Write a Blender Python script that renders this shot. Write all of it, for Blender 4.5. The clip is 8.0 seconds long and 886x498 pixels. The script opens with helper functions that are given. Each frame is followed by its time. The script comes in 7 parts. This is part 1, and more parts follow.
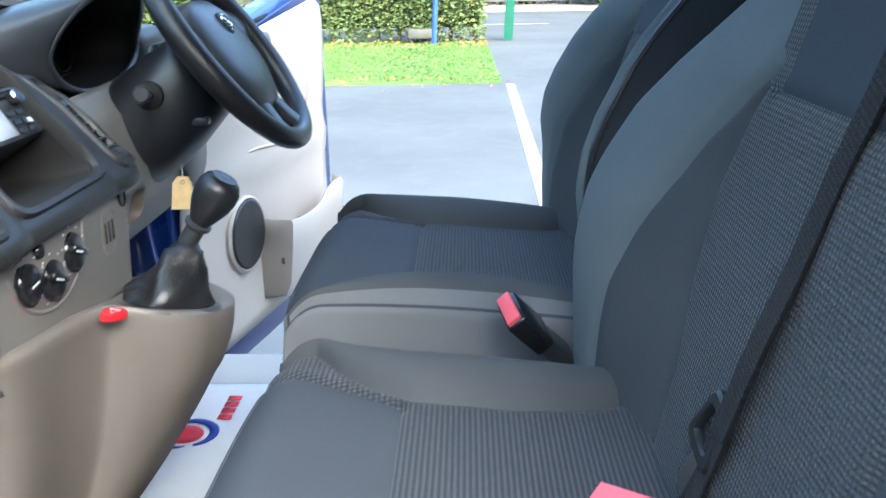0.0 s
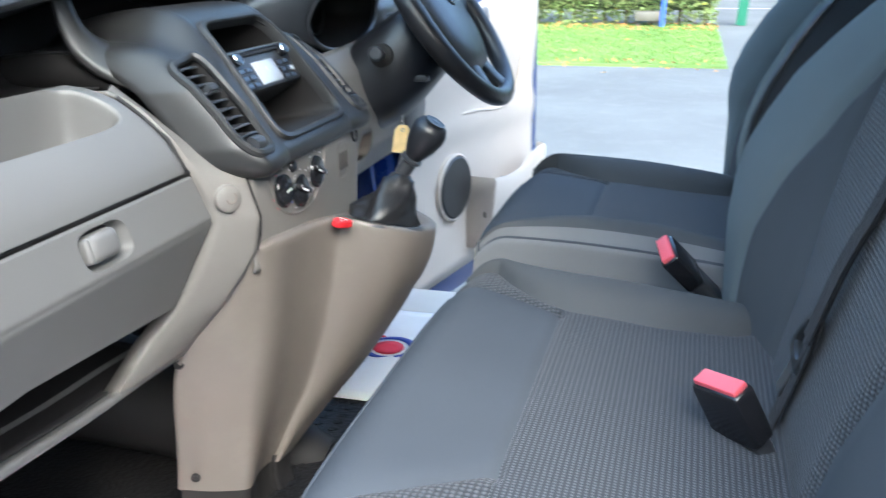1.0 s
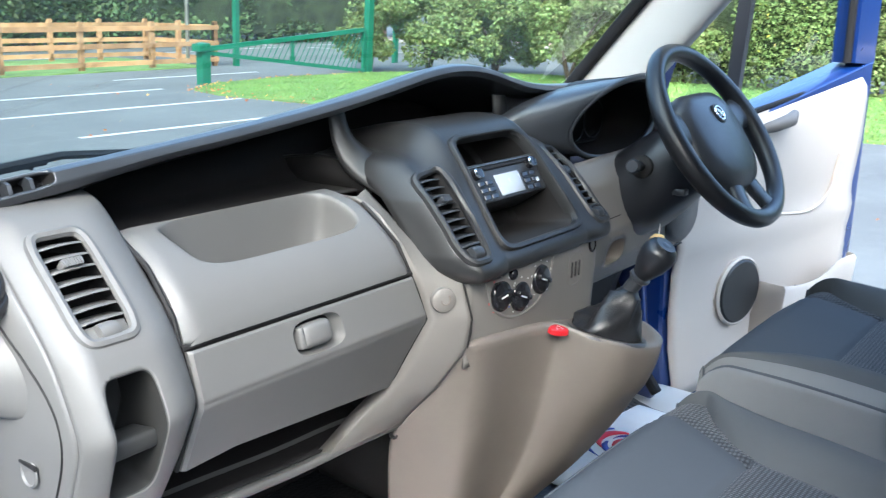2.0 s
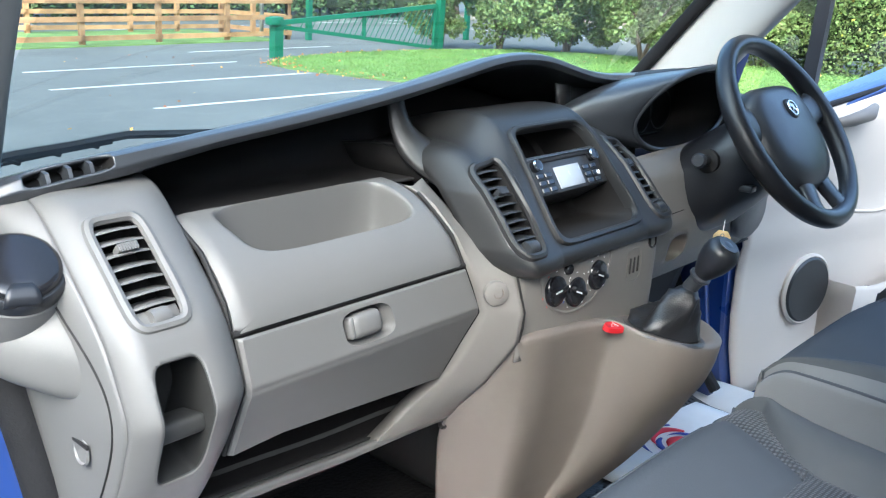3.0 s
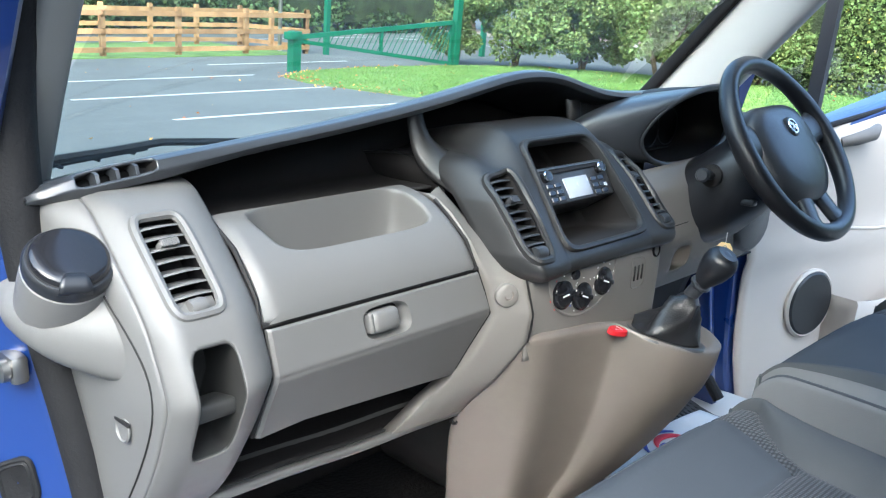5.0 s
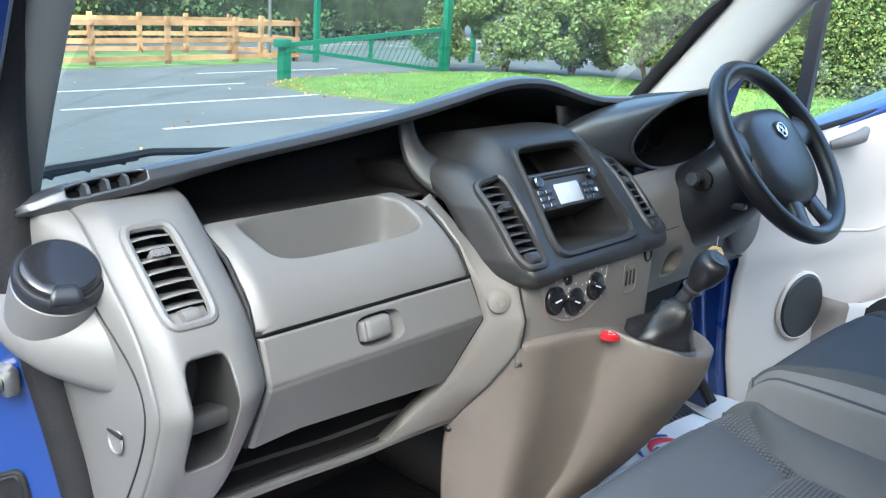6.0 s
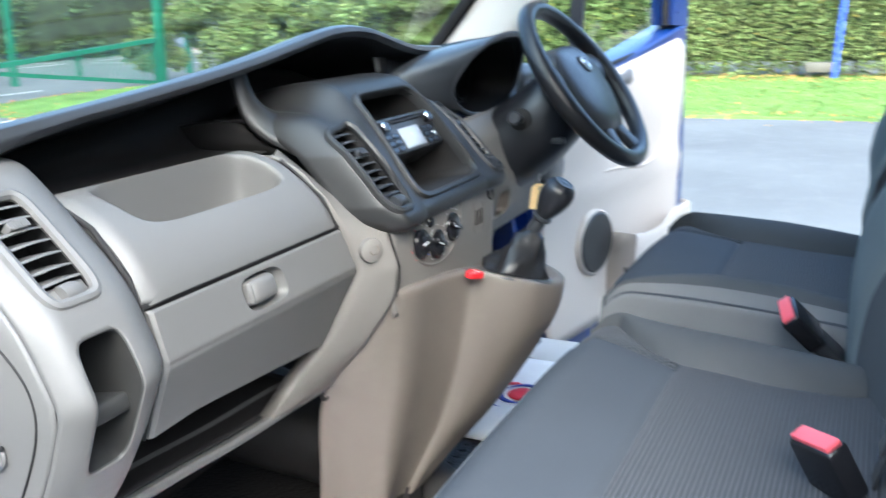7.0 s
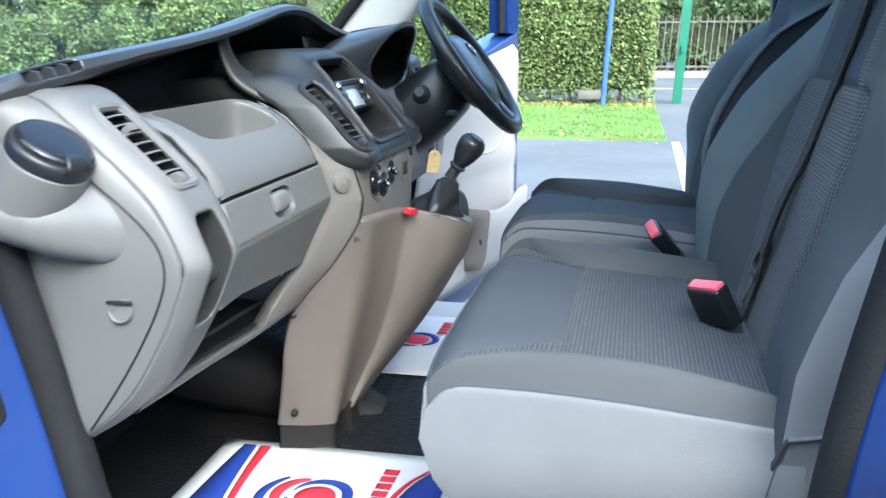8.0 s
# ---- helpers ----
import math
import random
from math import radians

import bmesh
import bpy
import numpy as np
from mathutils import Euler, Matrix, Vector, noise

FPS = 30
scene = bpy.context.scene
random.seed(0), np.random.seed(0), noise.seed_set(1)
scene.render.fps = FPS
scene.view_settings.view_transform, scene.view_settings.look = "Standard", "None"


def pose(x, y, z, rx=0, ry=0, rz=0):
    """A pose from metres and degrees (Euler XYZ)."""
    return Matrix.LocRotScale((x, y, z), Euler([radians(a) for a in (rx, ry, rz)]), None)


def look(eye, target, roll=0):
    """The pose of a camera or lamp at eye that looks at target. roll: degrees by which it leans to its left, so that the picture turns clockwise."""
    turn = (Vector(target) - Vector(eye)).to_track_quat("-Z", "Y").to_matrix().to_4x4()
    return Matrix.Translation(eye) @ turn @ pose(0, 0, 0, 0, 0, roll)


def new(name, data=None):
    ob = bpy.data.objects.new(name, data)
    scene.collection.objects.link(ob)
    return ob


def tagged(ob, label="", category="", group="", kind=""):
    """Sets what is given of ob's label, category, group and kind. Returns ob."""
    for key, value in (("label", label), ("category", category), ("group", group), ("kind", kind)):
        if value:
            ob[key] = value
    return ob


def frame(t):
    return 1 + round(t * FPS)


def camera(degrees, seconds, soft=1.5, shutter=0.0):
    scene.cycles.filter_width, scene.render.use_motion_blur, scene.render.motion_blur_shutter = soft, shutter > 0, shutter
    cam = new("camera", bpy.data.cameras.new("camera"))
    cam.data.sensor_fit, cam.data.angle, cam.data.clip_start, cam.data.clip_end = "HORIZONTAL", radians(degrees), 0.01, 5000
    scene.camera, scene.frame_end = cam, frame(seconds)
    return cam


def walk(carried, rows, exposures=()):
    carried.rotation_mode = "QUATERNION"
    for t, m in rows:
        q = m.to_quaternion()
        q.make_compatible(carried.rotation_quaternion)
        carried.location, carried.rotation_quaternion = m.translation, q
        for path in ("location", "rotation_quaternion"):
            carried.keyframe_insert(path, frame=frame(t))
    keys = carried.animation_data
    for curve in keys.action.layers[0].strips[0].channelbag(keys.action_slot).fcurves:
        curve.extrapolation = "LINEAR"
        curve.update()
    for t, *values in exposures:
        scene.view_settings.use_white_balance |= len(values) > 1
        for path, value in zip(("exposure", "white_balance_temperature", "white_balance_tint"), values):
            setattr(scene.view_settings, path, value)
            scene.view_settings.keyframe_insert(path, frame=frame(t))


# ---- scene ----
cam = camera(52.7, 8.0, soft=1.2, shutter=0.3)
METRES, EYE, TILT, LEAN, TURN = 1.217, 1.404, -17.6, 1.0, -88.6
ROWS = [
    (0.0, 0.0, 0.0, 0.0, 0.0, 0.0, -0.0),
    (0.5, 0.0214, -0.1037, -0.041, 4.96, -1.08, -2.18),
    (1.0, 0.0551, -0.1687, -0.0505, 13.44, -1.68, -4.55),
    (1.5, 0.1513, -0.1798, -0.0066, 27.41, -0.82, -8.54),
    (2.0, 0.2017, -0.1688, 0.0384, 35.62, -1.59, -11.97),
    (3.5, 0.2011, -0.1564, 0.0586, 40.37, -4.3, -13.99),
    (4.0, 0.2241, -0.1845, 0.0552, 40.9, -4.25, -14.3),
    (4.5, 0.2429, -0.2053, 0.046, 41.05, -3.59, -14.66),
    (6.0, 0.2433, -0.2059, 0.0472, 40.28, -2.67, -14.12),
    (6.5, 0.2221, -0.2009, 0.0239, 37.59, -1.45, -11.63),
    (7.0, 0.1128, -0.2395, -0.0435, 23.5, 0.57, -6.19),
    (7.5, 0.0061, -0.3829, -0.1073, 8.67, 0.89, -2.43),
    (8.0, -0.0067, -0.52, -0.2016, 9.92, 3.64, -3.74),
]
walk(cam, [(t, pose(0, 0, EYE, TILT, LEAN, TURN) @ pose(METRES * x, METRES * y, METRES * z, 90 + pitch, roll, yaw)) for t, x, y, z, yaw, pitch, roll in ROWS],
     [(0.0, 2.95, 5600, 2), (1.0, 2.97, 5600, 2), (2.0, 2.86, 5600, 2), (4.5, 2.84, 5600, 1), (6.5, 2.88, 5600, 1), (7.0, 2.94, 5600, 2), (8.0, 2.82, 5400, 1)])

# world, sun and exposure ------------------------------------------------------
world = bpy.data.worlds.new("sky")
scene.world = world
world.use_nodes = True
wn = world.node_tree.nodes
sky = wn.new("ShaderNodeTexSky")
sky.sky_type = "NISHITA"
sky.sun_disc = False
SUN_EL, SUN_AZ = 42.0, 238.0
sky.sun_elevation, sky.sun_rotation = radians(SUN_EL), radians(SUN_AZ)
sky.air_density, sky.dust_density, sky.ozone_density = 1.0, 4.0, 1.0
world.node_tree.links.new(sky.outputs[0], wn["Background"].inputs[0])
wn["Background"].inputs[1].default_value = 0.15
sun = new("sun", bpy.data.lights.new("sun", "SUN"))
sun.data.energy, sun.data.angle, sun.data.color = 0.85, radians(110), (1.0, 0.99, 0.98)
sun.matrix_world = look((0, 0, 0), (-math.sin(radians(SUN_AZ)) * math.cos(radians(SUN_EL)),
                                    -math.cos(radians(SUN_AZ)) * math.cos(radians(SUN_EL)), -math.sin(radians(SUN_EL))))

# materials ---------------------------------------------------------------------


def material(name, base, rough=0.5, metal=0.0, vary=0.12, scale=6.0, grain=300.0, bump=0.15, dirt=None, dirt_scale=3.0,
             dirt_amount=0.3, coat=0.0, random_value=0.0, spec=0.5, island=0.0):
    """Principled surface with broad tone variation, a fine grain relief and optional stains."""
    m = bpy.data.materials.new(name)
    m.use_nodes = True
    nt = m.node_tree
    nodes, link = nt.nodes, nt.links.new
    bs = nodes["Principled BSDF"]
    tc = nodes.new("ShaderNodeTexCoord")
    big = nodes.new("ShaderNodeTexNoise")
    big.inputs["Scale"].default_value, big.inputs["Detail"].default_value = scale, 5
    link(tc.outputs["Object"], big.inputs["Vector"])
    hsv = nodes.new("ShaderNodeHueSaturation")
    hsv.inputs["Color"].default_value = (*base, 1)
    rng = nodes.new("ShaderNodeMapRange")
    rng.inputs[3].default_value, rng.inputs[4].default_value = 1 - vary, 1 + vary
    rng.inputs[1].default_value, rng.inputs[2].default_value = 0.3, 0.7
    link(big.outputs[0], rng.inputs[0])
    value = rng.outputs[0]
    if random_value or island:
        if island:
            rnd = nodes.new("ShaderNodeNewGeometry").outputs["Random Per Island"]
        else:
            rnd = nodes.new("ShaderNodeObjectInfo").outputs["Random"]
        r2 = nodes.new("ShaderNodeMapRange")
        k = island or random_value
        r2.inputs[3].default_value, r2.inputs[4].default_value = 1 - k, 1 + k
        link(rnd, r2.inputs[0])
        mul = nodes.new("ShaderNodeMath")
        mul.operation = "MULTIPLY"
        link(value, mul.inputs[0])
        link(r2.outputs[0], mul.inputs[1])
        value = mul.outputs[0]
        if island:
            r3 = nodes.new("ShaderNodeMapRange")
            r3.inputs[3].default_value, r3.inputs[4].default_value = 0.47, 0.525
            link(rnd, r3.inputs[0])
            link(r3.outputs[0], hsv.inputs["Hue"])
    link(value, hsv.inputs["Value"])
    colour = hsv.outputs[0]
    if dirt:
        dn = nodes.new("ShaderNodeTexNoise")
        dn.inputs["Scale"].default_value, dn.inputs["Detail"].default_value = dirt_scale, 8
        dn.inputs["Roughness"].default_value = 0.7
        link(tc.outputs["Object"], dn.inputs["Vector"])
        dr = nodes.new("ShaderNodeMapRange")
        dr.inputs[1].default_value, dr.inputs[2].default_value, dr.inputs[4].default_value = 0.5, 0.75, dirt_amount
        link(dn.outputs[0], dr.inputs[0])
        mix = nodes.new("ShaderNodeMix")
        mix.data_type = "RGBA"
        link(dr.outputs[0], mix.inputs[0])
        link(colour, mix.inputs[6])
        mix.inputs[7].default_value = (*dirt, 1)
        colour = mix.outputs[2]
    link(colour, bs.inputs["Base Color"])
    fine = nodes.new("ShaderNodeTexNoise")
    fine.inputs["Scale"].default_value, fine.inputs["Detail"].default_value = grain, 3
    link(tc.outputs["Object"], fine.inputs["Vector"])
    bmp = nodes.new("ShaderNodeBump")
    bmp.inputs["Strength"].default_value, bmp.inputs["Distance"].default_value = bump, 0.6 / max(grain, 1)
    link(fine.outputs[0], bmp.inputs["Height"])
    link(bmp.outputs[0], bs.inputs["Normal"])
    rr = nodes.new("ShaderNodeMapRange")
    rr.inputs[3].default_value, rr.inputs[4].default_value = max(rough - 0.08, 0.02), min(rough + 0.08, 1)
    link(big.outputs[0], rr.inputs[0])
    link(rr.outputs[0], bs.inputs["Roughness"])
    bs.inputs["Metallic"].default_value = metal
    bs.inputs["Coat Weight"].default_value = coat
    bs.inputs["Coat Roughness"].default_value = 0.08
    bs.inputs["Specular IOR Level"].default_value = spec
    return m


def woven(name, base, light, pitch=0.006, axis=0, strength=0.6, kind="rib", rough=0.9, plane="XY", stretch=1.0):
    """Seat cloth: ribs or small dots as raised yarn with a lighter thread tone."""
    m = material(name, base, rough, vary=0.1, scale=9, grain=900, bump=0.3, spec=0.25)
    nt = m.node_tree
    nodes, link = nt.nodes, nt.links.new
    bs = nodes["Principled BSDF"]
    bs.inputs["Sheen Weight"].default_value = 0.08
    tc = nodes.new("ShaderNodeTexCoord")
    if kind == "rib":
        w = nodes.new("ShaderNodeTexWave")
        w.wave_type, w.bands_direction = "BANDS", "XYZ"[axis]
        w.inputs["Scale"].default_value = 0.314 / pitch
        w.inputs["Distortion"].default_value = 0.0
        link(tc.outputs["Object"], w.inputs["Vector"])
        w2 = nodes.new("ShaderNodeTexWave")
        w2.wave_type, w2.bands_direction = "BANDS", "YXX"[axis]
        w2.inputs["Scale"].default_value = 0.314 / pitch * 1.3
        link(tc.outputs["Object"], w2.inputs["Vector"])
        mul = nodes.new("ShaderNodeMath")
        mul.operation = "MULTIPLY_ADD"
        link(w2.outputs[1], mul.inputs[0])
        mul.inputs[1].default_value, mul.inputs[2].default_value = 0.8, 0.2
        both = nodes.new("ShaderNodeMath")
        both.operation = "MULTIPLY"
        link(mul.outputs[0], both.inputs[0])
        link(w.outputs[1], both.inputs[1])
        height = both.outputs[0]
    else:
        v = nodes.new("ShaderNodeTexVoronoi")
        v.voronoi_dimensions = "2D"
        v.inputs["Scale"].default_value = 1 / pitch
        v.inputs["Randomness"].default_value = 0.12
        sep, com = nodes.new("ShaderNodeSeparateXYZ"), nodes.new("ShaderNodeCombineXYZ")
        link(tc.outputs["Object"], sep.inputs[0])
        link(sep.outputs[plane[0]], com.inputs[0])
        flat = nodes.new("ShaderNodeMath")
        flat.operation = "MULTIPLY"
        flat.inputs[1].default_value = stretch
        link(sep.outputs[plane[1]], flat.inputs[0])
        link(flat.outputs[0], com.inputs[1])
        link(com.outputs[0], v.inputs["Vector"])
        inv = nodes.new("ShaderNodeMapRange")
        inv.inputs[1].default_value, inv.inputs[2].default_value = 0.12, 0.5
        inv.inputs[3].default_value, inv.inputs[4].default_value = 1.0, 0.0
        link(v.outputs["Distance"], inv.inputs[0])
        height = inv.outputs[0]
    mix = nodes.new("ShaderNodeMix")
    mix.data_type = "RGBA"
    sc = nodes.new("ShaderNodeMath")
    sc.operation = "MULTIPLY"
    sc.inputs[1].default_value = strength
    sc.use_clamp = True
    link(height, sc.inputs[0])
    link(sc.outputs[0], mix.inputs[0])
    old = bs.inputs["Base Color"].links[0].from_socket
    link(old, mix.inputs[6])
    mix.inputs[7].default_value = (*light, 1)
    link(mix.outputs[2], bs.inputs["Base Color"])
    b2 = nodes.new("ShaderNodeBump")
    b2.inputs["Strength"].default_value, b2.inputs["Distance"].default_value = 0.7, pitch * 0.35
    link(height, b2.inputs["Height"])
    link(bs.inputs["Normal"].links[0].from_socket, b2.inputs["Normal"])
    link(b2.outputs[0], bs.inputs["Normal"])
    return m


GREY = material("grey_dash_plastic", (0.119, 0.116, 0.111), 0.46, vary=0.05, scale=5, grain=1400, bump=0.35, spec=0.5)
GREY_D = material("grey_lower_plastic", (0.136, 0.118, 0.102), 0.46, vary=0.07, scale=5, grain=1400, bump=0.35, dirt=(0.2, 0.18, 0.15), dirt_amount=0.3, dirt_scale=9)
BLACK = material("black_dash_plastic", (0.036, 0.038, 0.042), 0.33, vary=0.1, scale=8, grain=1300, bump=0.3)
PADM = material("dark_grey_dash_top", (0.034, 0.037, 0.042), 0.34, vary=0.06, scale=6, grain=1300, bump=0.3, spec=0.8)
# grey dash plastic darkened for the shade inside the cubby, with paler stains
GREY_S = material("shaded_grey_plastic", (0.025, 0.025, 0.024), 0.6, vary=0.08, scale=6, grain=1300, bump=0.3, dirt=(0.07, 0.06, 0.05), dirt_amount=0.4, dirt_scale=12)
# black for cavities; on shelf inside, footwell and console foot it stands for shade
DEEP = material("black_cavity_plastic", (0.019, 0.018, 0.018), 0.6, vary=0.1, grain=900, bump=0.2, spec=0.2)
STACK = material("anthracite_plastic", (0.020, 0.020, 0.020), 0.42, vary=0.08, scale=8, grain=1500, bump=0.2, spec=0.5)
GLOSS = material("gloss_black_plastic", (0.012, 0.012, 0.014), 0.18, vary=0.05, grain=500, bump=0.02)
GLOSS_D = material("satin_black_plastic", (0.014, 0.015, 0.018), 0.36, vary=0.05, scale=4, grain=900, bump=0.08)
RUBBER = material("rubber_seal", (0.012, 0.012, 0.013), 0.7, vary=0.2, scale=15, grain=250, bump=0.4, spec=0.25)
LEATHER = material("black_leather", (0.014, 0.014, 0.015), 0.33, vary=0.12, scale=8, grain=420, bump=0.35)
FLOOR_M = material("black_rubber_floor", (0.009, 0.009, 0.010), 0.45, vary=0.25, scale=10, grain=120, bump=0.6, dirt=(0.07, 0.06, 0.05), dirt_amount=0.25)
SIDE_M = material("side_panel_cloth", (0.147, 0.165, 0.163), 0.9, vary=0.06, scale=7, grain=700, bump=0.4, spec=0.2)
DIMPLE = woven("dimpled_rubber", (0.012, 0.012, 0.013), (0.035, 0.035, 0.038), 0.016, 0, 0.8, "dots", 0.4)
CLOTH = material("plain_seat_cloth", (0.057, 0.064, 0.074), 0.9, vary=0.08, scale=7, grain=800, bump=0.4, spec=0.2)
CLOTH_B = material("dark_bolster_cloth", (0.070, 0.074, 0.077), 0.9, vary=0.08, scale=7, grain=800, bump=0.4, spec=0.2)
RIB = woven("ribbed_seat_cloth", (0.029, 0.033, 0.039), (0.102, 0.112, 0.129), 0.0056, 1, 0.55)
RIB_B = woven("basket_back_cloth", (0.053, 0.054, 0.055), (0.139, 0.143, 0.145), 0.0054, 2, 0.5, "dots", plane="XZ", stretch=1.15)
DOTS = woven("dotted_seat_cloth", (0.024, 0.027, 0.031), (0.100, 0.108, 0.120), 0.0062, 0, 0.7, "dots")
SKIRT = material("pale_grey_seat_cloth", (0.156, 0.160, 0.163), 0.9, vary=0.06, scale=7, grain=700, bump=0.4, spec=0.2)
BELT = woven("black_belt_webbing", (0.008, 0.008, 0.009), (0.022, 0.022, 0.024), 0.0016, 0, 0.4)
BLUE = material("blue_van_paint", (0.007, 0.028, 0.141), 0.3, vary=0.03, grain=900, bump=0.02, coat=1.0)
BEIGE = material("cream_door_plastic", (0.518, 0.461, 0.400), 0.5, vary=0.04, scale=4, grain=1200, bump=0.3)
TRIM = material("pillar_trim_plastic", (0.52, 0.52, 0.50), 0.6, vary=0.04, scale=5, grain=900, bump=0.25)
# copy of the pillar trim, darkened for the shade on the near pillar
TRIM_N = material("shaded_pillar_trim", (0.20, 0.198, 0.19), 0.6, vary=0.04, scale=5, grain=900, bump=0.25)
# warmer grey, also lightened to make up for weak light on the inner panels
GREY_M = material("lightened_warm_grey_plastic", (0.154, 0.144, 0.132), 0.46, vary=0.05, scale=5, grain=1400, bump=0.35, spec=0.4)
CHROME = material("chrome", (0.75, 0.75, 0.76), 0.15, 1.0, vary=0.04, grain=300, bump=0.03)
STEEL = material("worn_steel", (0.35, 0.34, 0.32), 0.4, 1.0, vary=0.15, grain=200, bump=0.1)
RED = material("red_plastic", (0.465, 0.015, 0.022), 0.35, vary=0.06, grain=500, bump=0.05)
PINK = material("red_buckle_button", (0.8, 0.12, 0.15), 0.4, vary=0.05, grain=500, bump=0.05)
MAT_W = material("white_paper_mat", (0.78, 0.78, 0.77), 0.7, vary=0.03, scale=12, grain=150, bump=0.12, dirt=(0.6, 0.6, 0.58), dirt_amount=0.25, dirt_scale=14)
MAT_B = material("printed_blue", (0.02, 0.05, 0.3), 0.65, vary=0.08, scale=30, grain=150, bump=0.1)
MAT_R = material("printed_red", (0.66, 0.03, 0.06), 0.65, vary=0.08, scale=30, grain=150, bump=0.1)
CARD = material("manila_tag", (0.8, 0.6, 0.3), 0.8, vary=0.1, scale=60, grain=300, bump=0.1)
LCD = material("radio_screen", (0.434, 0.462, 0.504), 0.25, vary=0.04, scale=40, grain=200, bump=0.02)
MARK = material("white_print", (0.7, 0.7, 0.7), 0.6, vary=0.05, grain=300, bump=0.02)
ASPHALT = material("asphalt", (0.092, 0.098, 0.097), 0.85, vary=0.22, scale=0.6, grain=90, bump=0.5, dirt=(0.14, 0.143, 0.14), dirt_scale=4, dirt_amount=0.5)
LINE = material("road_paint", (0.45, 0.45, 0.44), 0.75, vary=0.08, scale=5, grain=90, bump=0.3, dirt=(0.25, 0.25, 0.25), dirt_scale=9, dirt_amount=0.6)
KERB = material("kerb_stone", (0.33, 0.31, 0.28), 0.85, vary=0.2, scale=4, grain=60, bump=0.4, dirt=(0.15, 0.14, 0.1), dirt_amount=0.6)
PATH = material("footpath", (0.27, 0.2, 0.17), 0.85, vary=0.15, scale=2, grain=50, bump=0.4, dirt=(0.18, 0.13, 0.08), dirt_amount=0.5)
SOIL = material("grass_soil", (0.122, 0.205, 0.054), 0.95, vary=0.3, scale=1.5, grain=40, bump=0.8, dirt=(0.2, 0.24, 0.06), dirt_amount=0.5, dirt_scale=2)
GRASS = material("grass_blade", (0.140, 0.235, 0.061), 0.7, vary=0.2, scale=1.2, grain=40, bump=0.0, island=0.06, spec=0.15)
LEAF = material("hedge_leaf", (0.156, 0.201, 0.069), 0.6, vary=0.35, scale=0.9, grain=30, bump=0.0, island=0.35, spec=0.15)
LEAF_D = material("dark_tree_leaf", (0.072, 0.106, 0.043), 0.65, vary=0.4, scale=0.5, grain=30, bump=0.0, island=0.35, spec=0.15)
LEAF_Y = material("yellowing_leaf", (0.24, 0.22, 0.04), 0.65, vary=0.35, scale=1.0, grain=30, bump=0.0, island=0.4, spec=0.15)
DEAD = material("fallen_leaf", (0.42, 0.2, 0.06), 0.8, vary=0.3, scale=3, grain=40, bump=0.1, island=0.4)
BARK = material("bark", (0.11, 0.08, 0.055), 0.9, vary=0.3, scale=6, grain=35, bump=1.0)
WOOD = material("orange_fence_wood", (0.37, 0.205, 0.09), 0.8, vary=0.3, scale=3, grain=40, bump=0.4, random_value=0.25, dirt=(0.3, 0.24, 0.15), dirt_amount=0.6)
GREEN = material("green_gate_paint", (0.012, 0.120, 0.066), 0.45, vary=0.08, scale=4, grain=100, bump=0.1)
POLE_B = material("blue_post_paint", (0.051, 0.111, 0.510), 0.45, vary=0.08, scale=4, grain=100, bump=0.1)
IRON = material("grey_rail_paint", (0.120, 0.112, 0.088), 0.6, vary=0.2, scale=4, grain=100, bump=0.1)
for leaf in (LEAF, LEAF_D, LEAF_Y, GRASS):
    leaf.node_tree.nodes["Principled BSDF"].inputs["Subsurface Weight"].default_value = 0.0


def glass(name, tint, rough=0.0, alpha=0.12):
    m = bpy.data.materials.new(name)
    m.use_nodes = True
    nt = m.node_tree
    nt.nodes.remove(nt.nodes["Principled BSDF"])
    tr = nt.nodes.new("ShaderNodeBsdfTransparent")
    tr.inputs[0].default_value = (*tint, 1)
    gl = nt.nodes.new("ShaderNodeBsdfGlossy")
    gl.inputs["Roughness"].default_value = rough
    fr0 = nt.nodes.new("ShaderNodeLayerWeight")
    fr0.inputs[0].default_value = 0.12
    fr = nt.nodes.new("ShaderNodeMapRange")
    fr.inputs[3].default_value, fr.inputs[4].default_value = 0.05, 0.8
    nt.links.new(fr0.outputs["Facing"], fr.inputs[0])
    mx = nt.nodes.new("ShaderNodeMixShader")
    nt.links.new(fr.outputs[0], mx.inputs[0])
    nt.links.new(tr.outputs[0], mx.inputs[1])
    nt.links.new(gl.outputs[0], mx.inputs[2])
    nt.links.new(mx.outputs[0], nt.nodes["Material Output"].inputs[0])
    return m


GLASS = glass("clear_glass", (0.76, 0.83, 0.79))

# mesh helpers --------------------------------------------------------------------
ORIGIN = {}


def thing(name, at, label, category, group="", kind=""):
    ob = new(name)
    ob.location = at
    ob.empty_display_size = 0.05
    ORIGIN[ob.name] = Vector(at)
    return tagged(ob, label, category, group, kind)


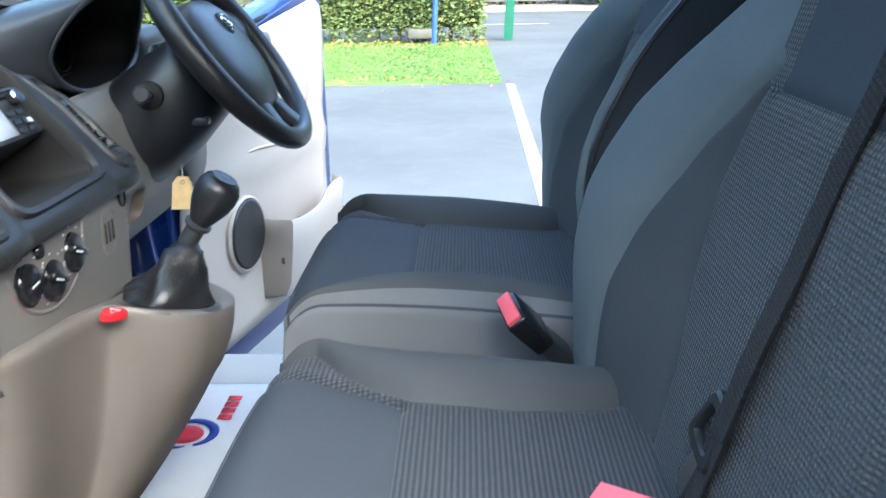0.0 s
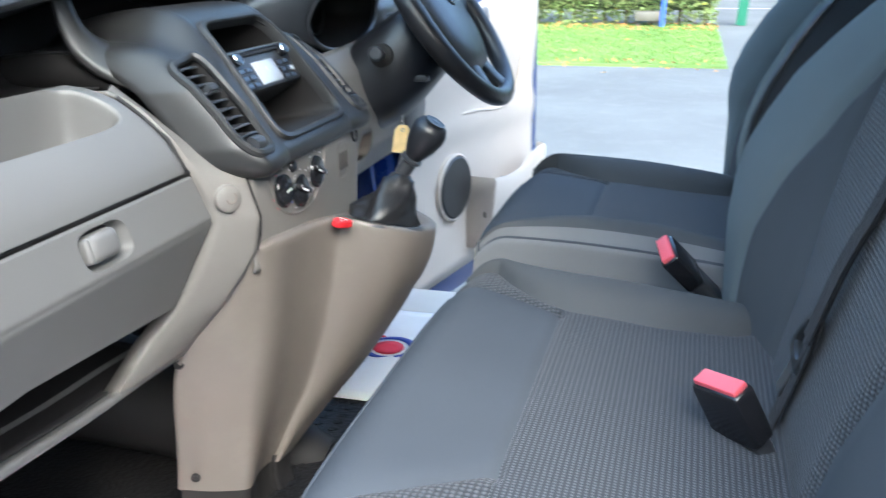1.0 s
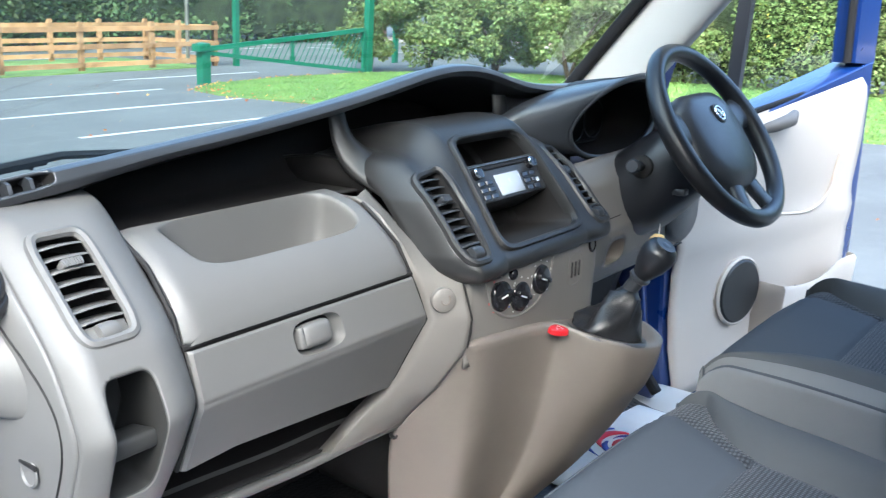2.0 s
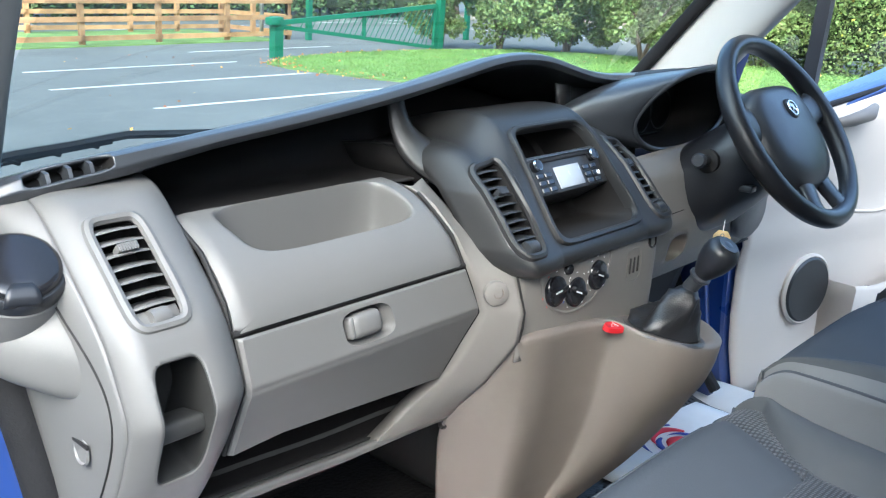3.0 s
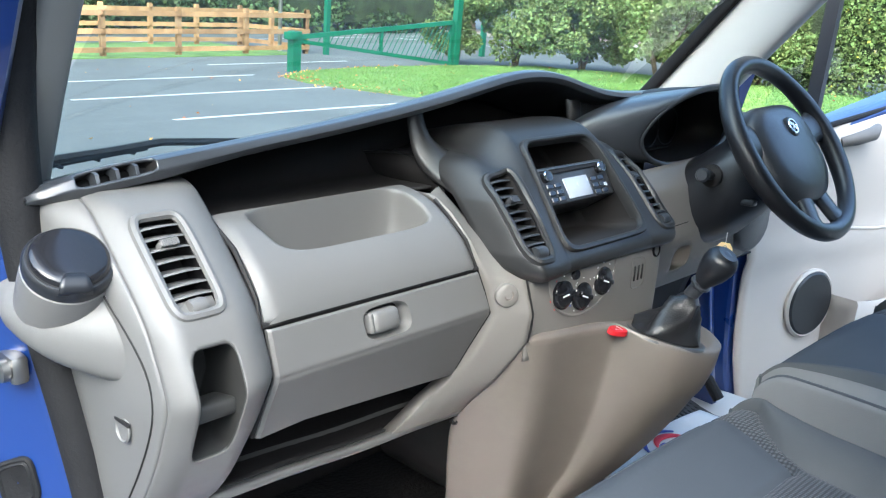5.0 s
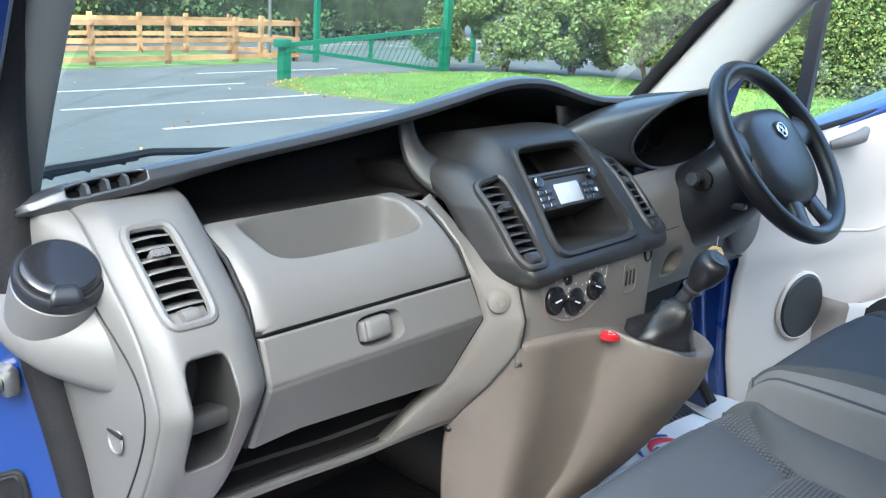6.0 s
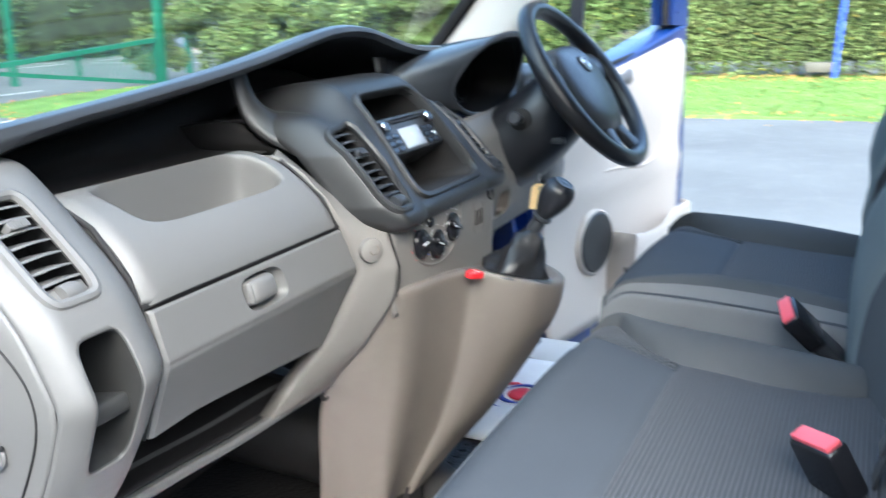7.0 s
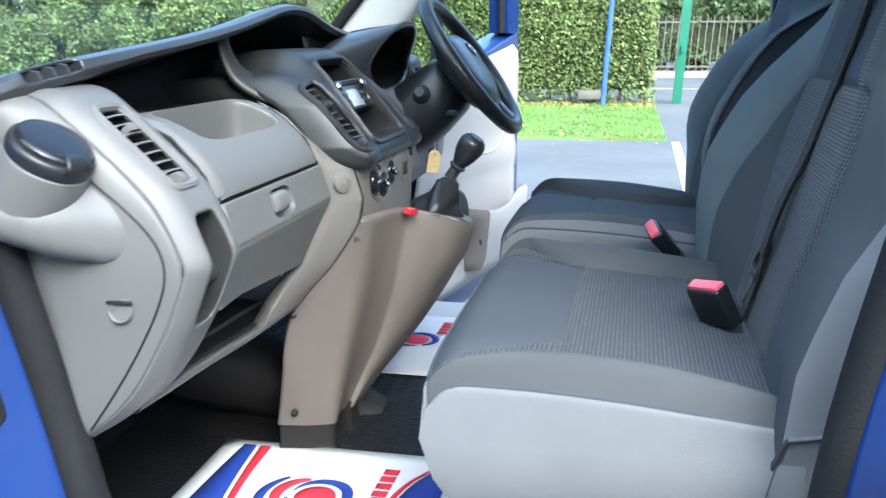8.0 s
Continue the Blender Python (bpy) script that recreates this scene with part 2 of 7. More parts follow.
def part(name, bm, mat, parent, label="", smooth=35, thick=0.0, flip=False):
    """Links a bmesh (in world metres) as one mesh under a thing or a part."""
    o = ORIGIN[parent.name]
    bmesh.ops.remove_doubles(bm, verts=bm.verts, dist=0.00001)
    bmesh.ops.recalc_face_normals(bm, faces=bm.faces)
    if flip:
        bmesh.ops.reverse_faces(bm, faces=bm.faces)
    bmesh.ops.translate(bm, verts=bm.verts, vec=-o)
    me = bpy.data.meshes.new(name)
    bm.to_mesh(me)
    bm.free()
    me.polygons.foreach_set("use_smooth", [True] * len(me.polygons))
    me.set_sharp_from_angle(angle=radians(smooth))
    me.materials.append(mat)
    ob = new(name, me)
    ob.parent = parent
    ORIGIN[ob.name] = o
    if label:
        ob["label"] = label
    if thick:
        md = ob.modifiers.new("thickness", "SOLIDIFY")
        md.thickness, md.offset = thick, 0
    return ob


def solo(name, bm, mat, label, category, kind="", smooth=35, group=""):
    """A thing of one mesh, its origin at the middle of its base."""
    bmesh.ops.recalc_face_normals(bm, faces=bm.faces)
    xs = np.array([v.co for v in bm.verts])
    lo, hi = xs.min(0), xs.max(0)
    o = Vector(((lo[0] + hi[0]) / 2, (lo[1] + hi[1]) / 2, lo[2]))
    bmesh.ops.translate(bm, verts=bm.verts, vec=-o)
    me = bpy.data.meshes.new(name)
    bm.to_mesh(me)
    bm.free()
    me.polygons.foreach_set("use_smooth", [True] * len(me.polygons))
    me.set_sharp_from_angle(angle=radians(smooth))
    me.materials.append(mat)
    ob = new(name, me)
    ob.location = o
    ORIGIN[ob.name] = o
    return tagged(ob, label, category, group, kind)


def box(bm, c, s, bevel=0.0, seg=2, m=None):
    """Box with centre c and sizes s, its edges rounded; m turns it about its centre."""
    made = bmesh.ops.create_cube(bm, size=1)["verts"]
    mat = Matrix.Translation(c) @ (m.to_4x4() if m else Matrix()) @ Matrix.Diagonal((*s, 1))
    bmesh.ops.transform(bm, matrix=mat, verts=made)
    if bevel:
        edges = list({e for v in made for e in v.link_edges})
        bmesh.ops.bevel(bm, geom=edges, offset=bevel, segments=seg, profile=0.5, affect="EDGES", clamp_overlap=True)


def loft(bm, rows, around=False, caps=False):
    vs = [[bm.verts.new(p) for p in r] for r in rows]
    n = len(rows[0])
    for a, b in zip(vs, vs[1:]):
        for i in range(n if around else n - 1):
            j = (i + 1) % n
            bm.faces.new((a[i], a[j], b[j], b[i]))
    if caps:
        bm.faces.new(vs[0])
        bm.faces.new(vs[-1])
    return vs


def frame_of(d):
    d = Vector(d).normalized()
    a = Vector((0, 0, 1)) if abs(d.z) < 0.9 else Vector((1, 0, 0))
    u = d.cross(a).normalized()
    return u, d.cross(u).normalized()


def tube(bm, pts, r, n=10, closed=False, flat=1.0):
    """Round rod along points; r is one radius or one for each point."""
    pts = [Vector(p) for p in pts]
    rows = []
    u = None
    for i, p in enumerate(pts):
        a = pts[i - 1] if i or closed else pts[0]
        b = pts[(i + 1) % len(pts)] if i < len(pts) - 1 or closed else pts[-1]
        d = (b - a).normalized()
        if u is None:
            u, w = frame_of(d)
        else:
            u = (u - d * u.dot(d)).normalized()
            w = d.cross(u)
        rr = r[i] if isinstance(r, (list, tuple)) else r
        rows.append([p + (u * math.cos(k * math.tau / n) + w * math.sin(k * math.tau / n) * flat) * rr for k in range(n)])
    if closed:
        rows.append(rows[0])
    loft(bm, rows, True, not closed)


def lathe(bm, prof, c, axis=(0, 0, 1), n=32, squash=1.0, side=None):
    """Turned shape: prof holds (radius, height along the axis)."""
    ax = Vector(axis).normalized()
    if side:
        u = Vector(side)
        u = (u - ax * u.dot(ax)).normalized()
        w = ax.cross(u)
    else:
        u, w = frame_of(ax)
    c = Vector(c)
    rows = [[c + ax * h + (u * math.cos(k * math.tau / n) + w * math.sin(k * math.tau / n) * squash) * max(r, 0.00002)
             for k in range(n)] for r, h in prof]
    loft(bm, rows, True, True)


def smooth_line(pts, times=3):
    pts = [np.array(p, float) for p in pts]
    for _ in range(times):
        out = [pts[0]]
        for a, b in zip(pts, pts[1:]):
            out += [a * 0.75 + b * 0.25, a * 0.25 + b * 0.75]
        out.append(pts[-1])
        pts = out
    return np.array(pts)


def line_at(pts, times=3):
    """A rounded line through the points as a function of 0 to 1 along its length."""
    p = smooth_line(pts, times)
    s = np.concatenate(([0], np.cumsum(np.linalg.norm(np.diff(p, axis=0), axis=1))))
    s /= s[-1]
    return lambda t: np.array([np.interp(t, s, p[:, k]) for k in range(p.shape[1])])


def sheet(bm, f, us, vs):
    return loft(bm, [[Vector(f(u, v)) for u in us] for v in vs])


def holed(bm, f, rect, holes_at, n=40, rings=5, p=5.0):
    """Sheet f(u, v) over rect with one rounded opening (cu, cv, hu, hv). Returns the rim of the opening."""
    u0, u1, v0, v1 = rect
    cu, cv, hu, hv = holes_at
    angles = sorted([k * math.tau / n for k in range(n)] +
                    [math.atan2(b - cv, a - cu) % math.tau for a in (u0, u1) for b in (v0, v1)])
    outer, inner = [], []
    for a in angles:
        du, dv = math.cos(a), math.sin(a)
        k = min(((u1 if du > 0 else u0) - cu) / du if abs(du) > 1e-9 else 1e9,
                ((v1 if dv > 0 else v0) - cv) / dv if abs(dv) > 1e-9 else 1e9)
        outer.append((cu + du * k, cv + dv * k))
        h = (abs(du / hu) ** p + abs(dv / hv) ** p) ** (-1 / p)
        inner.append((cu + du * h, cv + dv * h))
    rows = []
    for i in range(rings + 1):
        t = i / rings
        rows.append([Vector(f(o[0] * (1 - t) + q[0] * t, o[1] * (1 - t) + q[1] * t)) for o, q in zip(outer, inner)])
    loft(bm, rows, True)
    return rows[-1]


def perforated(bm, f, us, vs, holes, p=5.0):
    """Sheet f(u, v) with rounded openings (cu, cv, hu, hv), their edges drawn onto the grid. Returns the rim of each."""
    def level(u, v, h):
        return (abs((u - h[0]) / h[2]) ** p + abs((v - h[1]) / h[3]) ** p) ** (1 / p)

    keep, used = [], {}
    for j in range(len(vs) - 1):
        for i in range(len(us) - 1):
            u, v = (us[i] + us[i + 1]) / 2, (vs[j] + vs[j + 1]) / 2
            hit = [k for k, h in enumerate(holes) if level(u, v, h) < 1]
            for c in ((i, j), (i + 1, j), (i + 1, j + 1), (i, j + 1)):
                used.setdefault(c, [set(), 0])
                used[c][0].update(hit)
                used[c][1] += not hit
            if not hit:
                keep.append((i, j))
    verts, rims = {}, [[] for _ in holes]
    for (i, j), (hit, n) in used.items():
        if not n:
            continue
        u, v = us[i], vs[j]
        for k in hit:
            h = holes[k]
            g = level(u, v, h)
            u, v = h[0] + (u - h[0]) / g, h[1] + (v - h[1]) / g
        verts[i, j] = bm.verts.new(f(u, v))
        for k in hit:
            rims[k].append((math.atan2((v - holes[k][1]) / holes[k][3], (u - holes[k][0]) / holes[k][2]), verts[i, j].co.copy()))
    for i, j in keep:
        bm.faces.new((verts[i, j], verts[i + 1, j], verts[i + 1, j + 1], verts[i, j + 1]))
    return [[c for _, c in sorted(q, key=lambda e: e[0])] for q in rims]


def exact_rim(f, h, n=72, p=5.0):
    """Rounded outline of an opening h on the sheet f."""
    out = []
    for k in range(n):
        a = (k + 0.5) * math.tau / n
        ca, sa = math.cos(a), math.sin(a)
        out.append(Vector(f(h[0] + math.copysign(abs(ca) ** (2 / p), ca) * h[2], h[1] + math.copysign(abs(sa) ** (2 / p), sa) * h[3])))
    return out


def recess(bm, rim, depth, shrink=0.92, lip=0.002, floor=True):
    """Walls and floor of a pocket behind a rim."""
    c = sum(rim, Vector()) / len(rim)
    d = Vector(depth)
    rows = [rim, [c + (p - c) * 0.985 + d * (lip / d.length) for p in rim],
            [c + (p - c) * shrink + d * 0.92 for p in rim], [c + (p - c) * shrink * 0.93 + d for p in rim]]
    vs = loft(bm, rows, True)
    if floor:
        bm.faces.new(vs[-1])


def rim_bead(bm, rim, r, n=6):
    tube(bm, rim, r, n, closed=True)



# ground and grounds outside --------------------------------------------------------
LEAN_G = math.tan(radians(3.3))  # the car park falls away ahead of the van; upright things lean by this in the van's axes


def up(x, y, h):
    return Vector((x, y - LEAN_G * h, h))


bm = bmesh.new()
rad = [0, 8, 16, 30, 60, 150, 600, 2500]
rows = [[Vector((10 + max(r, 0.01) * math.cos(a * math.tau / 48), 5 + max(r, 0.01) * math.sin(a * math.tau / 48), -0.0)) for a in range(48)] for r in rad]
loft(bm, rows, True)
ground = solo("ground", bm, ASPHALT, "grey tarmac car park and road", "ground", "structure")


def flat_patch(name, outline, z0, z1, mat, label, category, kind="structure"):
    bm = bmesh.new()
    loft(bm, [[Vector((x, y, z)) for x, y in outline] for z in (z0, z1)], True, True)
    return solo(name, bm, mat, label, category, kind, smooth=20)


GRASS_EDGE = [(11.2, -0.43), (11.15, 2.2), (10.3, 6.5), (9.5, 10.1), (9.35, 12.2), (9.6, 13.2), (10.6, 13.9), (12.4, 14.2), (14.7, 13.9), (16.6, 13.0),
              (17.6, 9.0), (17.6, -0.35)]
lawn = flat_patch("lawn", GRASS_EDGE, -0.05, 0.03, SOIL, "mown green grass verge with fallen leaves", "grass")
far_verge = flat_patch("verge", [(2.0, 18.2), (13.6, 18.0), (13.8, 22.5), (2.0, 23.5)], -0.05, 0.03, SOIL, "grass strip under the timber fence", "grass")


def strip(name, a, b, w, label, mat=LINE, z=0.004):
    a, b = Vector((*a, 0)), Vector((*b, 0))
    d = (b - a).normalized()
    s = Vector((-d.y, d.x, 0)) * w / 2
    n = 12
    bm = bmesh.new()
    rows = [[a + (b - a) * i / n + s * k + Vector((0, 0, h)) for k, h in ((-1, 0), (-1, z), (1, z), (1, 0))] for i in range(n + 1)]
    loft(bm, rows, True, True)
    return solo(name, bm, mat, label, "road marking", "structure")


for y, x0, x1 in ((9.3, 5.2, 9.5), (11.62, 5.0, 9.3), (13.9, 5.6, 9.4), (16.05, 9.8, 13.4)):
    strip("bay_line", (x0, y + 0.04), (x1, y - 0.04), 0.09, "worn white parking bay line on tarmac")
strip("bay_line", (4.2, -0.48), (11.1, -0.53), 0.1, "worn white parking bay line on tarmac")
for i in range(14):
    y = -22 + i * 4.0
    strip("road_line", (22.6, y), (22.6, y + 2.2), 0.12, "white dashed centre line on the road")
for i in range(6):
    strip("road_line", (12 + i * 4.0, 23.5 + i * 0.6), (14.2 + i * 4.0, 23.8 + i * 0.6), 0.12, "white dashed centre line on the road")
for nm, y0, y1 in (("kerb", -40, 40),):
    bm = bmesh.new()
    box(bm, (28.4, 0, 0.06), (0.15, 90, 0.12), 0.01)
    solo("kerb", bm, KERB, "stone kerb along the far side of the road", "kerb", "structure")
    bm = bmesh.new()
    box(bm, (30.6, 0, 0.05), (4.2, 90, 0.11), 0.01)
    solo("pavement", bm, PATH, "reddish footpath with leaf litter", "pavement", "structure")


def leaves(name, pts, size, mat, label, category, parent=None, seed=1, droop=0.4, kind="stuff"):
    """Many small bent leaves round the given points, in one mesh."""
    r = np.random.RandomState(seed)
    pts = np.asarray(pts, float)
    n = len(pts)
    a = r.uniform(0, math.tau, n)
    tilt = r.uniform(-1.0, 1.0, n)
    s = size * r.uniform(0.6, 1.35, n)
    d = np.stack([np.cos(a) * np.cos(tilt), np.sin(a) * np.cos(tilt), np.sin(tilt) - droop * r.rand(n)], 1)
    d /= np.linalg.norm(d, axis=1)[:, None]
    q = r.normal(size=(n, 3))
    w = np.cross(d, q)
    w /= np.linalg.norm(w, axis=1)[:, None]
    nrm = np.cross(d, w)
    d, w = d * s[:, None], w * s[:, None] * 0.38
    bend = nrm * s[:, None] * 0.14
    v = np.stack([pts, pts + d * 0.5 + w + bend, pts + d, pts + d * 0.5 - w + bend], 1).reshape(-1, 3)
    idx = np.arange(n) * 4
    f = np.concatenate([np.stack([idx, idx + 1, idx + 2], 1), np.stack([idx, idx + 2, idx + 3], 1)])
    o = Vector(pts.mean(0)) if parent is None else ORIGIN[parent.name]
    if parent is None:
        o.z = 0
    me = bpy.data.meshes.new(name)
    me.from_pydata((v - np.array(o)).tolist(), [], f.tolist())
    me.materials.append(mat)
    ob = new(name, me)
    if parent is None:
        ob.location = o
        ORIGIN[ob.name] = o
        tagged(ob, label, category, kind=kind)
    else:
        ob.parent = parent
        ob["kind"] = kind
        if label:
            ob["label"] = label
        ORIGIN[ob.name] = o
    return ob


def clump_points(centres, radii, n, seed, hollow=0.55):
    r = np.random.RandomState(seed)
    k = r.randint(0, len(centres), n)
    v = r.normal(size=(n, 3))
    v /= np.linalg.norm(v, axis=1)[:, None]
    rad = np.asarray(radii)[k][:, None] * (hollow + (1 - hollow) * r.rand(n, 1) ** 0.6) * r.uniform(0.85, 1.12, (n, 1))
    p = np.asarray(centres)[k] + v * rad
    return p[p[:, 2] > 0.02]


def bush(x, y, w, h, seed, mat, name="bush", label="rounded green shrub on the grass verge", n=5000, size=0.085, stems=4, base=0.25):
    r = np.random.RandomState(seed)
    t = thing(name, (x, y, 0), label, name)
    bm = bmesh.new()
    for i in range(stems):
        a = r.uniform(0, math.tau)
        top = Vector((x + math.cos(a) * w * 0.3, y + math.sin(a) * w * 0.3, h * r.uniform(0.5, 0.8)))
        mid = Vector((x + math.cos(a) * w * 0.1, y + math.sin(a) * w * 0.1, h * 0.3))
        tube(bm, [(x + r.uniform(-0.05, 0.05), y, 0), mid, top], [0.05, 0.035, 0.01], 7)
    part("trunk", bm, BARK, t)
    c, rr = [], []
    for i in range(26):
        a, q = r.uniform(0, math.tau), math.sqrt(r.rand())
        z = r.uniform(base, 1.0)
        k = w * 0.5 * q * math.sqrt(max(0.12, 1 - (2 * z - 1.05) ** 2))
        c.append((x + math.cos(a) * k, y + math.sin(a) * k, z * h * 0.9))
        rr.append(r.uniform(0.16, 0.3) * w * 0.62)
    leaves("crown", clump_points(c, rr, n, seed), size, mat, "", "", t, seed)
    return t


def hedge(name, a, b, depth, h, n, size, mat, label, seed, uneven=0.15):
    """Clipped hedge from a to b: leaves over its faces and top, stems inside."""
    r = np.random.RandomState(seed)
    a, b = np.array(a), np.array(b)
    L = np.linalg.norm(b - a)
    d = (b - a) / L
    s = np.array([-d[1], d[0]])
    t = thing(name, (*((a + b) / 2), 0), label, "hedge")
    u = r.rand(n)
    face = r.rand(n)
    z = np.where(face < 0.72, r.rand(n) * h, h * (0.93 + 0.1 * r.rand(n)))
    k = np.where(face < 0.5, 1.0, np.where(face < 0.72, -1.0, r.uniform(-1, 1, n)))
    wob = np.array([noise.noise(Vector((q * L * 0.7, zz * 1.1, seed + kk * 3))) for q, zz, kk in zip(u, z, k)])
    off = k * depth / 2 * (1 + uneven * 2.4 * wob) - np.sign(k) * r.rand(n) ** 2 * 0.25
    z = z * (1 + uneven * 0.6 * wob)
    z = np.maximum(z, 0.03)
    p = np.stack([a[0] + d[0] * u * L + s[0] * off, a[1] + d[1] * u * L + s[1] * off, z], 1)
    keep = r.rand(n) < np.clip(0.35 + z * 1.4, 0, 1)
    leaves("foliage", p[keep], size, mat, "", "", t, seed)
    bm = bmesh.new()
    for i in range(int(L * 2.2)):
        q = (i + r.rand()) / (L * 2.2)
        c = a + d * q * L
        tube(bm, [(c[0], c[1], 0), (c[0] + r.uniform(-0.15, 0.15), c[1] + r.uniform(-0.15, 0.15), h * 0.85)], [0.04, 0.012], 6)
    part("stems", bm, BARK, t)["kind"] = "stuff"
    # dark box that stands in for the shade deep between the leaves
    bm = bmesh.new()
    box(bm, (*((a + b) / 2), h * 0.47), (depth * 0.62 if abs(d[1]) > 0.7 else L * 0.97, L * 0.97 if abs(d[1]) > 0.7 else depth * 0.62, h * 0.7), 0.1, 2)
    part("shade_core", bm, SHADE, t, "dark box standing in for the shade inside the hedge")
    return t


SHADE = material("hedge_shade", (0.035, 0.048, 0.018), 0.95, vary=0.5, scale=3, grain=14, bump=1.0)
hedge("hedge", (17.4, -0.35), (17.4, 6.4), 0.9, 2.5, 42000, 0.072, LEAF, "tall clipped green hedge with some yellow leaves", 3)
hedge("hedge", (18.2, 6.2), (17.6, 9.6), 1.3, 2.1, 20000, 0.085, LEAF, "loose green hedge behind the grass verge", 5, 0.35)
r = np.random.RandomState(9)
leaves("hedge_leaves", np.stack([17.4 + r.choice([-0.52, 0.5], 300), r.uniform(-0.3, 6.3, 300), r.uniform(0.1, 2.3, 300)], 1), 0.07, LEAF_Y,
       "yellow autumn leaves on the hedge", "leaves", seed=4)
bush(16.1, 13.2, 2.4, 2.2, 11, LEAF, n=13000)
bush(16.9, 11.9, 2.2, 2.1, 12, LEAF, n=13000)
bush(15.6, 14.6, 1.4, 1.6, 14, LEAF, n=5000)
bush(16.4, 9.6, 2.3, 2.6, 15, LEAF, n=13000, label="tall green shrub with yellow leaf edges")
bush(17.2, 8.0, 2.6, 2.4, 16, LEAF, n=13000)


def tree(x, y, h, w, seed, n=7000, size=0.3, mat=None, clear=0.3, label="tall dark green woodland tree"):
    r = np.random.RandomState(seed)
    t = thing("tree", (x, y, 0), label, "tree")
    bm = bmesh.new()
    lean = r.uniform(-0.5, 0.5, 2)
    spine = [Vector((x + lean[0] * q, y + lean[1] * q, h * 0.85 * q)) for q in (0, 0.15, 0.35, 0.6, 0.85, 1.0)]
    k = h * 0.022 + 0.04
    tube(bm, spine, [k * 1.4, k, k * 0.85, k * 0.6, k * 0.35, k * 0.1], 10)
    c, rr = [], []
    for i in range(12):
        q = r.uniform(clear, 0.95)
        a = r.uniform(0, math.tau)
        o = spine[0].lerp(spine[-1], q)
        reach = w * 0.5 * math.sin(math.pi * min(1, 0.25 + q * 0.75)) * r.uniform(0.6, 1.1) + 0.2
        e = o + Vector((math.cos(a) * reach, math.sin(a) * reach, reach * 0.35))
        tube(bm, [o, o.lerp(e, 0.5) + Vector((0, 0, 0.1)), e], [k * 0.4, k * 0.22, 0.012], 6)
        for f in (0.6, 0.85, 1.05):
            c.append(tuple(o.lerp(e, f) + Vector(r.uniform(-0.4, 0.4, 3))))
            rr.append(w * r.uniform(0.1, 0.2))
    part("trunk", bm, BARK, t)
    leaves("crown", clump_points(c, rr, n, seed, 0.35), size, mat or LEAF_D, "", "", t, seed)
    return t


TREES = [(33, -6), (34, -2), (33.5, 2), (34, 6), (33, 10), (34.5, 14), (33, 18.5), (32, 23), (30, 27.5), (26.5, 31), (22.5, 32), (18.5, 32), (14.5, 31.5),
         (10.5, 31), (6.5, 30.5), (2.5, 30), (38, 0), (38, 8), (37, 16), (35, 25), (29, 35), (20, 37), (11, 36), (3, 36)]
for i, (x, y) in enumerate(TREES):
    rr = random.Random(i + 5)
    tree(x, y, rr.uniform(9, 13), rr.uniform(6, 8), 40 + i, 13000, 0.27, clear=0.06)
# unseen trees and hedge beside and behind the van, added to cut low light
for i, (x, y) in enumerate([(-11, -9), (-12, -4), (-11, 1), (-12, 6), (-11, 11), (-10, 17), (-6, 22), (-2, 27), (-6, -13), (0, -15), (7, -15), (14, -14), (21, -14), (28, -12)]):
    rr = random.Random(i + 90)
    tree(x, y, rr.uniform(8, 11), rr.uniform(6, 8), 90 + i, 5000, 0.5, clear=0.06)
hedge("hedge", (-9.5, -12), (-9.5, 18), 1.6, 3.0, 9000, 0.35, LEAF_D, "unseen dark hedge added to hold back low side light", 23, 0.45)
hedge("hedge", (32.2, -12), (31.6, 24), 1.6, 3.4, 34000, 0.17, LEAF_D, "dark overgrown hedge beyond the road", 21, 0.3)
hedge("hedge", (30, 28.2), (0, 27.2), 1.6, 3.2, 28000, 0.17, LEAF_D, "dark overgrown hedge beyond the road", 22, 0.3)

# timber fence: posts and rails
fence = thing("timber_fence", (9.0, 18.45, 0), "post and rail fence of orange-stained timber", "fence")


def fence_run(a, b, n, h=1.08):
    a, b = Vector((*a, 0)), Vector((*b, 0))
    d = (b - a)
    for i in range(n + 1):
        p = a + d * i / n
        bm = bmesh.new()
        loft(bm, [[up(p.x + sx * 0.055 * k, p.y + sy * 0.05 * k, z) for sx, sy in ((-1, -1), (1, -1), (1, 1), (-1, 1))] for z, k in ((0, 1), (h - 0.03, 1), (h, 0.75))], True, True)
        part("post", bm, WOOD, fence)
    side = Vector((-d.y, d.x, 0)).normalized() * -0.07
    for z in (0.16, 0.55, 0.93):
        for i in range(n):
            p, q = a + d * i / n, a + d * (i + 1) / n
            bm = bmesh.new()
            rows = []
            for c in (p - d.normalized() * 0.05, p.lerp(q, 0.5) + Vector((0, 0, 0.008)), q + d.normalized() * 0.05):
                rows.append([up(c.x + side.x * (1 + 0.28 * e), c.y + side.y * (1 + 0.28 * e), z + zz) for e, zz in ((-1, -0.055), (1, -0.055), (1, 0.055), (-1, 0.055))])
            loft(bm, rows, True, True)
            part("rail", bm, WOOD, fence)


fence_run((3.4, 18.5), (14.0, 18.35), 6)
fence_run((8.0, 22.6), (14.2, 21.6), 5)
fence_run((14.0, 18.35), (14.2, 21.6), 2)

# green swing barrier
gate = thing("barrier_gate", (10.48, 14.1, 0), "green painted steel swing barrier with mesh infill", "gate")


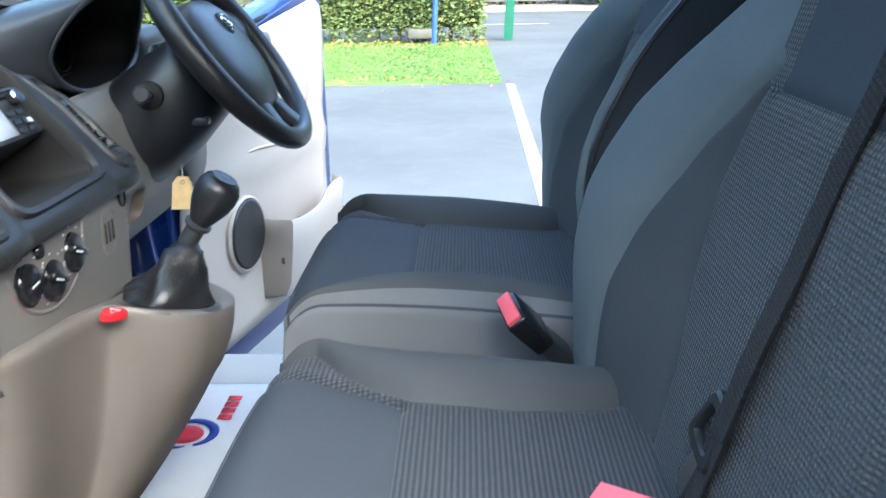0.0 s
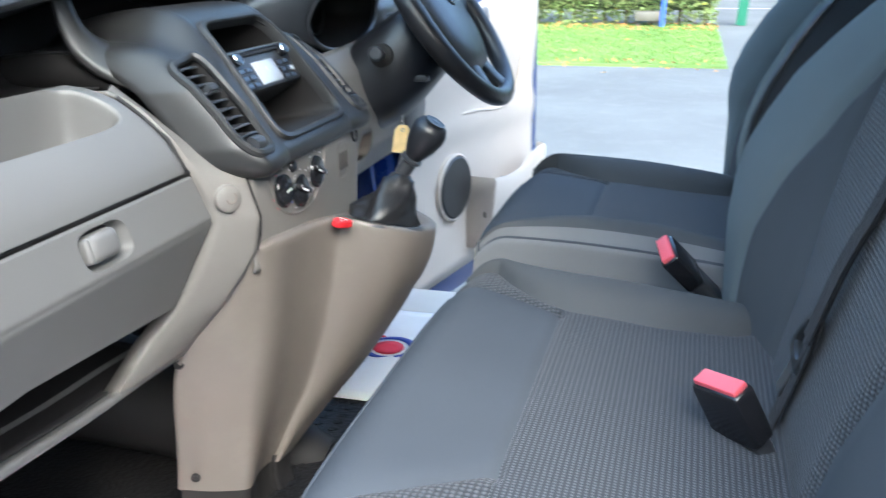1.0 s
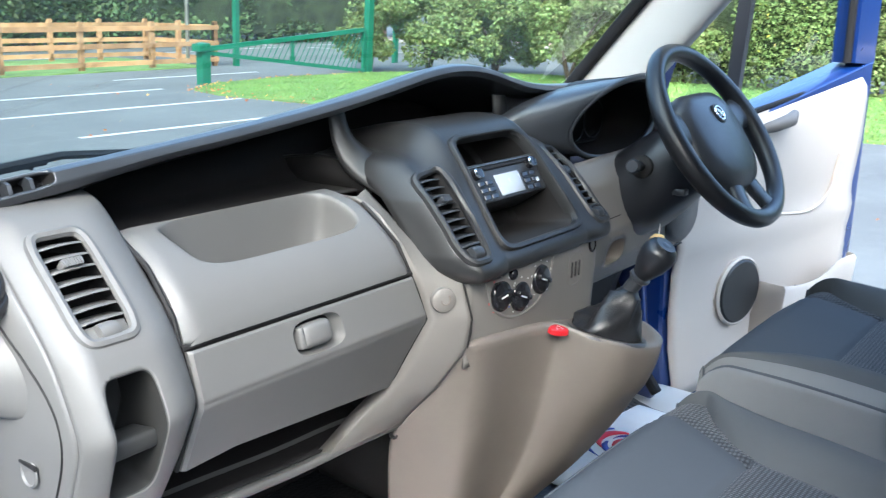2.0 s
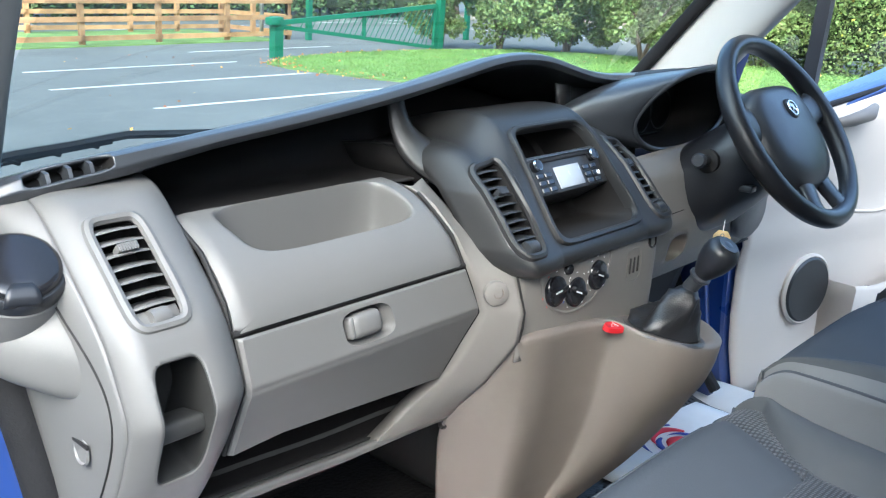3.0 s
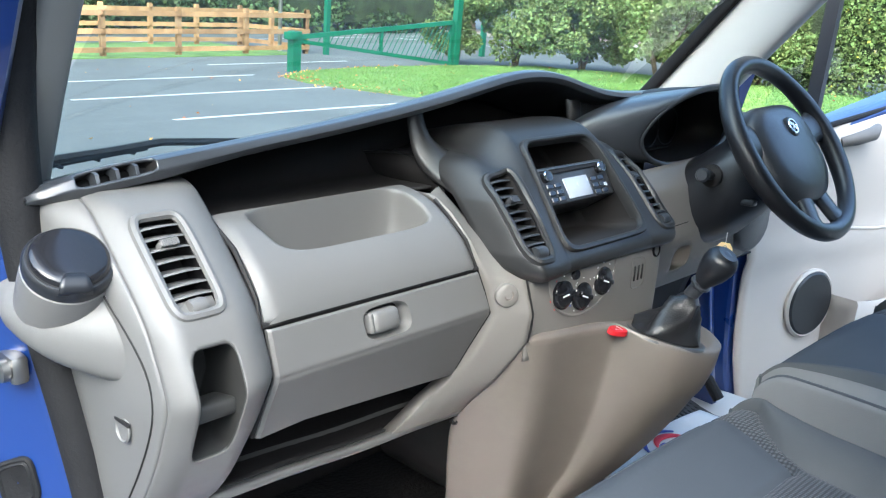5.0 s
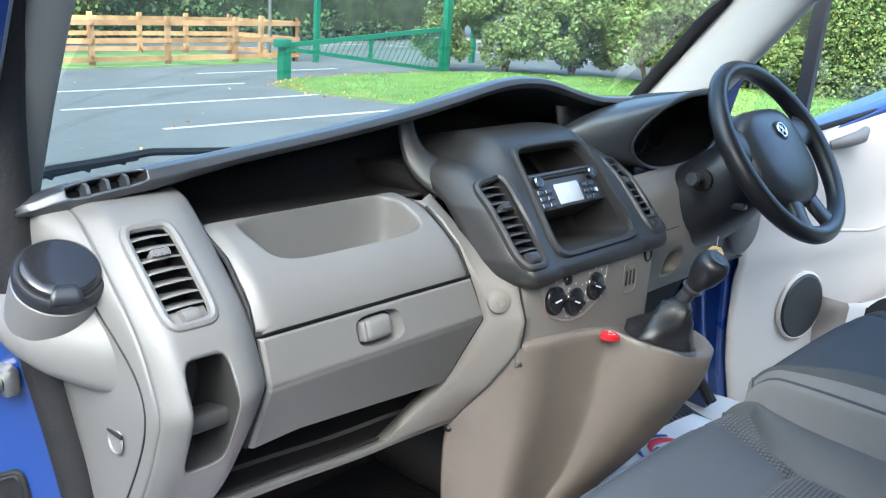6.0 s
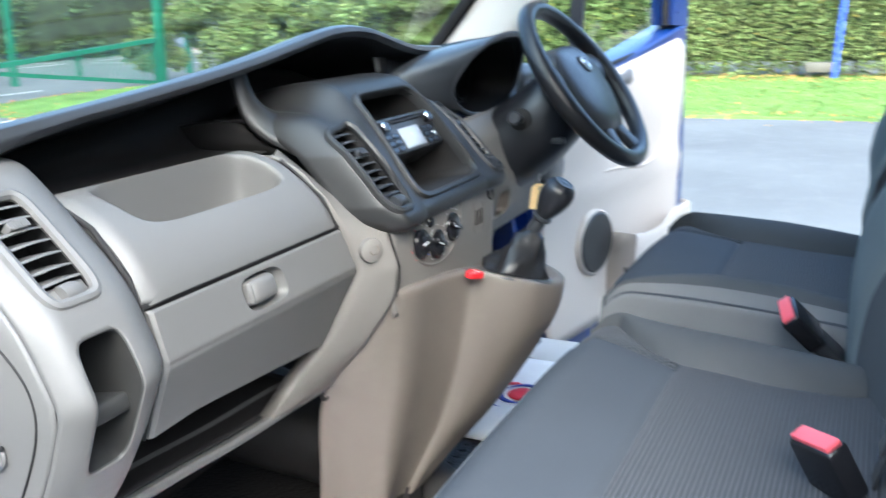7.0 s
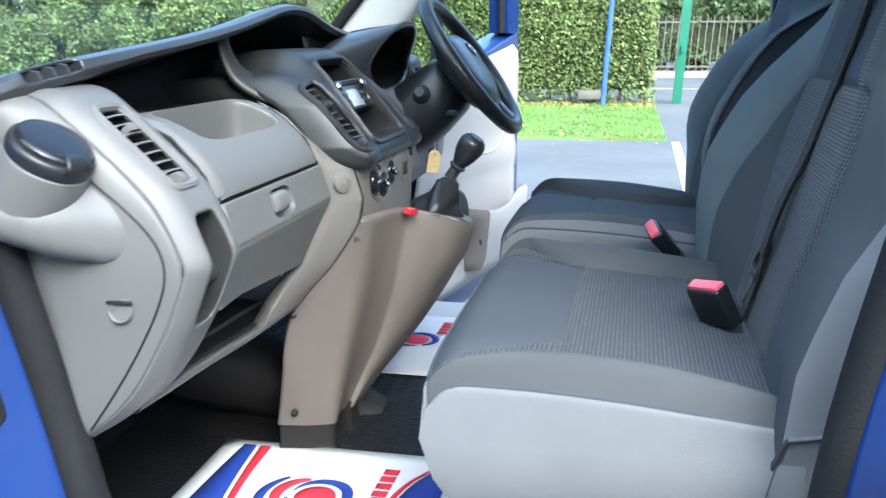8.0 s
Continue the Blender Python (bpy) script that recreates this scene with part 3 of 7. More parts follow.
def square_rod(bm, a, b, w, d=None):
    a, b = Vector(a), Vector(b)
    u, v = frame_of(b - a)
    d = d or w
    loft(bm, [[p + u * sx * w / 2 + v * sy * d / 2 for sx, sy in ((-1, -1), (1, -1), (1, 1), (-1, 1))] for p in (a, b)], True, True)


def steel(name, a, b, w, d=None, mat=GREEN, parent=gate):
    bm = bmesh.new()
    square_rod(bm, a, b, w, d)
    return part(name, bm, mat, parent)


steel("post", up(10.48, 14.1, 0), up(10.48, 14.1, 0.78), 0.19)
steel("post", up(14.95, 14.05, 0), up(14.95, 14.05, 2.6), 0.15)
steel("top_bar", up(10.5, 14.1, 0.66), up(14.8, 14.05, 0.97), 0.09)
steel("lower_bar", up(10.5, 14.1, 0.60), up(14.8, 14.05, 0.06), 0.075)
steel("end_bar", up(14.8, 14.05, 0.05), up(14.8, 14.05, 0.97), 0.07)
steel("middle_bar", up(12.7, 14.08, 0.33), up(12.7, 14.08, 0.82), 0.06)
for i in range(26):
    q = 0.12 + i * 0.033
    x = 10.5 + 4.3 * q
    lo, hi = 0.60 - 0.54 * q, 0.66 + 0.31 * q
    steel("mesh_bar", up(x, 14.08, lo), up(min(x + (hi - lo) * 0.55, 14.8), 14.06, hi), 0.014)
bm = bmesh.new()
box(bm, up(10.36, 14.05, 0.7), (0.2, 0.22, 0.14), 0.01)
part("latch_box", bm, GREEN, gate)
portal = thing("height_barrier", (13.0, 17.6, 0), "tall green painted steel height barrier frame", "gate")
steel("post", up(14.3, 17.9, 0), up(14.3, 17.9, 2.7), 0.12, parent=portal)
steel("post", up(18.3, 16.2, 0), up(18.3, 16.2, 2.7), 0.12, parent=portal)
steel("beam", up(14.3, 17.9, 2.6), up(18.3, 16.2, 2.6), 0.12, parent=portal)
lamp_post = thing("grey_post", (13.6, 18.9, 0), "plain galvanised steel post", "post")
bm = bmesh.new()
tube(bm, [up(13.6, 18.9, z) for z in (0, 1, 2, 3)], 0.05, 12)
part("shaft", bm, STEEL, lamp_post)
gp = thing("green_post", (17.75, -0.8, 0), "green painted square steel gate post", "post")
steel("shaft", up(17.75, -0.8, 0), up(17.75, -0.8, 2.8), 0.17, parent=gp)
steel("hinge_plate", up(17.64, -0.8, 0.98), up(17.64, -0.8, 1.12), 0.05, 0.14, parent=gp)
bp = thing("blue_post", (16.75, 0.6, 0), "slim blue painted steel sign post", "post")
bm = bmesh.new()
tube(bm, [up(16.75, 0.6, z) for z in (0, 1.0, 2.0, 3.2)], 0.045, 12)
part("shaft", bm, POLE_B, bp)

bush(30.3, -4.6, 2.2, 1.5, 31, LEAF, n=4000, size=0.11, label="light green shrub before the railings")
ub = thing("utility_box", (16.85, 0.86, 0), "small dark grey utility box at the foot of the hedge", "utility box")
bm = bmesh.new()
box(bm, up(16.85, 0.86, 0.215), (0.22, 0.45, 0.17), 0.02)
part("case", bm, IRON, ub, "dull grey metal case")
for y in (0.70, 1.02):
    bm = bmesh.new()
    box(bm, up(16.85, y, 0.07), (0.06, 0.06, 0.14), 0.005)
    part("foot", bm, IRON, ub)
# railings far beyond the road
rail = thing("railings", (31.9, -2, 0), "grey iron railings in front of shrubs", "fence")
for i in range(46):
    y = -8.5 + i * 0.22
    steel("railing_bar", up(30.8, y, 0.1), up(30.8, y, 1.9), 0.03, mat=IRON, parent=rail)
for z in (0.25, 1.7):
    steel("rail", up(30.8, -8.6, z), up(30.8, 1.6, z), 0.05, mat=IRON, parent=rail)

# grass blades on the verge and fallen leaves
r = np.random.RandomState(2)


def inside(px, py, poly):
    c = np.zeros(len(px), bool)
    for (x0, y0), (x1, y1) in zip(poly, poly[1:] + poly[:1]):
        k = ((y0 > py) != (y1 > py)) & (px < (x1 - x0) * (py - y0) / (y1 - y0 + 1e-9) + x0)
        c ^= k
    return c


px, py = r.uniform(9.2, 17.4, 130000), r.uniform(-0.4, 14.2, 130000)
k = inside(px, py, GRASS_EDGE)
px, py = px[k], py[k]
n = len(px)
hh, aa = r.uniform(0.012, 0.045, n), r.uniform(0, math.tau, n)
base = np.stack([px, py, np.full(n, 0.028)], 1)
sidev = np.stack([np.cos(aa), np.sin(aa), np.zeros(n)], 1) * 0.010
tip = base + np.stack([r.uniform(-0.04, 0.04, n), r.uniform(-0.04, 0.04, n), hh], 1)
v = np.stack([base - sidev, base + sidev, tip], 1).reshape(-1, 3)
me = bpy.data.meshes.new("grass_blades")
me.from_pydata((v - np.array((13, 7, 0))).tolist(), [], np.arange(n * 3).reshape(-1, 3).tolist())
me.materials.append(GRASS)
ob = new("grass_blades", me)
ob.location = (13, 7, 0)
tagged(ob, "short mown green grass blades", "grass", kind="stuff")
p = []
for _ in range(380):
    e = r.randint(0, 8)
    a, b = np.array(GRASS_EDGE[e]), np.array(GRASS_EDGE[e + 1])
    q = a + (b - a) * r.rand() + r.normal(0, 0.18, 2)
    p.append((q[0], q[1], 0.012 + (0.04 if inside(np.array([q[0]]), np.array([q[1]]), GRASS_EDGE)[0] else 0)))
for _ in range(45):
    p.append((r.uniform(3.5, 10.5), r.uniform(-3, 16), 0.012))
for _ in range(260):
    p.append((r.uniform(15.8, 17.2), r.uniform(-0.4, 3), 0.06))
for _ in range(70):
    p.append((r.uniform(10, 17), r.uniform(0, 13), 0.07))
leaves("fallen_leaves", p, 0.05, DEAD, "brown and orange fallen leaves on grass and tarmac", "leaves", seed=8, droop=0)

# van shell ------------------------------------------------------------------------
XC = 0.929  # the van's middle
X0, X1 = 0.2, 1.66  # inner sides
FLOOR = 0.585
van = thing("van_body", (XC, 0, 0), "blue panel van cab with both front doors open", "van")
bm = bmesh.new()
box(bm, (XC, 0.15, FLOOR - 0.03), (1.5, 1.9, 0.06), 0.01)
part("floor_pan", bm, FLOOR_M, van, "black ribbed rubber cab floor")
bm = bmesh.new()
sheet(bm, lambda u, v: (u, 0.98 + 0.1 * v, FLOOR - 0.02 + v * 0.52), np.linspace(X0 - 0.05, X1 + 0.05, 5), np.linspace(0, 1, 5))
part("firewall", bm, DEEP, van, "black bulkhead behind the dashboard", thick=0.02)
bm = bmesh.new()
sheet(bm, lambda u, v: (u, -0.62, FLOOR + v * 1.45), np.linspace(X0 - 0.1, X1 + 0.1, 5), np.linspace(0, 1, 5))
part("bulkhead", bm, TRIM, van, "grey steel partition behind the seats", thick=0.02)
bm = bmesh.new()
sheet(bm, lambda u, v: (XC + u * 0.74 * (1 - 0.05 * v), -0.65 + v * 0.92, 1.98 + 0.05 * (1 - u * u) - 0.05 * v * v), np.linspace(-1, 1, 11), np.linspace(0, 1, 8))
part("roof", bm, TRIM, van, "pale grey roof lining", thick=0.03)

# the windscreen leans back from its base to the roof
WS = lambda u, v: (XC + u * (0.745 - 0.11 * v), 1.17 - 0.10 * u * u - v * 0.93, 1.10 + v * 0.85)
bm = bmesh.new()
sheet(bm, WS, np.linspace(-1, 1, 17), np.linspace(0, 1, 9))
ws = part("windscreen", bm, GLASS, van, "clear curved windscreen glass")
ws.visible_shadow = False


def pillar(name, a, b, w, mat, label="", sect=None, bow=(0, 0, 0)):
    """Pillar trim from a to b as a rounded, slightly bowed bar; w is its half depth fore and aft, half width across."""
    a, b, bow = Vector(a), Vector(b), Vector(bow)
    d = (b - a).normalized()
    u = Vector((0, 1, 0)) - d * d.y
    u.normalize()
    s = d.cross(u)
    bm = bmesh.new()
    rows = []
    for i in range(9):
        t = i / 8
        c = a.lerp(b, t) + bow * math.sin(t * math.pi)
        rows.append([c + u * math.copysign(abs(math.cos(k)) ** 0.6, math.cos(k)) * w[0] + s * math.copysign(abs(math.sin(k)) ** 0.6, math.sin(k)) * w[1]
                     for k in (j * math.tau / 20 for j in range(20))])
    loft(bm, rows, True, True)
    return part(name, bm, mat, van, label)


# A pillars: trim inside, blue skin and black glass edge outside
pillar("pillar_trim", (0.200, 0.825, 1.25), (0.225, 0.403, 1.93), (0.034, 0.026), TRIM_N, "windscreen pillar trim, coloured darker for the shade on it", bow=(-0.018, 0, 0))
pillar("pillar_skin", (0.10, 0.90, 1.10), (0.13, 0.40, 1.97), (0.075, 0.03), BLUE, "blue painted windscreen pillar")
pillar("pillar_trim", (1.625, 0.79, 1.25), (1.57, 0.18, 1.92), (0.07, 0.03), TRIM, "pale windscreen pillar trim, coloured darker for the shade on it")
pillar("pillar_skin", (1.72, 0.95, 1.13), (1.63, 0.22, 1.97), (0.055, 0.03), BLUE, "blue painted windscreen pillar")
pillar("glass_edge", (1.60, 0.875, 1.25), (1.53, 0.262, 1.92), (0.014, 0.014), RUBBER, "black windscreen edge")
pillar("b_pillar", (1.72, -0.46, FLOOR), (1.62, -0.46, 1.95), (0.10, 0.05), BLACK, "dark pillar trim behind the driver's seat")
pillar("b_pillar_skin", (1.77, -0.46, 0.4), (1.66, -0.46, 1.97), (0.14, 0.03), BLUE)

# near door opening: blue frame with a double rubber seal
OPEN = line_at([(0.16, 0.42, 1.97), (0.15, 0.60, 1.65), (0.148, 0.68, 1.47), (0.148, 0.695, 1.32), (0.156, 0.69, 1.20), (0.172, 0.675, 1.10), (0.185, 0.66, 1.0), (0.195, 0.645, 0.9), (0.2, 0.62, 0.75),
                (0.2, 0.52, 0.6), (0.2, 0.3, 0.575), (0.2, -0.02, 0.575), (0.2, -0.16, 0.62), (0.2, -0.205, 0.8), (0.2, -0.228, 1.0), (0.2, -0.258, 1.15), (0.2, -0.31, 1.4),
                (0.2, -0.38, 1.8), (0.22, -0.38, 1.96)], 2)
ts = np.linspace(0, 1, 90)
bm = bmesh.new()
tube(bm, [OPEN(t) + np.array((0.002, -0.004, 0)) for t in ts], 0.026, 12)
part("door_seal", bm, RUBBER, van, "black rubber door seal")
mid = np.array((0.2, 0.22, 1.2))
bm = bmesh.new()
rows = []
for t in ts:
    p = OPEN(t)
    o = p - mid
    o[0] = 0
    o /= np.linalg.norm(o)
    row = []
    for out, dx in ((0.0, -0.014), (0.010, -0.026), (0.028, -0.045), (0.07, -0.07), (0.10, -0.085), (0.115, -0.12), (0.14, -0.14), (0.24, -0.15)):
        row.append(Vector(p + o * out + np.array((dx, 0, 0))))
    rows.append(row)
loft(bm, rows)
part("door_frame", bm, BLUE, van, "glossy blue painted door frame", thick=0.004)
pt = min(ts, key=lambda t: abs(OPEN(t)[2] - 0.968) + (OPEN(t)[1] < 0.3))
pp, pq = Vector(OPEN(pt)), (Vector(OPEN(pt + 0.01)) - Vector(OPEN(pt - 0.01))).normalized()
po = (pp - Vector(mid)) * Vector((0, 1, 1))
po.normalize()
pu = (po * 0.042 + Vector((-0.025, 0, 0))).normalized()
pn = pu.cross(pq).normalized()
pn = pn if pn.x < 0 else -pn
pc = pp + po * 0.050 + Vector((-0.0585, 0, 0))
bm = bmesh.new()
rim = [pc + pn * 0.003 + pu * math.copysign(abs(math.cos(k)) ** 0.4, math.cos(k)) * 0.024 + pq * math.copysign(abs(math.sin(k)) ** 0.4, math.sin(k)) * 0.027 for k in (j * math.tau / 28 for j in range(28))]
rim_bead(bm, rim, 0.004, 8)
loft(bm, [[pc + (p - pc) * k + pn * d for p in rim] for k, d in ((1.0, 0.002), (0.86, 0.006), (0.80, 0.004), (0.05, 0.004))], True)
part("plug", bm, RUBBER, van, "black rubber plug in the door frame")
bm = bmesh.new()
box(bm, (0.135, 0.735, 1.105), (0.012, 0.10, 0.022), 0.004)
box(bm, (0.130, 0.692, 1.107), (0.02, 0.05, 0.034), 0.006)
lathe(bm, [(0.013, 0), (0.013, 0.008), (0.006, 0.012)], (0.120, 0.682, 1.107), (-1, 0, 0), 16)
part("door_check_strap", bm, STEEL, van, "steel door check strap and bolt")
bm = bmesh.new()
lathe(bm, [(0.016, 0), (0.018, 0.012), (0.015, 0.03), (0.006, 0.034)], (0.12, -0.262, 0.985), (-1, 0, 0), 20)
part("door_bump_stop", bm, RUBBER, van, "black rubber door stop")
for sx, xx in ((0, 0.12), (1, 1.74)):
    bm = bmesh.new()
    box(bm, (xx, 0.2, 0.43), (0.1, 1.9, 0.3), 0.03)
    part("sill", bm, BLUE, van, "blue painted lower sill")
    if sx:
        bm = bmesh.new()
        box(bm, (1.735, 0.2, 0.582), (0.15, 1.5, 0.02), 0.006)
        part("step_plate", bm, TRIM, van, "pale grey plastic step plate on the sill")
    if sx:
        bm = bmesh.new()
        tube(bm, [(1.69, 0.80, 1.1), (1.69, 0.72, 0.9), (1.69, 0.64, 0.7), (1.70, 0.58, 0.615)], 0.014, 10)
        part("door_seal", bm, RUBBER, van)
        bm = bmesh.new()
        sheet(bm, lambda u, v: (1.70 + 0.03 * u, 0.66 + 0.28 * u - 0.07 * (1 - v) ** 2, 0.6 + v * 0.72), np.linspace(0, 1, 5), np.linspace(0, 1, 9))
        part("hinge_pillar", bm, BLUE, van, "blue painted hinge pillar", thick=0.02)
for xx in (0.2, 1.66):
    for yy in (1.05, -1.1):
        bm = bmesh.new()
        lathe(bm, [(0.12, -0.1), (0.30, -0.1), (0.325, -0.06), (0.325, 0.06), (0.30, 0.1), (0.12, 0.1)], (xx, yy, 0.325), (1, 0, 0), 36)
        part("tyre", bm, RUBBER, van)
bm = bmesh.new()
box(bm, (XC, 0.0, 0.44), (1.3, 2.6, 0.22), 0.04)
part("chassis", bm, DEEP, van)
bm = bmesh.new()
sheet(bm, lambda u, v: (XC + u * 0.78, 1.14 + v * 0.72, 1.08 - 0.3 * v * v - 0.06 * u * u), np.linspace(-1, 1, 9), np.linspace(0, 1, 7))
part("bonnet", bm, BLUE, van, "blue painted bonnet", thick=0.01)
bm = bmesh.new()
sheet(bm, lambda u, v: (1.10 + u * 0.56, 0.46 + 0.40 * v, FLOOR + 0.004 + 0.22 * max(0, v - 0.25) ** 1.5), np.linspace(0, 1, 8), np.linspace(0, 1, 12))
part("toe_board", bm, DIMPLE, van, "black dimpled rubber footwell lining", thick=0.004)
bm = bmesh.new()
tube(bm, [(1.03, 0.50, 0.56), (1.02, 0.60, 0.60), (1.0, 0.75, 0.66), (0.97, 0.9, 0.70)], [0.05, 0.07, 0.09, 0.1], 14)
part("tunnel", bm, DEEP, van, "black rubber tunnel cover", smooth=60)
bm = bmesh.new()
tube(bm, [(0.22, 1.05, 1.256), (0.35, 1.05, 1.268), (0.43, 1.05, 1.272), (0.52, 1.05, 1.279), (0.75, 1.09, 1.255), (0.95, 1.14, 1.19)], 0.007, 6)
tube(bm, [(0.24, 1.07, 1.245), (0.40, 1.062, 1.262), (0.50, 1.06, 1.270)], 0.005, 6)
for x in (0.27, 0.33, 0.39, 0.45):
    tube(bm, [(x, 1.05, 1.262 + (x - 0.27) * 0.07), (x + 0.03, 1.066, 1.246 + (x - 0.27) * 0.09)], 0.004, 6)
tube(bm, [(0.95, 1.14, 1.19), (1.0, 1.17, 1.12), (1.0, 1.17, 1.06)], 0.010, 8)
part("wiper", bm, RUBBER, van, "black windscreen wiper")

# dashboard --------------------------------------------------------------------------
dash = thing("dashboard", (XC, 0.6, FLOOR), "grey and black plastic van dashboard with open storage tray", "dashboard")

# black top pad: rolled lip over a deep open shelf
LIP = line_at([(0.15, 0.66, 1.305), (0.20, 0.642, 1.324), (0.288, 0.630, 1.336), (0.40, 0.628, 1.346), (0.55, 0.626, 1.360), (0.70, 0.624, 1.378), (0.82, 0.622, 1.398),
               (0.90, 0.620, 1.413), (0.965, 0.618, 1.417), (1.03, 0.615, 1.410), (1.09, 0.610, 1.392), (1.16, 0.606, 1.375), (1.26, 0.61, 1.368), (1.39, 0.635, 1.363),
               (1.55, 0.65, 1.34), (1.70, 0.67, 1.30)], 2)
us = np.linspace(0, 1, 81)


def pad(u, v):
    p = LIP(u)
    prof = [(0.185, -0.065), (0.03, -0.020), (0.006, -0.015), (0.0, -0.008), (0.004, -0.002), (0.016, 0.0), (0.05, -0.008), (0.25, -0.09), (0.50, -0.2)]
    k = v * (len(prof) - 1)
    i = min(int(k), len(prof) - 2)
    a, b = prof[i], prof[i + 1]
    t = k - i
    tip = max(0, min(1, (p[0] - 0.148) / 0.06)) ** 0.5  # the end runs out to a thin tip
    low = (1 + 0.5 * max(0, min(1, (0.42 - p[0]) / 0.12))) * (0.25 + 0.75 * tip) if v < 0.5 else 1.0  # the lip is deeper at its outer end
    return (p[0], p[1] + (a[0] * (1 - t) + b[0] * t), p[2] + (a[1] * (1 - t) + b[1] * t) * low)


lip_u = lambda x: np.interp(x, [LIP(t)[0] for t in us], us)
VENT_X = (0.243, 1.60)
holes = []
for vx in VENT_X:
    u0, u1 = lip_u(vx - 0.045), lip_u(vx + 0.045)
    holes.append(((u0 + u1) / 2, 0.485, (u1 - u0) / 2, 0.125))
fine = np.unique(np.concatenate([us] + [np.linspace(h[0] - h[2] * 1.1, h[0] + h[2] * 1.1, 34) for h in holes]))
bm = bmesh.new()
rims = perforated(bm, pad, fine, np.linspace(0, 1, 65), holes, 4)
for k in (0, 1):
    bm.faces.new([bm.verts.new(pad(k, v)) for v in np.linspace(0, 1, 25)])
part("top_pad", bm, PADM, dash, "soft black dashboard top with a rolled edge", thick=0.004, smooth=60)
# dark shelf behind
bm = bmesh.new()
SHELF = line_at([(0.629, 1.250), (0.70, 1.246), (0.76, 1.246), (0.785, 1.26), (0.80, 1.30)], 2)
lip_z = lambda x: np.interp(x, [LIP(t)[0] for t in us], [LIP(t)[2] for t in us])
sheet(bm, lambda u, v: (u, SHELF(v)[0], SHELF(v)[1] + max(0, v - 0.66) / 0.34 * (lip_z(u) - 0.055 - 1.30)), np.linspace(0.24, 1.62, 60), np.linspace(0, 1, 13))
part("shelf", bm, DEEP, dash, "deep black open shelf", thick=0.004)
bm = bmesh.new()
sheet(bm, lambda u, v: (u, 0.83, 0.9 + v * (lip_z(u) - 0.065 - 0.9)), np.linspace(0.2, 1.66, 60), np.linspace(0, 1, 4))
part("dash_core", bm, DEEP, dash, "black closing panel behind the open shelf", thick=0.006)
# defrost vent in the pad's end
for vx, rim in zip(VENT_X, rims):
    bm = bmesh.new()
    recess(bm, rim, (0, 0.022, -0.012), 0.95)
    side_vent = part("side_demister", bm, DEEP, dash, "small black slotted demister vent")
    for i in range(3):
        x = vx - 0.022 + i * 0.022
        sl = bmesh.new()
        loft(sl, [[Vector(pad(lip_u(x + dx), v)) + Vector((0, dy, -dy * 0.6)) for dx, dy in ((-0.002, 0.0005), (0.002, 0.0005), (0.002, 0.016), (-0.002, 0.016))] for v in np.linspace(0.36, 0.61, 8)], True, True)
        part("slat", sl, PADM, side_vent)

# end module with outer vent and cubby
ENDP = line_at([(0.70, 1.300), (0.655, 1.306), (0.615, 1.301), (0.592, 1.285), (0.542, 1.241), (0.492, 1.194), (0.474, 1.163), (0.4555, 1.122), (0.4525, 1.109), (0.4565, 1.096),
                (0.482, 1.034), (0.53, 0.957), (0.575, 0.915), (0.63, 0.882)], 2)


def end_v(z, lo=0.12):
    ts_ = np.linspace(lo, 1, 400)
    zs = np.array([ENDP(t)[1] for t in ts_])
    return ts_[np.argmin(abs(zs - z))]


def end_face(x, v):
    p = ENDP(v)
    edge = max(0.0, (0.232 - x) / 0.03)
    far = max(0.0, (x - 0.287) / 0.045)
    inner = np.interp(p[1], [0.88, 1.02, 1.10, 1.30], [-0.012, -0.009, 0.0, 0.004]) * max(0, (x - 0.25) / 0.08)  # the inner edge leans with the shut line
    return (x + inner, p[0] + 0.022 * edge ** 2 + 0.026 * far ** 2, p[1] - 0.004 * edge ** 2)


bm = bmesh.new()
E0, E1, E2, E3 = end_v(1.283), end_v(1.194), end_v(1.164), end_v(1.031)
rim_v, rim_p = perforated(bm, end_face, np.linspace(0.202, 0.33, 49), np.linspace(0, 1, 201),
                          [(0.256, (E0 + E1) / 2, 0.029, (E1 - E0) / 2), (0.255, (E2 + E3) / 2, 0.028, (E3 - E2) / 2)], 6)
# side panel towards the door
def SIDE(u, v):
    a = end_face(0.202, v)
    y1 = np.interp(a[2], [0.84, 0.9, 1.0, 1.1, 1.2, 1.31], [0.63, 0.640, 0.648, 0.66, 0.678, 0.69])
    x1 = np.interp(a[2], [0.84, 1.0, 1.1, 1.31], [0.2, 0.19, 0.178, 0.16])
    return (a[0] + (x1 - a[0]) * math.sin(min(1, u) * 1.57) ** 0.8, a[1] + max(0.004, y1 - a[1]) * u, a[2])


sheet(bm, lambda v, u: SIDE(u, v), np.linspace(0, 1, 30), [0, 0.03, 0.08, 0.2, 0.4, 0.6, 0.8, 1.0])
part("end_panel", bm, GREY, dash, "warm grey moulded dashboard end with a cubby", thick=0.003, smooth=50)
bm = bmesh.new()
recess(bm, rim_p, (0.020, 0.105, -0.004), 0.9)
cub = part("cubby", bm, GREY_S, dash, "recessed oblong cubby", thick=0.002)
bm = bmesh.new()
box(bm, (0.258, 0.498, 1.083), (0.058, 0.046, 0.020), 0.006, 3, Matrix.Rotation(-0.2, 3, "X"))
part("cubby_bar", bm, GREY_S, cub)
# groove and cap on the side panel
bm = bmesh.new()
G = []
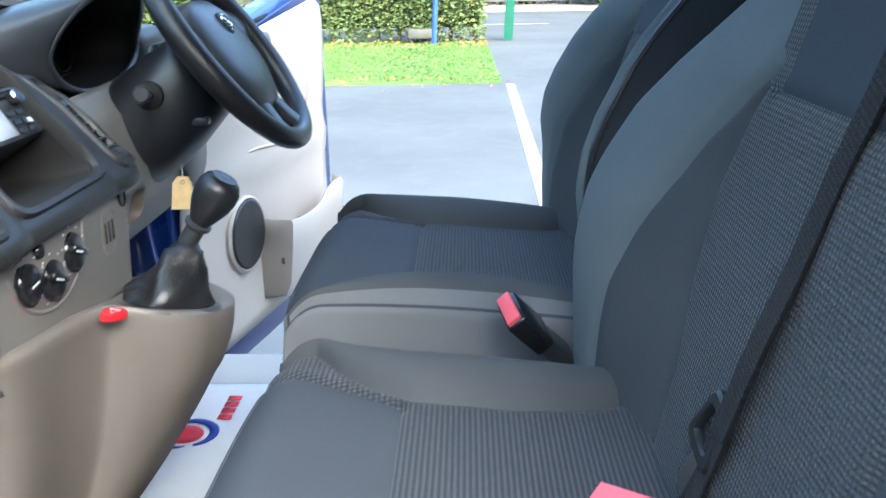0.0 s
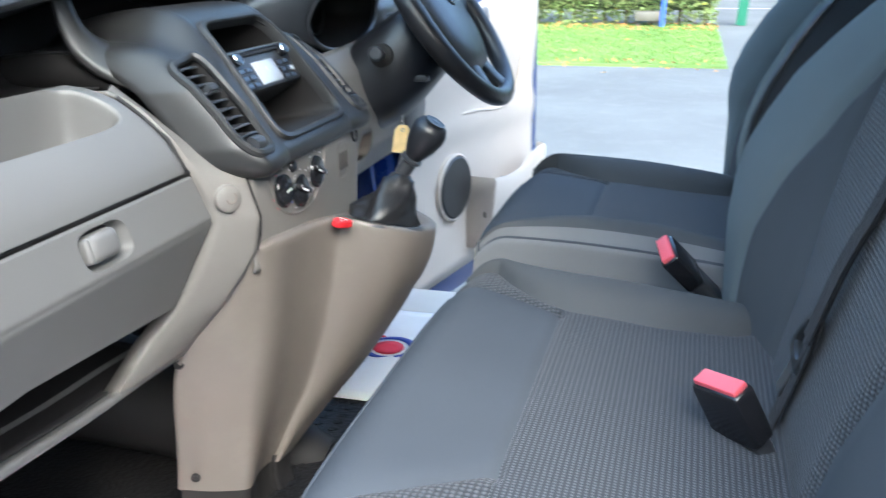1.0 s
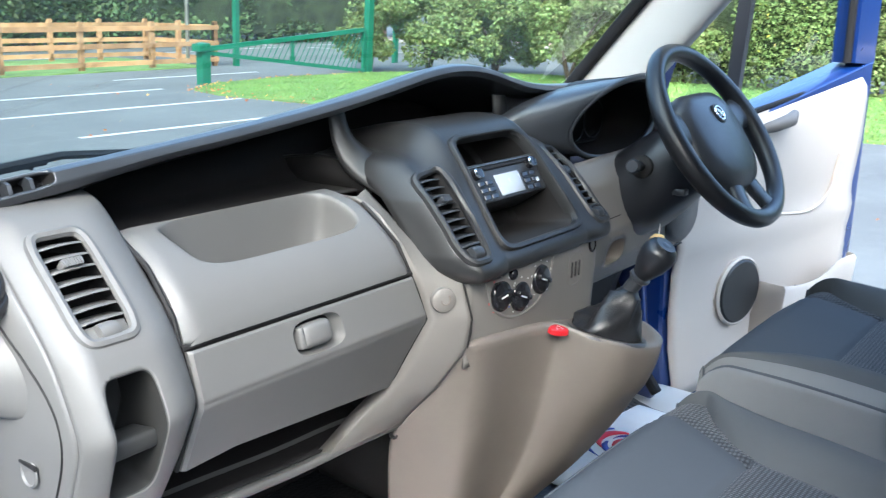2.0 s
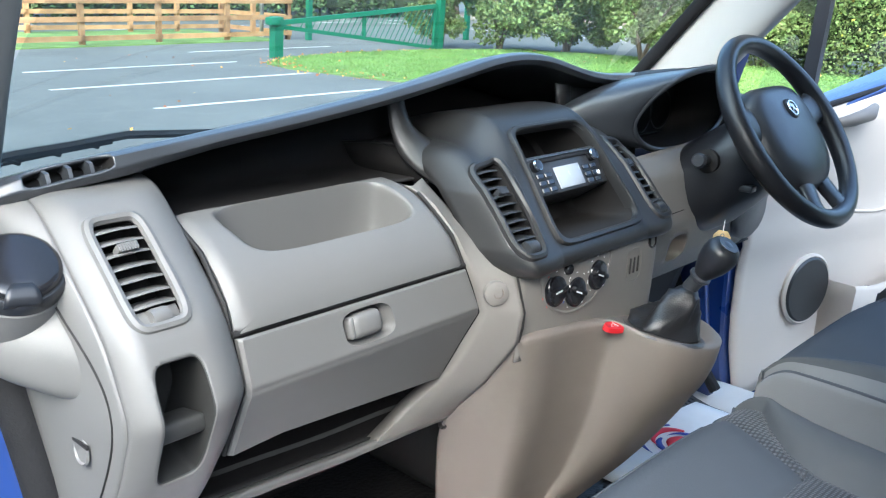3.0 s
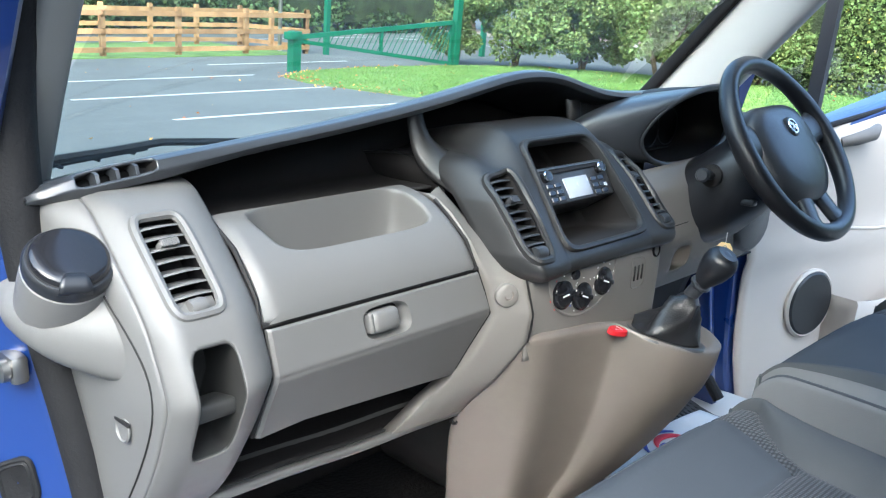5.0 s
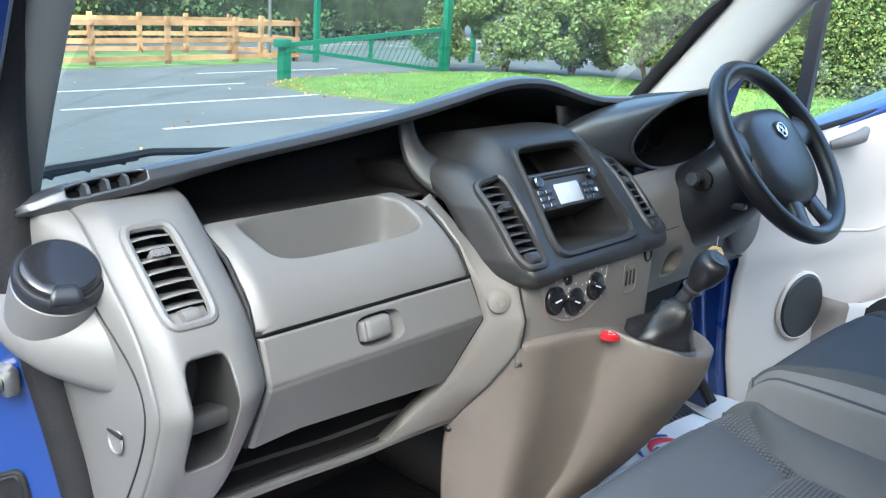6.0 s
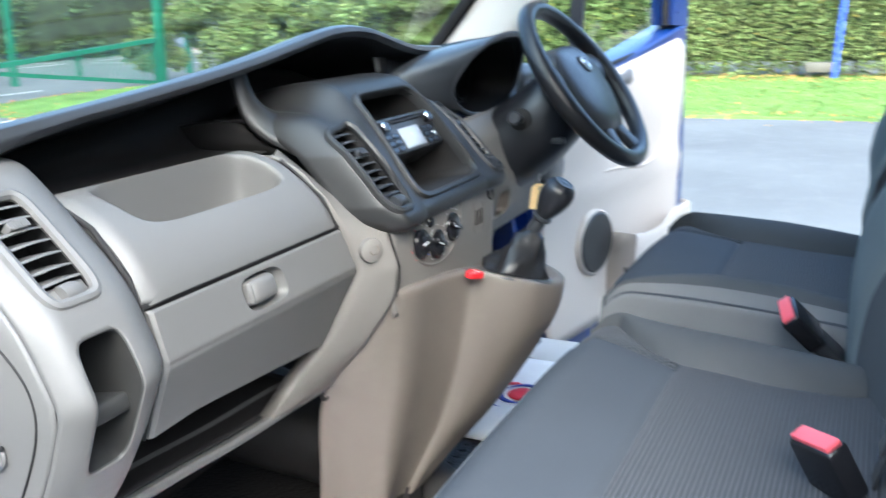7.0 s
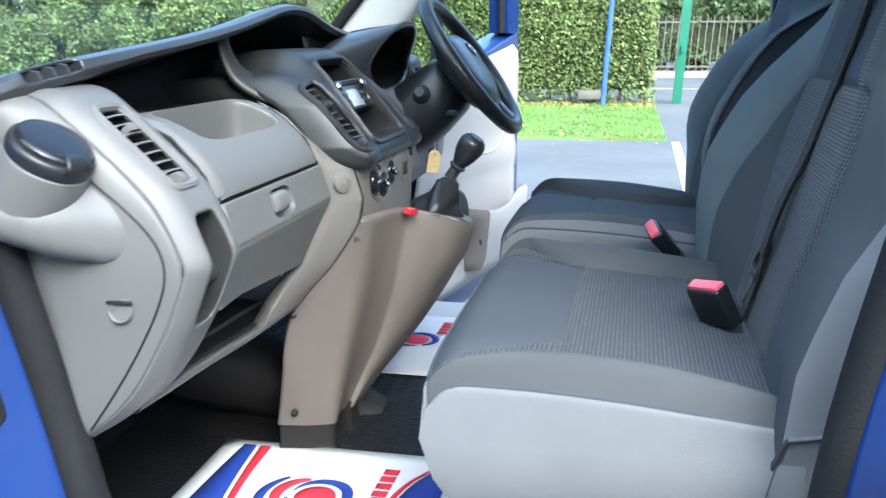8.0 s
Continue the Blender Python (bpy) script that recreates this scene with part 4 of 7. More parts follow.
for y, z in ((0.60, 1.240), (0.587, 1.232), (0.565, 1.209), (0.537, 1.185), (0.51, 1.155), (0.496, 1.130), (0.494, 1.10), (0.510, 1.060), (0.543, 1.002), (0.579, 0.95), (0.61, 0.91)):
    v = end_v(z)
    a, b = SIDE(0, v), SIDE(1, v)
    G.append(SIDE((y - a[1]) / max(0.004, b[1] - a[1]), v))
tube(bm, [Vector(p) + Vector((-0.0018, 0, 0)) for p in smooth_line(G, 2)], 0.0014, 5)
part("panel_gap", bm, DEEP, dash, "thin dark gap round the fuse cover")
v = end_v(1.066)
c = Vector(SIDE((0.550 - SIDE(0, v)[1]) / (SIDE(1, v)[1] - SIDE(0, v)[1]), v)) + Vector((-0.002, 0, 0))
bm = bmesh.new()
lathe(bm, [(0.016, 0), (0.014, 0.002), (0.011, -0.002), (0.0, -0.004)], c, (-1, 0, 0.1), 24)
part("cover_grip", bm, GREY, dash, "thumb recess of the fuse cover")
bm = bmesh.new()
box(bm, c + Vector((-0.001, 0, 0.009)), (0.003, 0.032, 0.005), 0.001)
part("grip_slot", bm, DEEP, dash)

# cup holder with a lidded black ashtray
bm = bmesh.new()
rows = []
for y in np.linspace(0.498, 0.70, 44):
    T = np.interp(y, [0.498, 0.51, 0.537, 0.565, 0.587, 0.61, 0.64, 0.70], [1.140, 1.155, 1.183, 1.206, 1.222, 1.230, 1.232, 1.228])
    B = np.interp(y, [0.498, 0.51, 0.53, 0.56, 0.60, 0.66, 0.70], [1.136, 1.128, 1.119, 1.114, 1.121, 1.144, 1.16])
    w_ = np.interp(y, [0.498, 0.51, 0.525, 0.54, 0.555, 0.57, 0.59, 0.61, 0.635, 0.66, 0.70], [0.0, 0.001, 0.005, 0.012, 0.024, 0.039, 0.056, 0.066, 0.071, 0.070, 0.055])
    x_in = np.interp(y, [0.498, 0.52, 0.55, 0.60, 0.66, 0.70], [0.205, 0.200, 0.194, 0.189, 0.181, 0.174])
    pr = smooth_line([(-0.06, -0.04), (0.02, 0.0), (0.25, 0.09), (0.55, 0.20), (0.82, 0.32), (0.96, 0.45), (1.0, 0.60), (0.92, 0.77), (0.68, 0.90), (0.36, 0.97), (0.06, 1.0), (-0.06, 1.05)], 2)
    rows.append([Vector((x_in - w_ * e, y, T + (B - T) * f)) for e, f in pr])
loft(bm, rows)
part("cup_shelf", bm, GREY, dash, "grey moulded shelf that carries the ashtray", smooth=75)
cup = thing("ashtray", (0.158, 0.60, 1.2), "round black lidded ashtray in a grey holder", "ashtray")
AX = Vector((-0.07, -0.56, 0.83)).normalized()
AC = Vector((0.163, 0.600, 1.238))
bm = bmesh.new()
lathe(bm, [(0.0, -0.085), (0.049, -0.085), (0.049, -0.04), (0.0475, -0.012), (0.0465, -0.004), (0.043, -0.001)], AC, AX, 40)
part("holder", bm, GREY, cup, "grey cylindrical holder")
bm = bmesh.new()
lathe(bm, [(0.041, -0.004), (0.0455, -0.002), (0.0465, 0.004), (0.0465, 0.009), (0.0455, 0.0125), (0.0435, 0.0145), (0.0415, 0.0148), (0.0405, 0.0135)], AC, AX, 48)
part("cap", bm, GLOSS_D, cup, "black rim of the lid")
bm = bmesh.new()
lathe(bm, [(0.0405, 0.0145), (0.0402, 0.0185), (0.0385, 0.0212), (0.034, 0.0228), (0.024, 0.0236), (0.012, 0.0238), (0.0, 0.0238)], AC, AX, 48)
part("lid_plate", bm, GLOSS, cup, "smooth black lid plate", smooth=60)
u_, w_ = frame_of(AX)
bm = bmesh.new()
tube(bm, [AC + AX * 0.0145 + (u_ * math.cos(a) + w_ * math.sin(a)) * 0.0411 for a in (k * math.tau / 40 for k in range(40))], 0.0011, 6, closed=True)
part("lid_groove", bm, DEEP, cup)
bm = bmesh.new()
tw = Vector((-0.25, -1, 0))
tw = (tw - AX * tw.dot(AX)).normalized()
ts_ = AX.cross(tw)
loft(bm, [[AC + AX * h + tw * (0.0405 - d) + ts_ * w for w in np.linspace(-hw_, hw_, 7)] for h, d, hw_ in ((0.010, -0.004, 0.017), (0.0165, -0.0035, 0.0165), (0.0205, 0.001, 0.0155), (0.0222, 0.007, 0.0135), (0.0228, 0.014, 0.009))])
part("thumb_tab", bm, GLOSS_D, cup, "black thumb tab of the lid", smooth=60, thick=0.002)


def vent(rim, depth, slats, along, across, half_w, parent, mat_f, mat_s, frame_r=0.006, wheel=True):
    """Air vent: a raised frame on a rim, a dark box behind it, slats with a thumb tab and a wheel."""
    bm = bmesh.new()
    rim_bead(bm, rim, frame_r, 8)
    vt = part("air_vent", bm, mat_f, parent, "slatted air vent")
    bm = bmesh.new()
    recess(bm, rim, depth, 0.96)
    part("duct", bm, DEEP, vt)
    c = sum(rim, Vector()) / len(rim)
    al, ac, d = Vector(along), Vector(across).normalized(), Vector(depth).normalized()
    n = len(slats)
    for k in slats:
        bm = bmesh.new()
        p = c + al * k + d * 0.008
        rows = []
        for t in np.linspace(-1, 1, 7):
            bow = d * 0.004 * (t * t)
            o = p + ac * t * half_w + bow
            rows.append([o + (d * 0.012 + al.normalized() * -0.006) * s + al.normalized() * e * 0.0012 for s, e in ((-1, -1), (1, -1), (1, 1), (-1, 1))])
        loft(bm, rows, True, True)
        part("slat", bm, mat_s, vt)
    bm = bmesh.new()
    p = c + al * slats[len(slats) // 2 - 1] + d * -0.001
    m = Matrix((ac, al.normalized(), ac.cross(al.normalized()))).transposed()
    box(bm, p, (half_w * 0.9, 0.009, 0.014), 0.002, 2, m)
    for j in range(7):
        box(bm, p + ac * (j - 3) * half_w * 0.11 - d * 0.007, (0.0018, 0.009, 0.002), 0, 1, m)
    part("thumb_tab", bm, mat_s, vt)
    if wheel:
        bm = bmesh.new()
        w = c + al * 0.86 + d * 0.004
        lathe(bm, [(0.0, -0.01), (0.010, -0.01), (0.011, -0.006), (0.011, 0.006), (0.010, 0.01), (0, 0.01)], w, ac, 20)
        part("thumb_wheel", bm, mat_s, vt)
        bm = bmesh.new()
        box(bm, c + al * 0.84 + d * 0.009, (half_w * 1.9, al.length * 0.28, 0.01), 0.002, 2, m)
        part("wheel_plate", bm, mat_f, vt)
    return vt


top = Vector(end_face(0.256, end_v(1.283)))
bot = Vector(end_face(0.256, end_v(1.194)))
vent(rim_v, (0, 0.03, -0.022), [-0.82, -0.6, -0.38, -0.14, 0.1, 0.34, 0.56], (bot - top) / 2, (1, 0.06, 0), 0.026, dash, GREY, GREY, 0.006)

# upper tray panel: scooped grey bowl with a low front rim
SEAM_R = lambda z: np.interp(z, [0.98, 0.99, 1.094, 1.162, 1.21, 1.25, 1.268], [0.683, 0.686, 0.712, 0.694, 0.684, 0.676, 0.668])  # shut line towards the centre
TRAY = line_at([(0.490, 1.1635), (0.4945, 1.180), (0.510, 1.208), (0.535, 1.232), (0.560, 1.250), (0.588, 1.262), (0.618, 1.265)], 2)


def tray(u, v):
    """u from the end module to the centre, v from the shut line up and over to the back."""
    p = TRAY(v)
    x0, x1 = np.interp(p[1], [1.16, 1.27], [0.337, 0.341]), SEAM_R(p[1]) - 0.0015
    roll = 0.007 * max(0, (abs(u - 0.5) - 0.455) / 0.045) ** 2
    return (x0 + (x1 - x0) * u, p[0] + roll, p[1] - roll * 0.6)


bm = bmesh.new()
V0 = min(np.linspace(0, 1, 400), key=lambda t: abs(TRAY(t)[1] - 1.2265) + (TRAY(t)[0] > 0.58))
rim = holed(bm, lambda u, v: tray(u - 0.085 * max(0, 0.45 - u) / 0.45 * math.sin(math.pi * u) ** 0.5 * max(0, min(1, (v - V0) / 0.3)), v), (0, 1, 0, 1), (0.530, (V0 + 0.993) / 2, 0.385, (0.993 - V0) / 2), 120, 12, 5.0)
# soft inner lip, then the bowl, shallower towards the end module
c = sum(rim, Vector()) / len(rim)
def bowl(q, k, d):
    e = c + (q - c) * k
    front = max(0.0, min(1.0, (0.612 - q.y) / 0.03))
    e.y = q.y + (e.y - q.y) * (front if k > 0.8 else 1)
    left = max(0.0, min(1.0, (0.47 - q.x) / 0.10))
    return e + Vector((0.012 * left * (1 - k) * 8, 0.020 * d / 0.08 * front, -d * (1 - 0.35 * left)))
loft(bm, [[bowl(q, k, d) for q in rim] for k, d in ((1.0, 0.0), (0.982, 0.0012), (0.970, 0.005), (0.965, 0.012), (0.95, 0.040), (0.92, 0.066), (0.84, 0.078), (0.60, 0.083), (0.05, 0.084))], True)
for u in (0, 1):
    loft(bm, [[Vector(tray(u, v)) + Vector((0, d, -d * 0.3)) for v in np.linspace(0, 1, 30)] for d in (0, 0.012)])
part("storage_tray", bm, GREY, dash, "grey scooped tray above the glove box", smooth=60)

# glove box lid: upper face, fold and a lower face whose inner corner is cut away
def lid(u, v):
    """v: 0 at the shut line, 0.45 at the fold, 1 at the lower edge."""
    if v < 0.45:
        k = v / 0.45
        z = 1.1572 + (1.100 - 1.1572) * k
        y = 0.4885 + (0.4745 - 0.4885) * k
    else:
        k = (v - 0.45) / 0.55
        z = 1.100 + ((1.022 if u < 0.2 else 1.022 - 0.03 * (u - 0.2) / 0.8) - 1.100) * k
        y = 0.4745 + (0.497 + 0.026 * u - 0.4745) * k ** 0.92
    soft = max(0, 1 - abs(v - 0.45) / 0.05)
    x0 = np.interp(z, [1.02, 1.10, 1.16], [0.3245, 0.338, 0.337])
    x1 = SEAM_R(z) - 0.002
    roll = 0.004 * max(0, (abs(u - 0.5) - 0.488) / 0.012) ** 2 + 0.003 * max(0, (0.02 - v) / 0.02) ** 2
    return (x0 + (x1 - x0) * u, y + 0.0022 * soft ** 2 + roll, z)


bm = bmesh.new()
lid_v = np.unique(np.round(np.concatenate((np.linspace(0, 0.06, 5), np.linspace(0.06, 0.40, 18), np.linspace(0.40, 0.5, 9), np.linspace(0.5, 1, 12))), 4))
rim, = perforated(bm, lid, np.linspace(0, 1, 101), lid_v, [(0.485, 0.215, 0.108, 0.165)], 3.5)
for u in (0, 1):
    loft(bm, [[Vector(lid(u, v)) + Vector((0, d, 0)) for v in lid_v] for d in (0, 0.02)])
loft(bm, [[Vector(lid(u, 1)) + Vector((0, d, d * 0.2)) for u in np.linspace(0, 1, 101)] for d in (0, 0.03)])
glove = part("glove_box_lid", bm, GREY, dash, "grey glove box lid with a folded face", smooth=40)
bm = bmesh.new()
recess(bm, rim, (0, 0.022, -0.004), 0.80)
part("latch_recess", bm, GREY, glove, smooth=60)
bm = bmesh.new()
LM = Matrix.Rotation(-0.25, 3, "X")
c = Vector(lid(0.475, 0.215)) + Vector((0, 0.006, 0))
box(bm, c, (0.046, 0.022, 0.030), 0.009, 4, LM)
part("latch", bm, GREY, glove, "rounded grey push latch", smooth=60)
bm = bmesh.new()
box(bm, c + Vector((-0.024, 0.001, 0)), (0.008, 0.020, 0.027), 0.0035, 3, LM)
part("latch_tab", bm, GREY, glove, smooth=60)
bm = bmesh.new()
tube(bm, [(0.333, 0.4975, 1.1602), (0.5, 0.4965, 1.1602), (0.695, 0.4965, 1.1602)], 0.0042, 8)
tube(bm, [(0.3375, 0.605, 1.262), (0.3355, 0.552, 1.238), (0.334, 0.509, 1.19), (0.3335, 0.500, 1.16), (0.335, 0.484, 1.10), (0.3225, 0.506, 1.022)], 0.0030, 8)
tube(bm, [(SEAM_R(z), y, z) for z, y in ((1.25, 0.566), (1.23, 0.541), (1.20, 0.511), (1.162, 0.497), (1.13, 0.489), (1.094, 0.483), (1.05, 0.503), (1.0, 0.525))], 0.0026, 8)
part("shut_gap", bm, DEEP, dash, "dark shut line round the glove box")
bm = bmesh.new()
box(bm, (0.515, 0.600, 1.105), (0.345, 0.2, 0.115), 0.01)
part("glove_box_bin", bm, DEEP, dash)

# moulded panel between glove box and centre, running down into the lip of the open parcel shelf
def filler(u, v):
    z = 1.256 - v * 0.350
    left = SEAM_R(z) + 0.0015 if z > 1.0 else SEAM_R(1.0) + 0.0015 - 0.10 * ((1.0 - z) / 0.094) ** 1.5
    right = np.interp(z, [0.906, 0.93, 1.0, 1.047, 1.093, 1.143, 1.17, 1.21, 1.268], [0.735, 0.735, 0.743, 0.756, 0.753, 0.752, 0.745, 0.73, 0.72])
    yl = np.interp(z, [0.906, 0.95, 0.99, 1.03, 1.094, 1.162, 1.20, 1.235, 1.255, 1.268], [0.560, 0.549, 0.525, 0.503, 0.477, 0.4895, 0.506, 0.537, 0.57, 0.62])
    yr = np.interp(z, [0.906, 0.93, 0.98, 1.02, 1.047, 1.093, 1.143, 1.20, 1.268], [0.549, 0.531, 0.487, 0.461, 0.446, 0.437, 0.452, 0.530, 0.62])
    e = u ** 0.85
    return (left + (right - left) * u, yl + (yr - yl) * e + 0.008 * max(0, 0.08 - u) / 0.08 * (z > 1.0), z)


bm = bmesh.new()
fu = [0, 0.02, 0.05, 0.08, 0.15, 0.3, 0.45, 0.6, 0.75, 0.9, 1.0]
sheet(bm, filler, fu, np.linspace(0, 1, 50))
loft(bm, [[Vector(filler(u, v)) + Vector((0, d, 0)) for v in np.linspace(0, 1, 50)] for u, d in ((0, 0), (0, 0.02))])
part("centre_side_panel", bm, GREY_M, dash, "grey panel beside the centre console", thick=0.002, smooth=60)
# groove between this panel and the climate panel
bm = bmesh.new()
tube(bm, [(0.7515, 0.4505, 1.146), (0.753, 0.4435, 1.12), (0.7545, 0.4365, 1.094), (0.756, 0.4395, 1.07), (0.757, 0.4455, 1.048)], 0.0018, 6)
part("panel_gap", bm, DEEP, dash, "thin dark gap beside the climate panel")

LOWL = [(0.27, 0.59, 0.905), (0.30, 0.563, 0.921), (0.42, 0.556, 0.920), (0.55, 0.562, 0.905), (0.65, 0.558, 0.906), (0.738, 0.556, 0.902)]
LOW_AT = line_at(LOWL, 2)
LOWP = [(0.070, 0.004), (0.03, 0.0), (0.010, 0.005), (0.001, 0.008), (-0.004, 0.005), (-0.003, -0.003), (0.004, -0.008), (0.03, -0.010), (0.10, -0.008)]
LOWP = smooth_line(LOWP, 2)
bm = bmesh.new()
loft(bm, [[Vector(LOW_AT(t)) + Vector((0, a, b)) for a, b in LOWP] for t in np.linspace(0, 1, 40)])
ps = part("parcel_shelf", bm, GREY, dash, "grey rolled lip of the open shelf under the glove box", smooth=60)
# shelf inside and end wall: their shade is put into the near-black colour
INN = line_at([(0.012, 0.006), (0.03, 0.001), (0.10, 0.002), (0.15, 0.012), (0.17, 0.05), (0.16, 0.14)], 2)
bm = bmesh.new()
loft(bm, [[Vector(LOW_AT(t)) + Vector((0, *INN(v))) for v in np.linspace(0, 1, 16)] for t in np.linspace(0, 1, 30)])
part("shelf_shade", bm, DEEP, ps, "inside of the shelf, coloured near black for its shade", thick=0.003, smooth=60)
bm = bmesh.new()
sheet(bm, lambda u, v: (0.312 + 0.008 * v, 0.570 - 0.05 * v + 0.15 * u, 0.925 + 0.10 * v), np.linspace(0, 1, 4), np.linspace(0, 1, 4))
part("shelf_end", bm, DEEP, ps, "end wall of the shelf, darkened for its shade", thick=0.003)
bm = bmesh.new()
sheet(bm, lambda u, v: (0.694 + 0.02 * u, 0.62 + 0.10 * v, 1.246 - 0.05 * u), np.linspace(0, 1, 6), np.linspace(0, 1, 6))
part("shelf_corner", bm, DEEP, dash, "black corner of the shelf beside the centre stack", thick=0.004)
bm = bmesh.new()
c = Vector((0.7235, 0.4620, 1.123))
ax = Vector((-0.55, -0.85, 0.05)).normalized()
lathe(bm, [(0.0175, -0.006), (0.0175, 0.0005), (0.0165, 0.0035), (0.012, 0.0055), (0.006, 0.0060), (0.0, 0.0062)], c, ax, 28)
kb = part("round_button", bm, GREY_M, dash, "round grey push button")
bm = bmesh.new()
u_, w_ = frame_of(ax)
tube(bm, [c + ax * 0.006 + (u_ * math.cos(a) + w_ * math.sin(a)) * (0.003 + 0.0016 * a) for a in np.linspace(0, 4, 16)], 0.0013, 6)
part("button_mark", bm, GREY_D, kb)

# climate panel with three dials
def climate(u, v):
    z = 1.165 - v * 0.125
    x = 0.785 + u * 0.255
    y = 0.433 + 0.010 * max(0, (0.90 - x) / 0.115) ** 2 + 0.03 * max(0, (x - 1.075) / 0.045) ** 2 + 0.30 * max(0, 1.11 - z) ** 1.3 * 0.35 + 0.10 * max(0, z - 1.12)
    return (x, y, z - 0.0 * u)


bm = bmesh.new()
sheet(bm, climate, np.linspace(-0.108, 1.392, 40), np.linspace(0, 1.2, 14))
cp = part("climate_panel", bm, GREY_M, dash, "grey curved climate control panel", thick=0.003, smooth=60)
bm = bmesh.new()
outline = [(-0.078, 0.030), (-0.076, -0.005), (-0.058, -0.034), (-0.02, -0.050), (0.025, -0.048), (0.062, -0.026), (0.08, 0.01), (0.084, 0.040)]
pts = smooth_line([(0.872 + a, 0.0, 1.118 + b) for a, b in outline], 2)
tube(bm, [(p[0], climate((p[0] - 0.785) / 0.255, (1.165 - p[2]) / 0.125)[1] - 0.001, p[2]) for p in pts], 0.0026, 8)
part("panel_edge", bm, GREY_M, cp)
for nm, x, z, rd in (("dial", 0.824, 1.110, 0.0205), ("dial", 0.868, 1.100, 0.0205), ("dial", 0.920, 1.114, 0.0205)):
    y = climate((x - 0.785) / 0.255, (1.165 - z) / 0.125)[1]
    ax = Vector((0, -1, 0.12))
    bm = bmesh.new()
    lathe(bm, [(rd + 0.0035, -0.004), (rd + 0.0035, 0.0015), (rd + 0.001, 0.002), (rd, 0.003), (rd * 0.96, 0.0055), (rd * 0.85, 0.0065), (0, 0.0068)], (x, y, z), ax, 32)
    dl = part("dial", bm, GLOSS, cp, "round black rotary dial")
    bm = bmesh.new()
    box(bm, (x, y - 0.0085, z + 0.001), (0.035, 0.007, 0.008), 0.002, 2, Matrix.Rotation(0.4 if x > 0.85 else -0.1, 3, "Y"))
    part("grip", bm, GLOSS, dl)
    bm = bmesh.new()
    box(bm, (x - 0.007, y - 0.0124, z + 0.0016), (0.015, 0.0008, 0.0022), 0, 1, Matrix.Rotation(0.4 if x > 0.85 else -0.1, 3, "Y"))
    part("pointer", bm, MARK, dl)
    for j in range(9):
        a = -0.9 + j * (math.pi + 1.8) / 8
        bm = bmesh.new()
        box(bm, (x + math.cos(a) * 0.0275, climate((x + math.cos(a) * 0.0275 - 0.785) / 0.255, (1.165 - z - math.sin(a) * 0.0275) / 0.125)[1] - 0.0022, z + math.sin(a) * 0.0275), (0.003, 0.0005, 0.0015), 0, 1, Matrix.Rotation(-a + 1.57, 3, "Y"))
        part("scale_mark", bm, (RED if j > 4 else POLE_B if j < 2 else MARK) if x < 0.83 else MARK, dl)
bm = bmesh.new()
x, z = 0.849, 1.136
lathe(bm, [(0.009, -0.002), (0.009, 0.003), (0.007, 0.006), (0, 0.0065)], (x, climate((x - 0.785) / 0.255, (1.165 - z) / 0.125)[1], z), (0, -1, 0.1), 20)
part("small_button", bm, GLOSS, cp)
# three-slot grille, power socket
bm = bmesh.new()
x, z = 1.021, 1.106
for k in (-1, 0, 1):
    xx = x + k * 0.011
    y = climate((xx - 0.785) / 0.255, 0.47)[1]
    box(bm, (xx, y - 0.001, z), (0.004, 0.004, 0.026), 0.0015)
part("slots", bm, DEEP, cp)
bm = bmesh.new()
rim = [Vector((x + math.copysign(abs(math.cos(a)) ** 0.5, math.cos(a)) * 0.020, 0.0, z + math.copysign(abs(math.sin(a)) ** 0.5, math.sin(a)) * 0.026)) for a in (k * math.tau / 28 for k in range(28))]
for p in rim:
    p.y = climate((p.x - 0.785) / 0.255, (1.165 - p.z) / 0.125)[1] - 0.001
rim_bead(bm, rim, 0.0016)
part("grille_edge", bm, GREY_M, cp)
bm = bmesh.new()
lathe(bm, [(0.013, -0.002), (0.0135, 0.002), (0.011, 0.003), (0.010, -0.004), (0, -0.012)], (1.074, 0.434, 1.136), (0.1, -1, 0.1), 24)
part("power_socket", bm, GLOSS, cp, "black power socket")

# centre stack: dark shell with two tall vents and the radio slot -------------------------
STK = line_at([(0.74, 1.315), (0.66, 1.335), (0.60, 1.337), (0.568, 1.328), (0.545, 1.308), (0.52, 1.283), (0.485, 1.24), (0.455, 1.20), (0.436, 1.178), (0.424, 1.164), (0.423, 1.150), (0.438, 1.141), (0.475, 1.142)], 2)


def stk_v(z):
    ts_ = np.linspace(0.3, 0.93, 400)
    return ts_[np.argmin(abs(np.array([STK(t)[1] for t in ts_]) - z))]


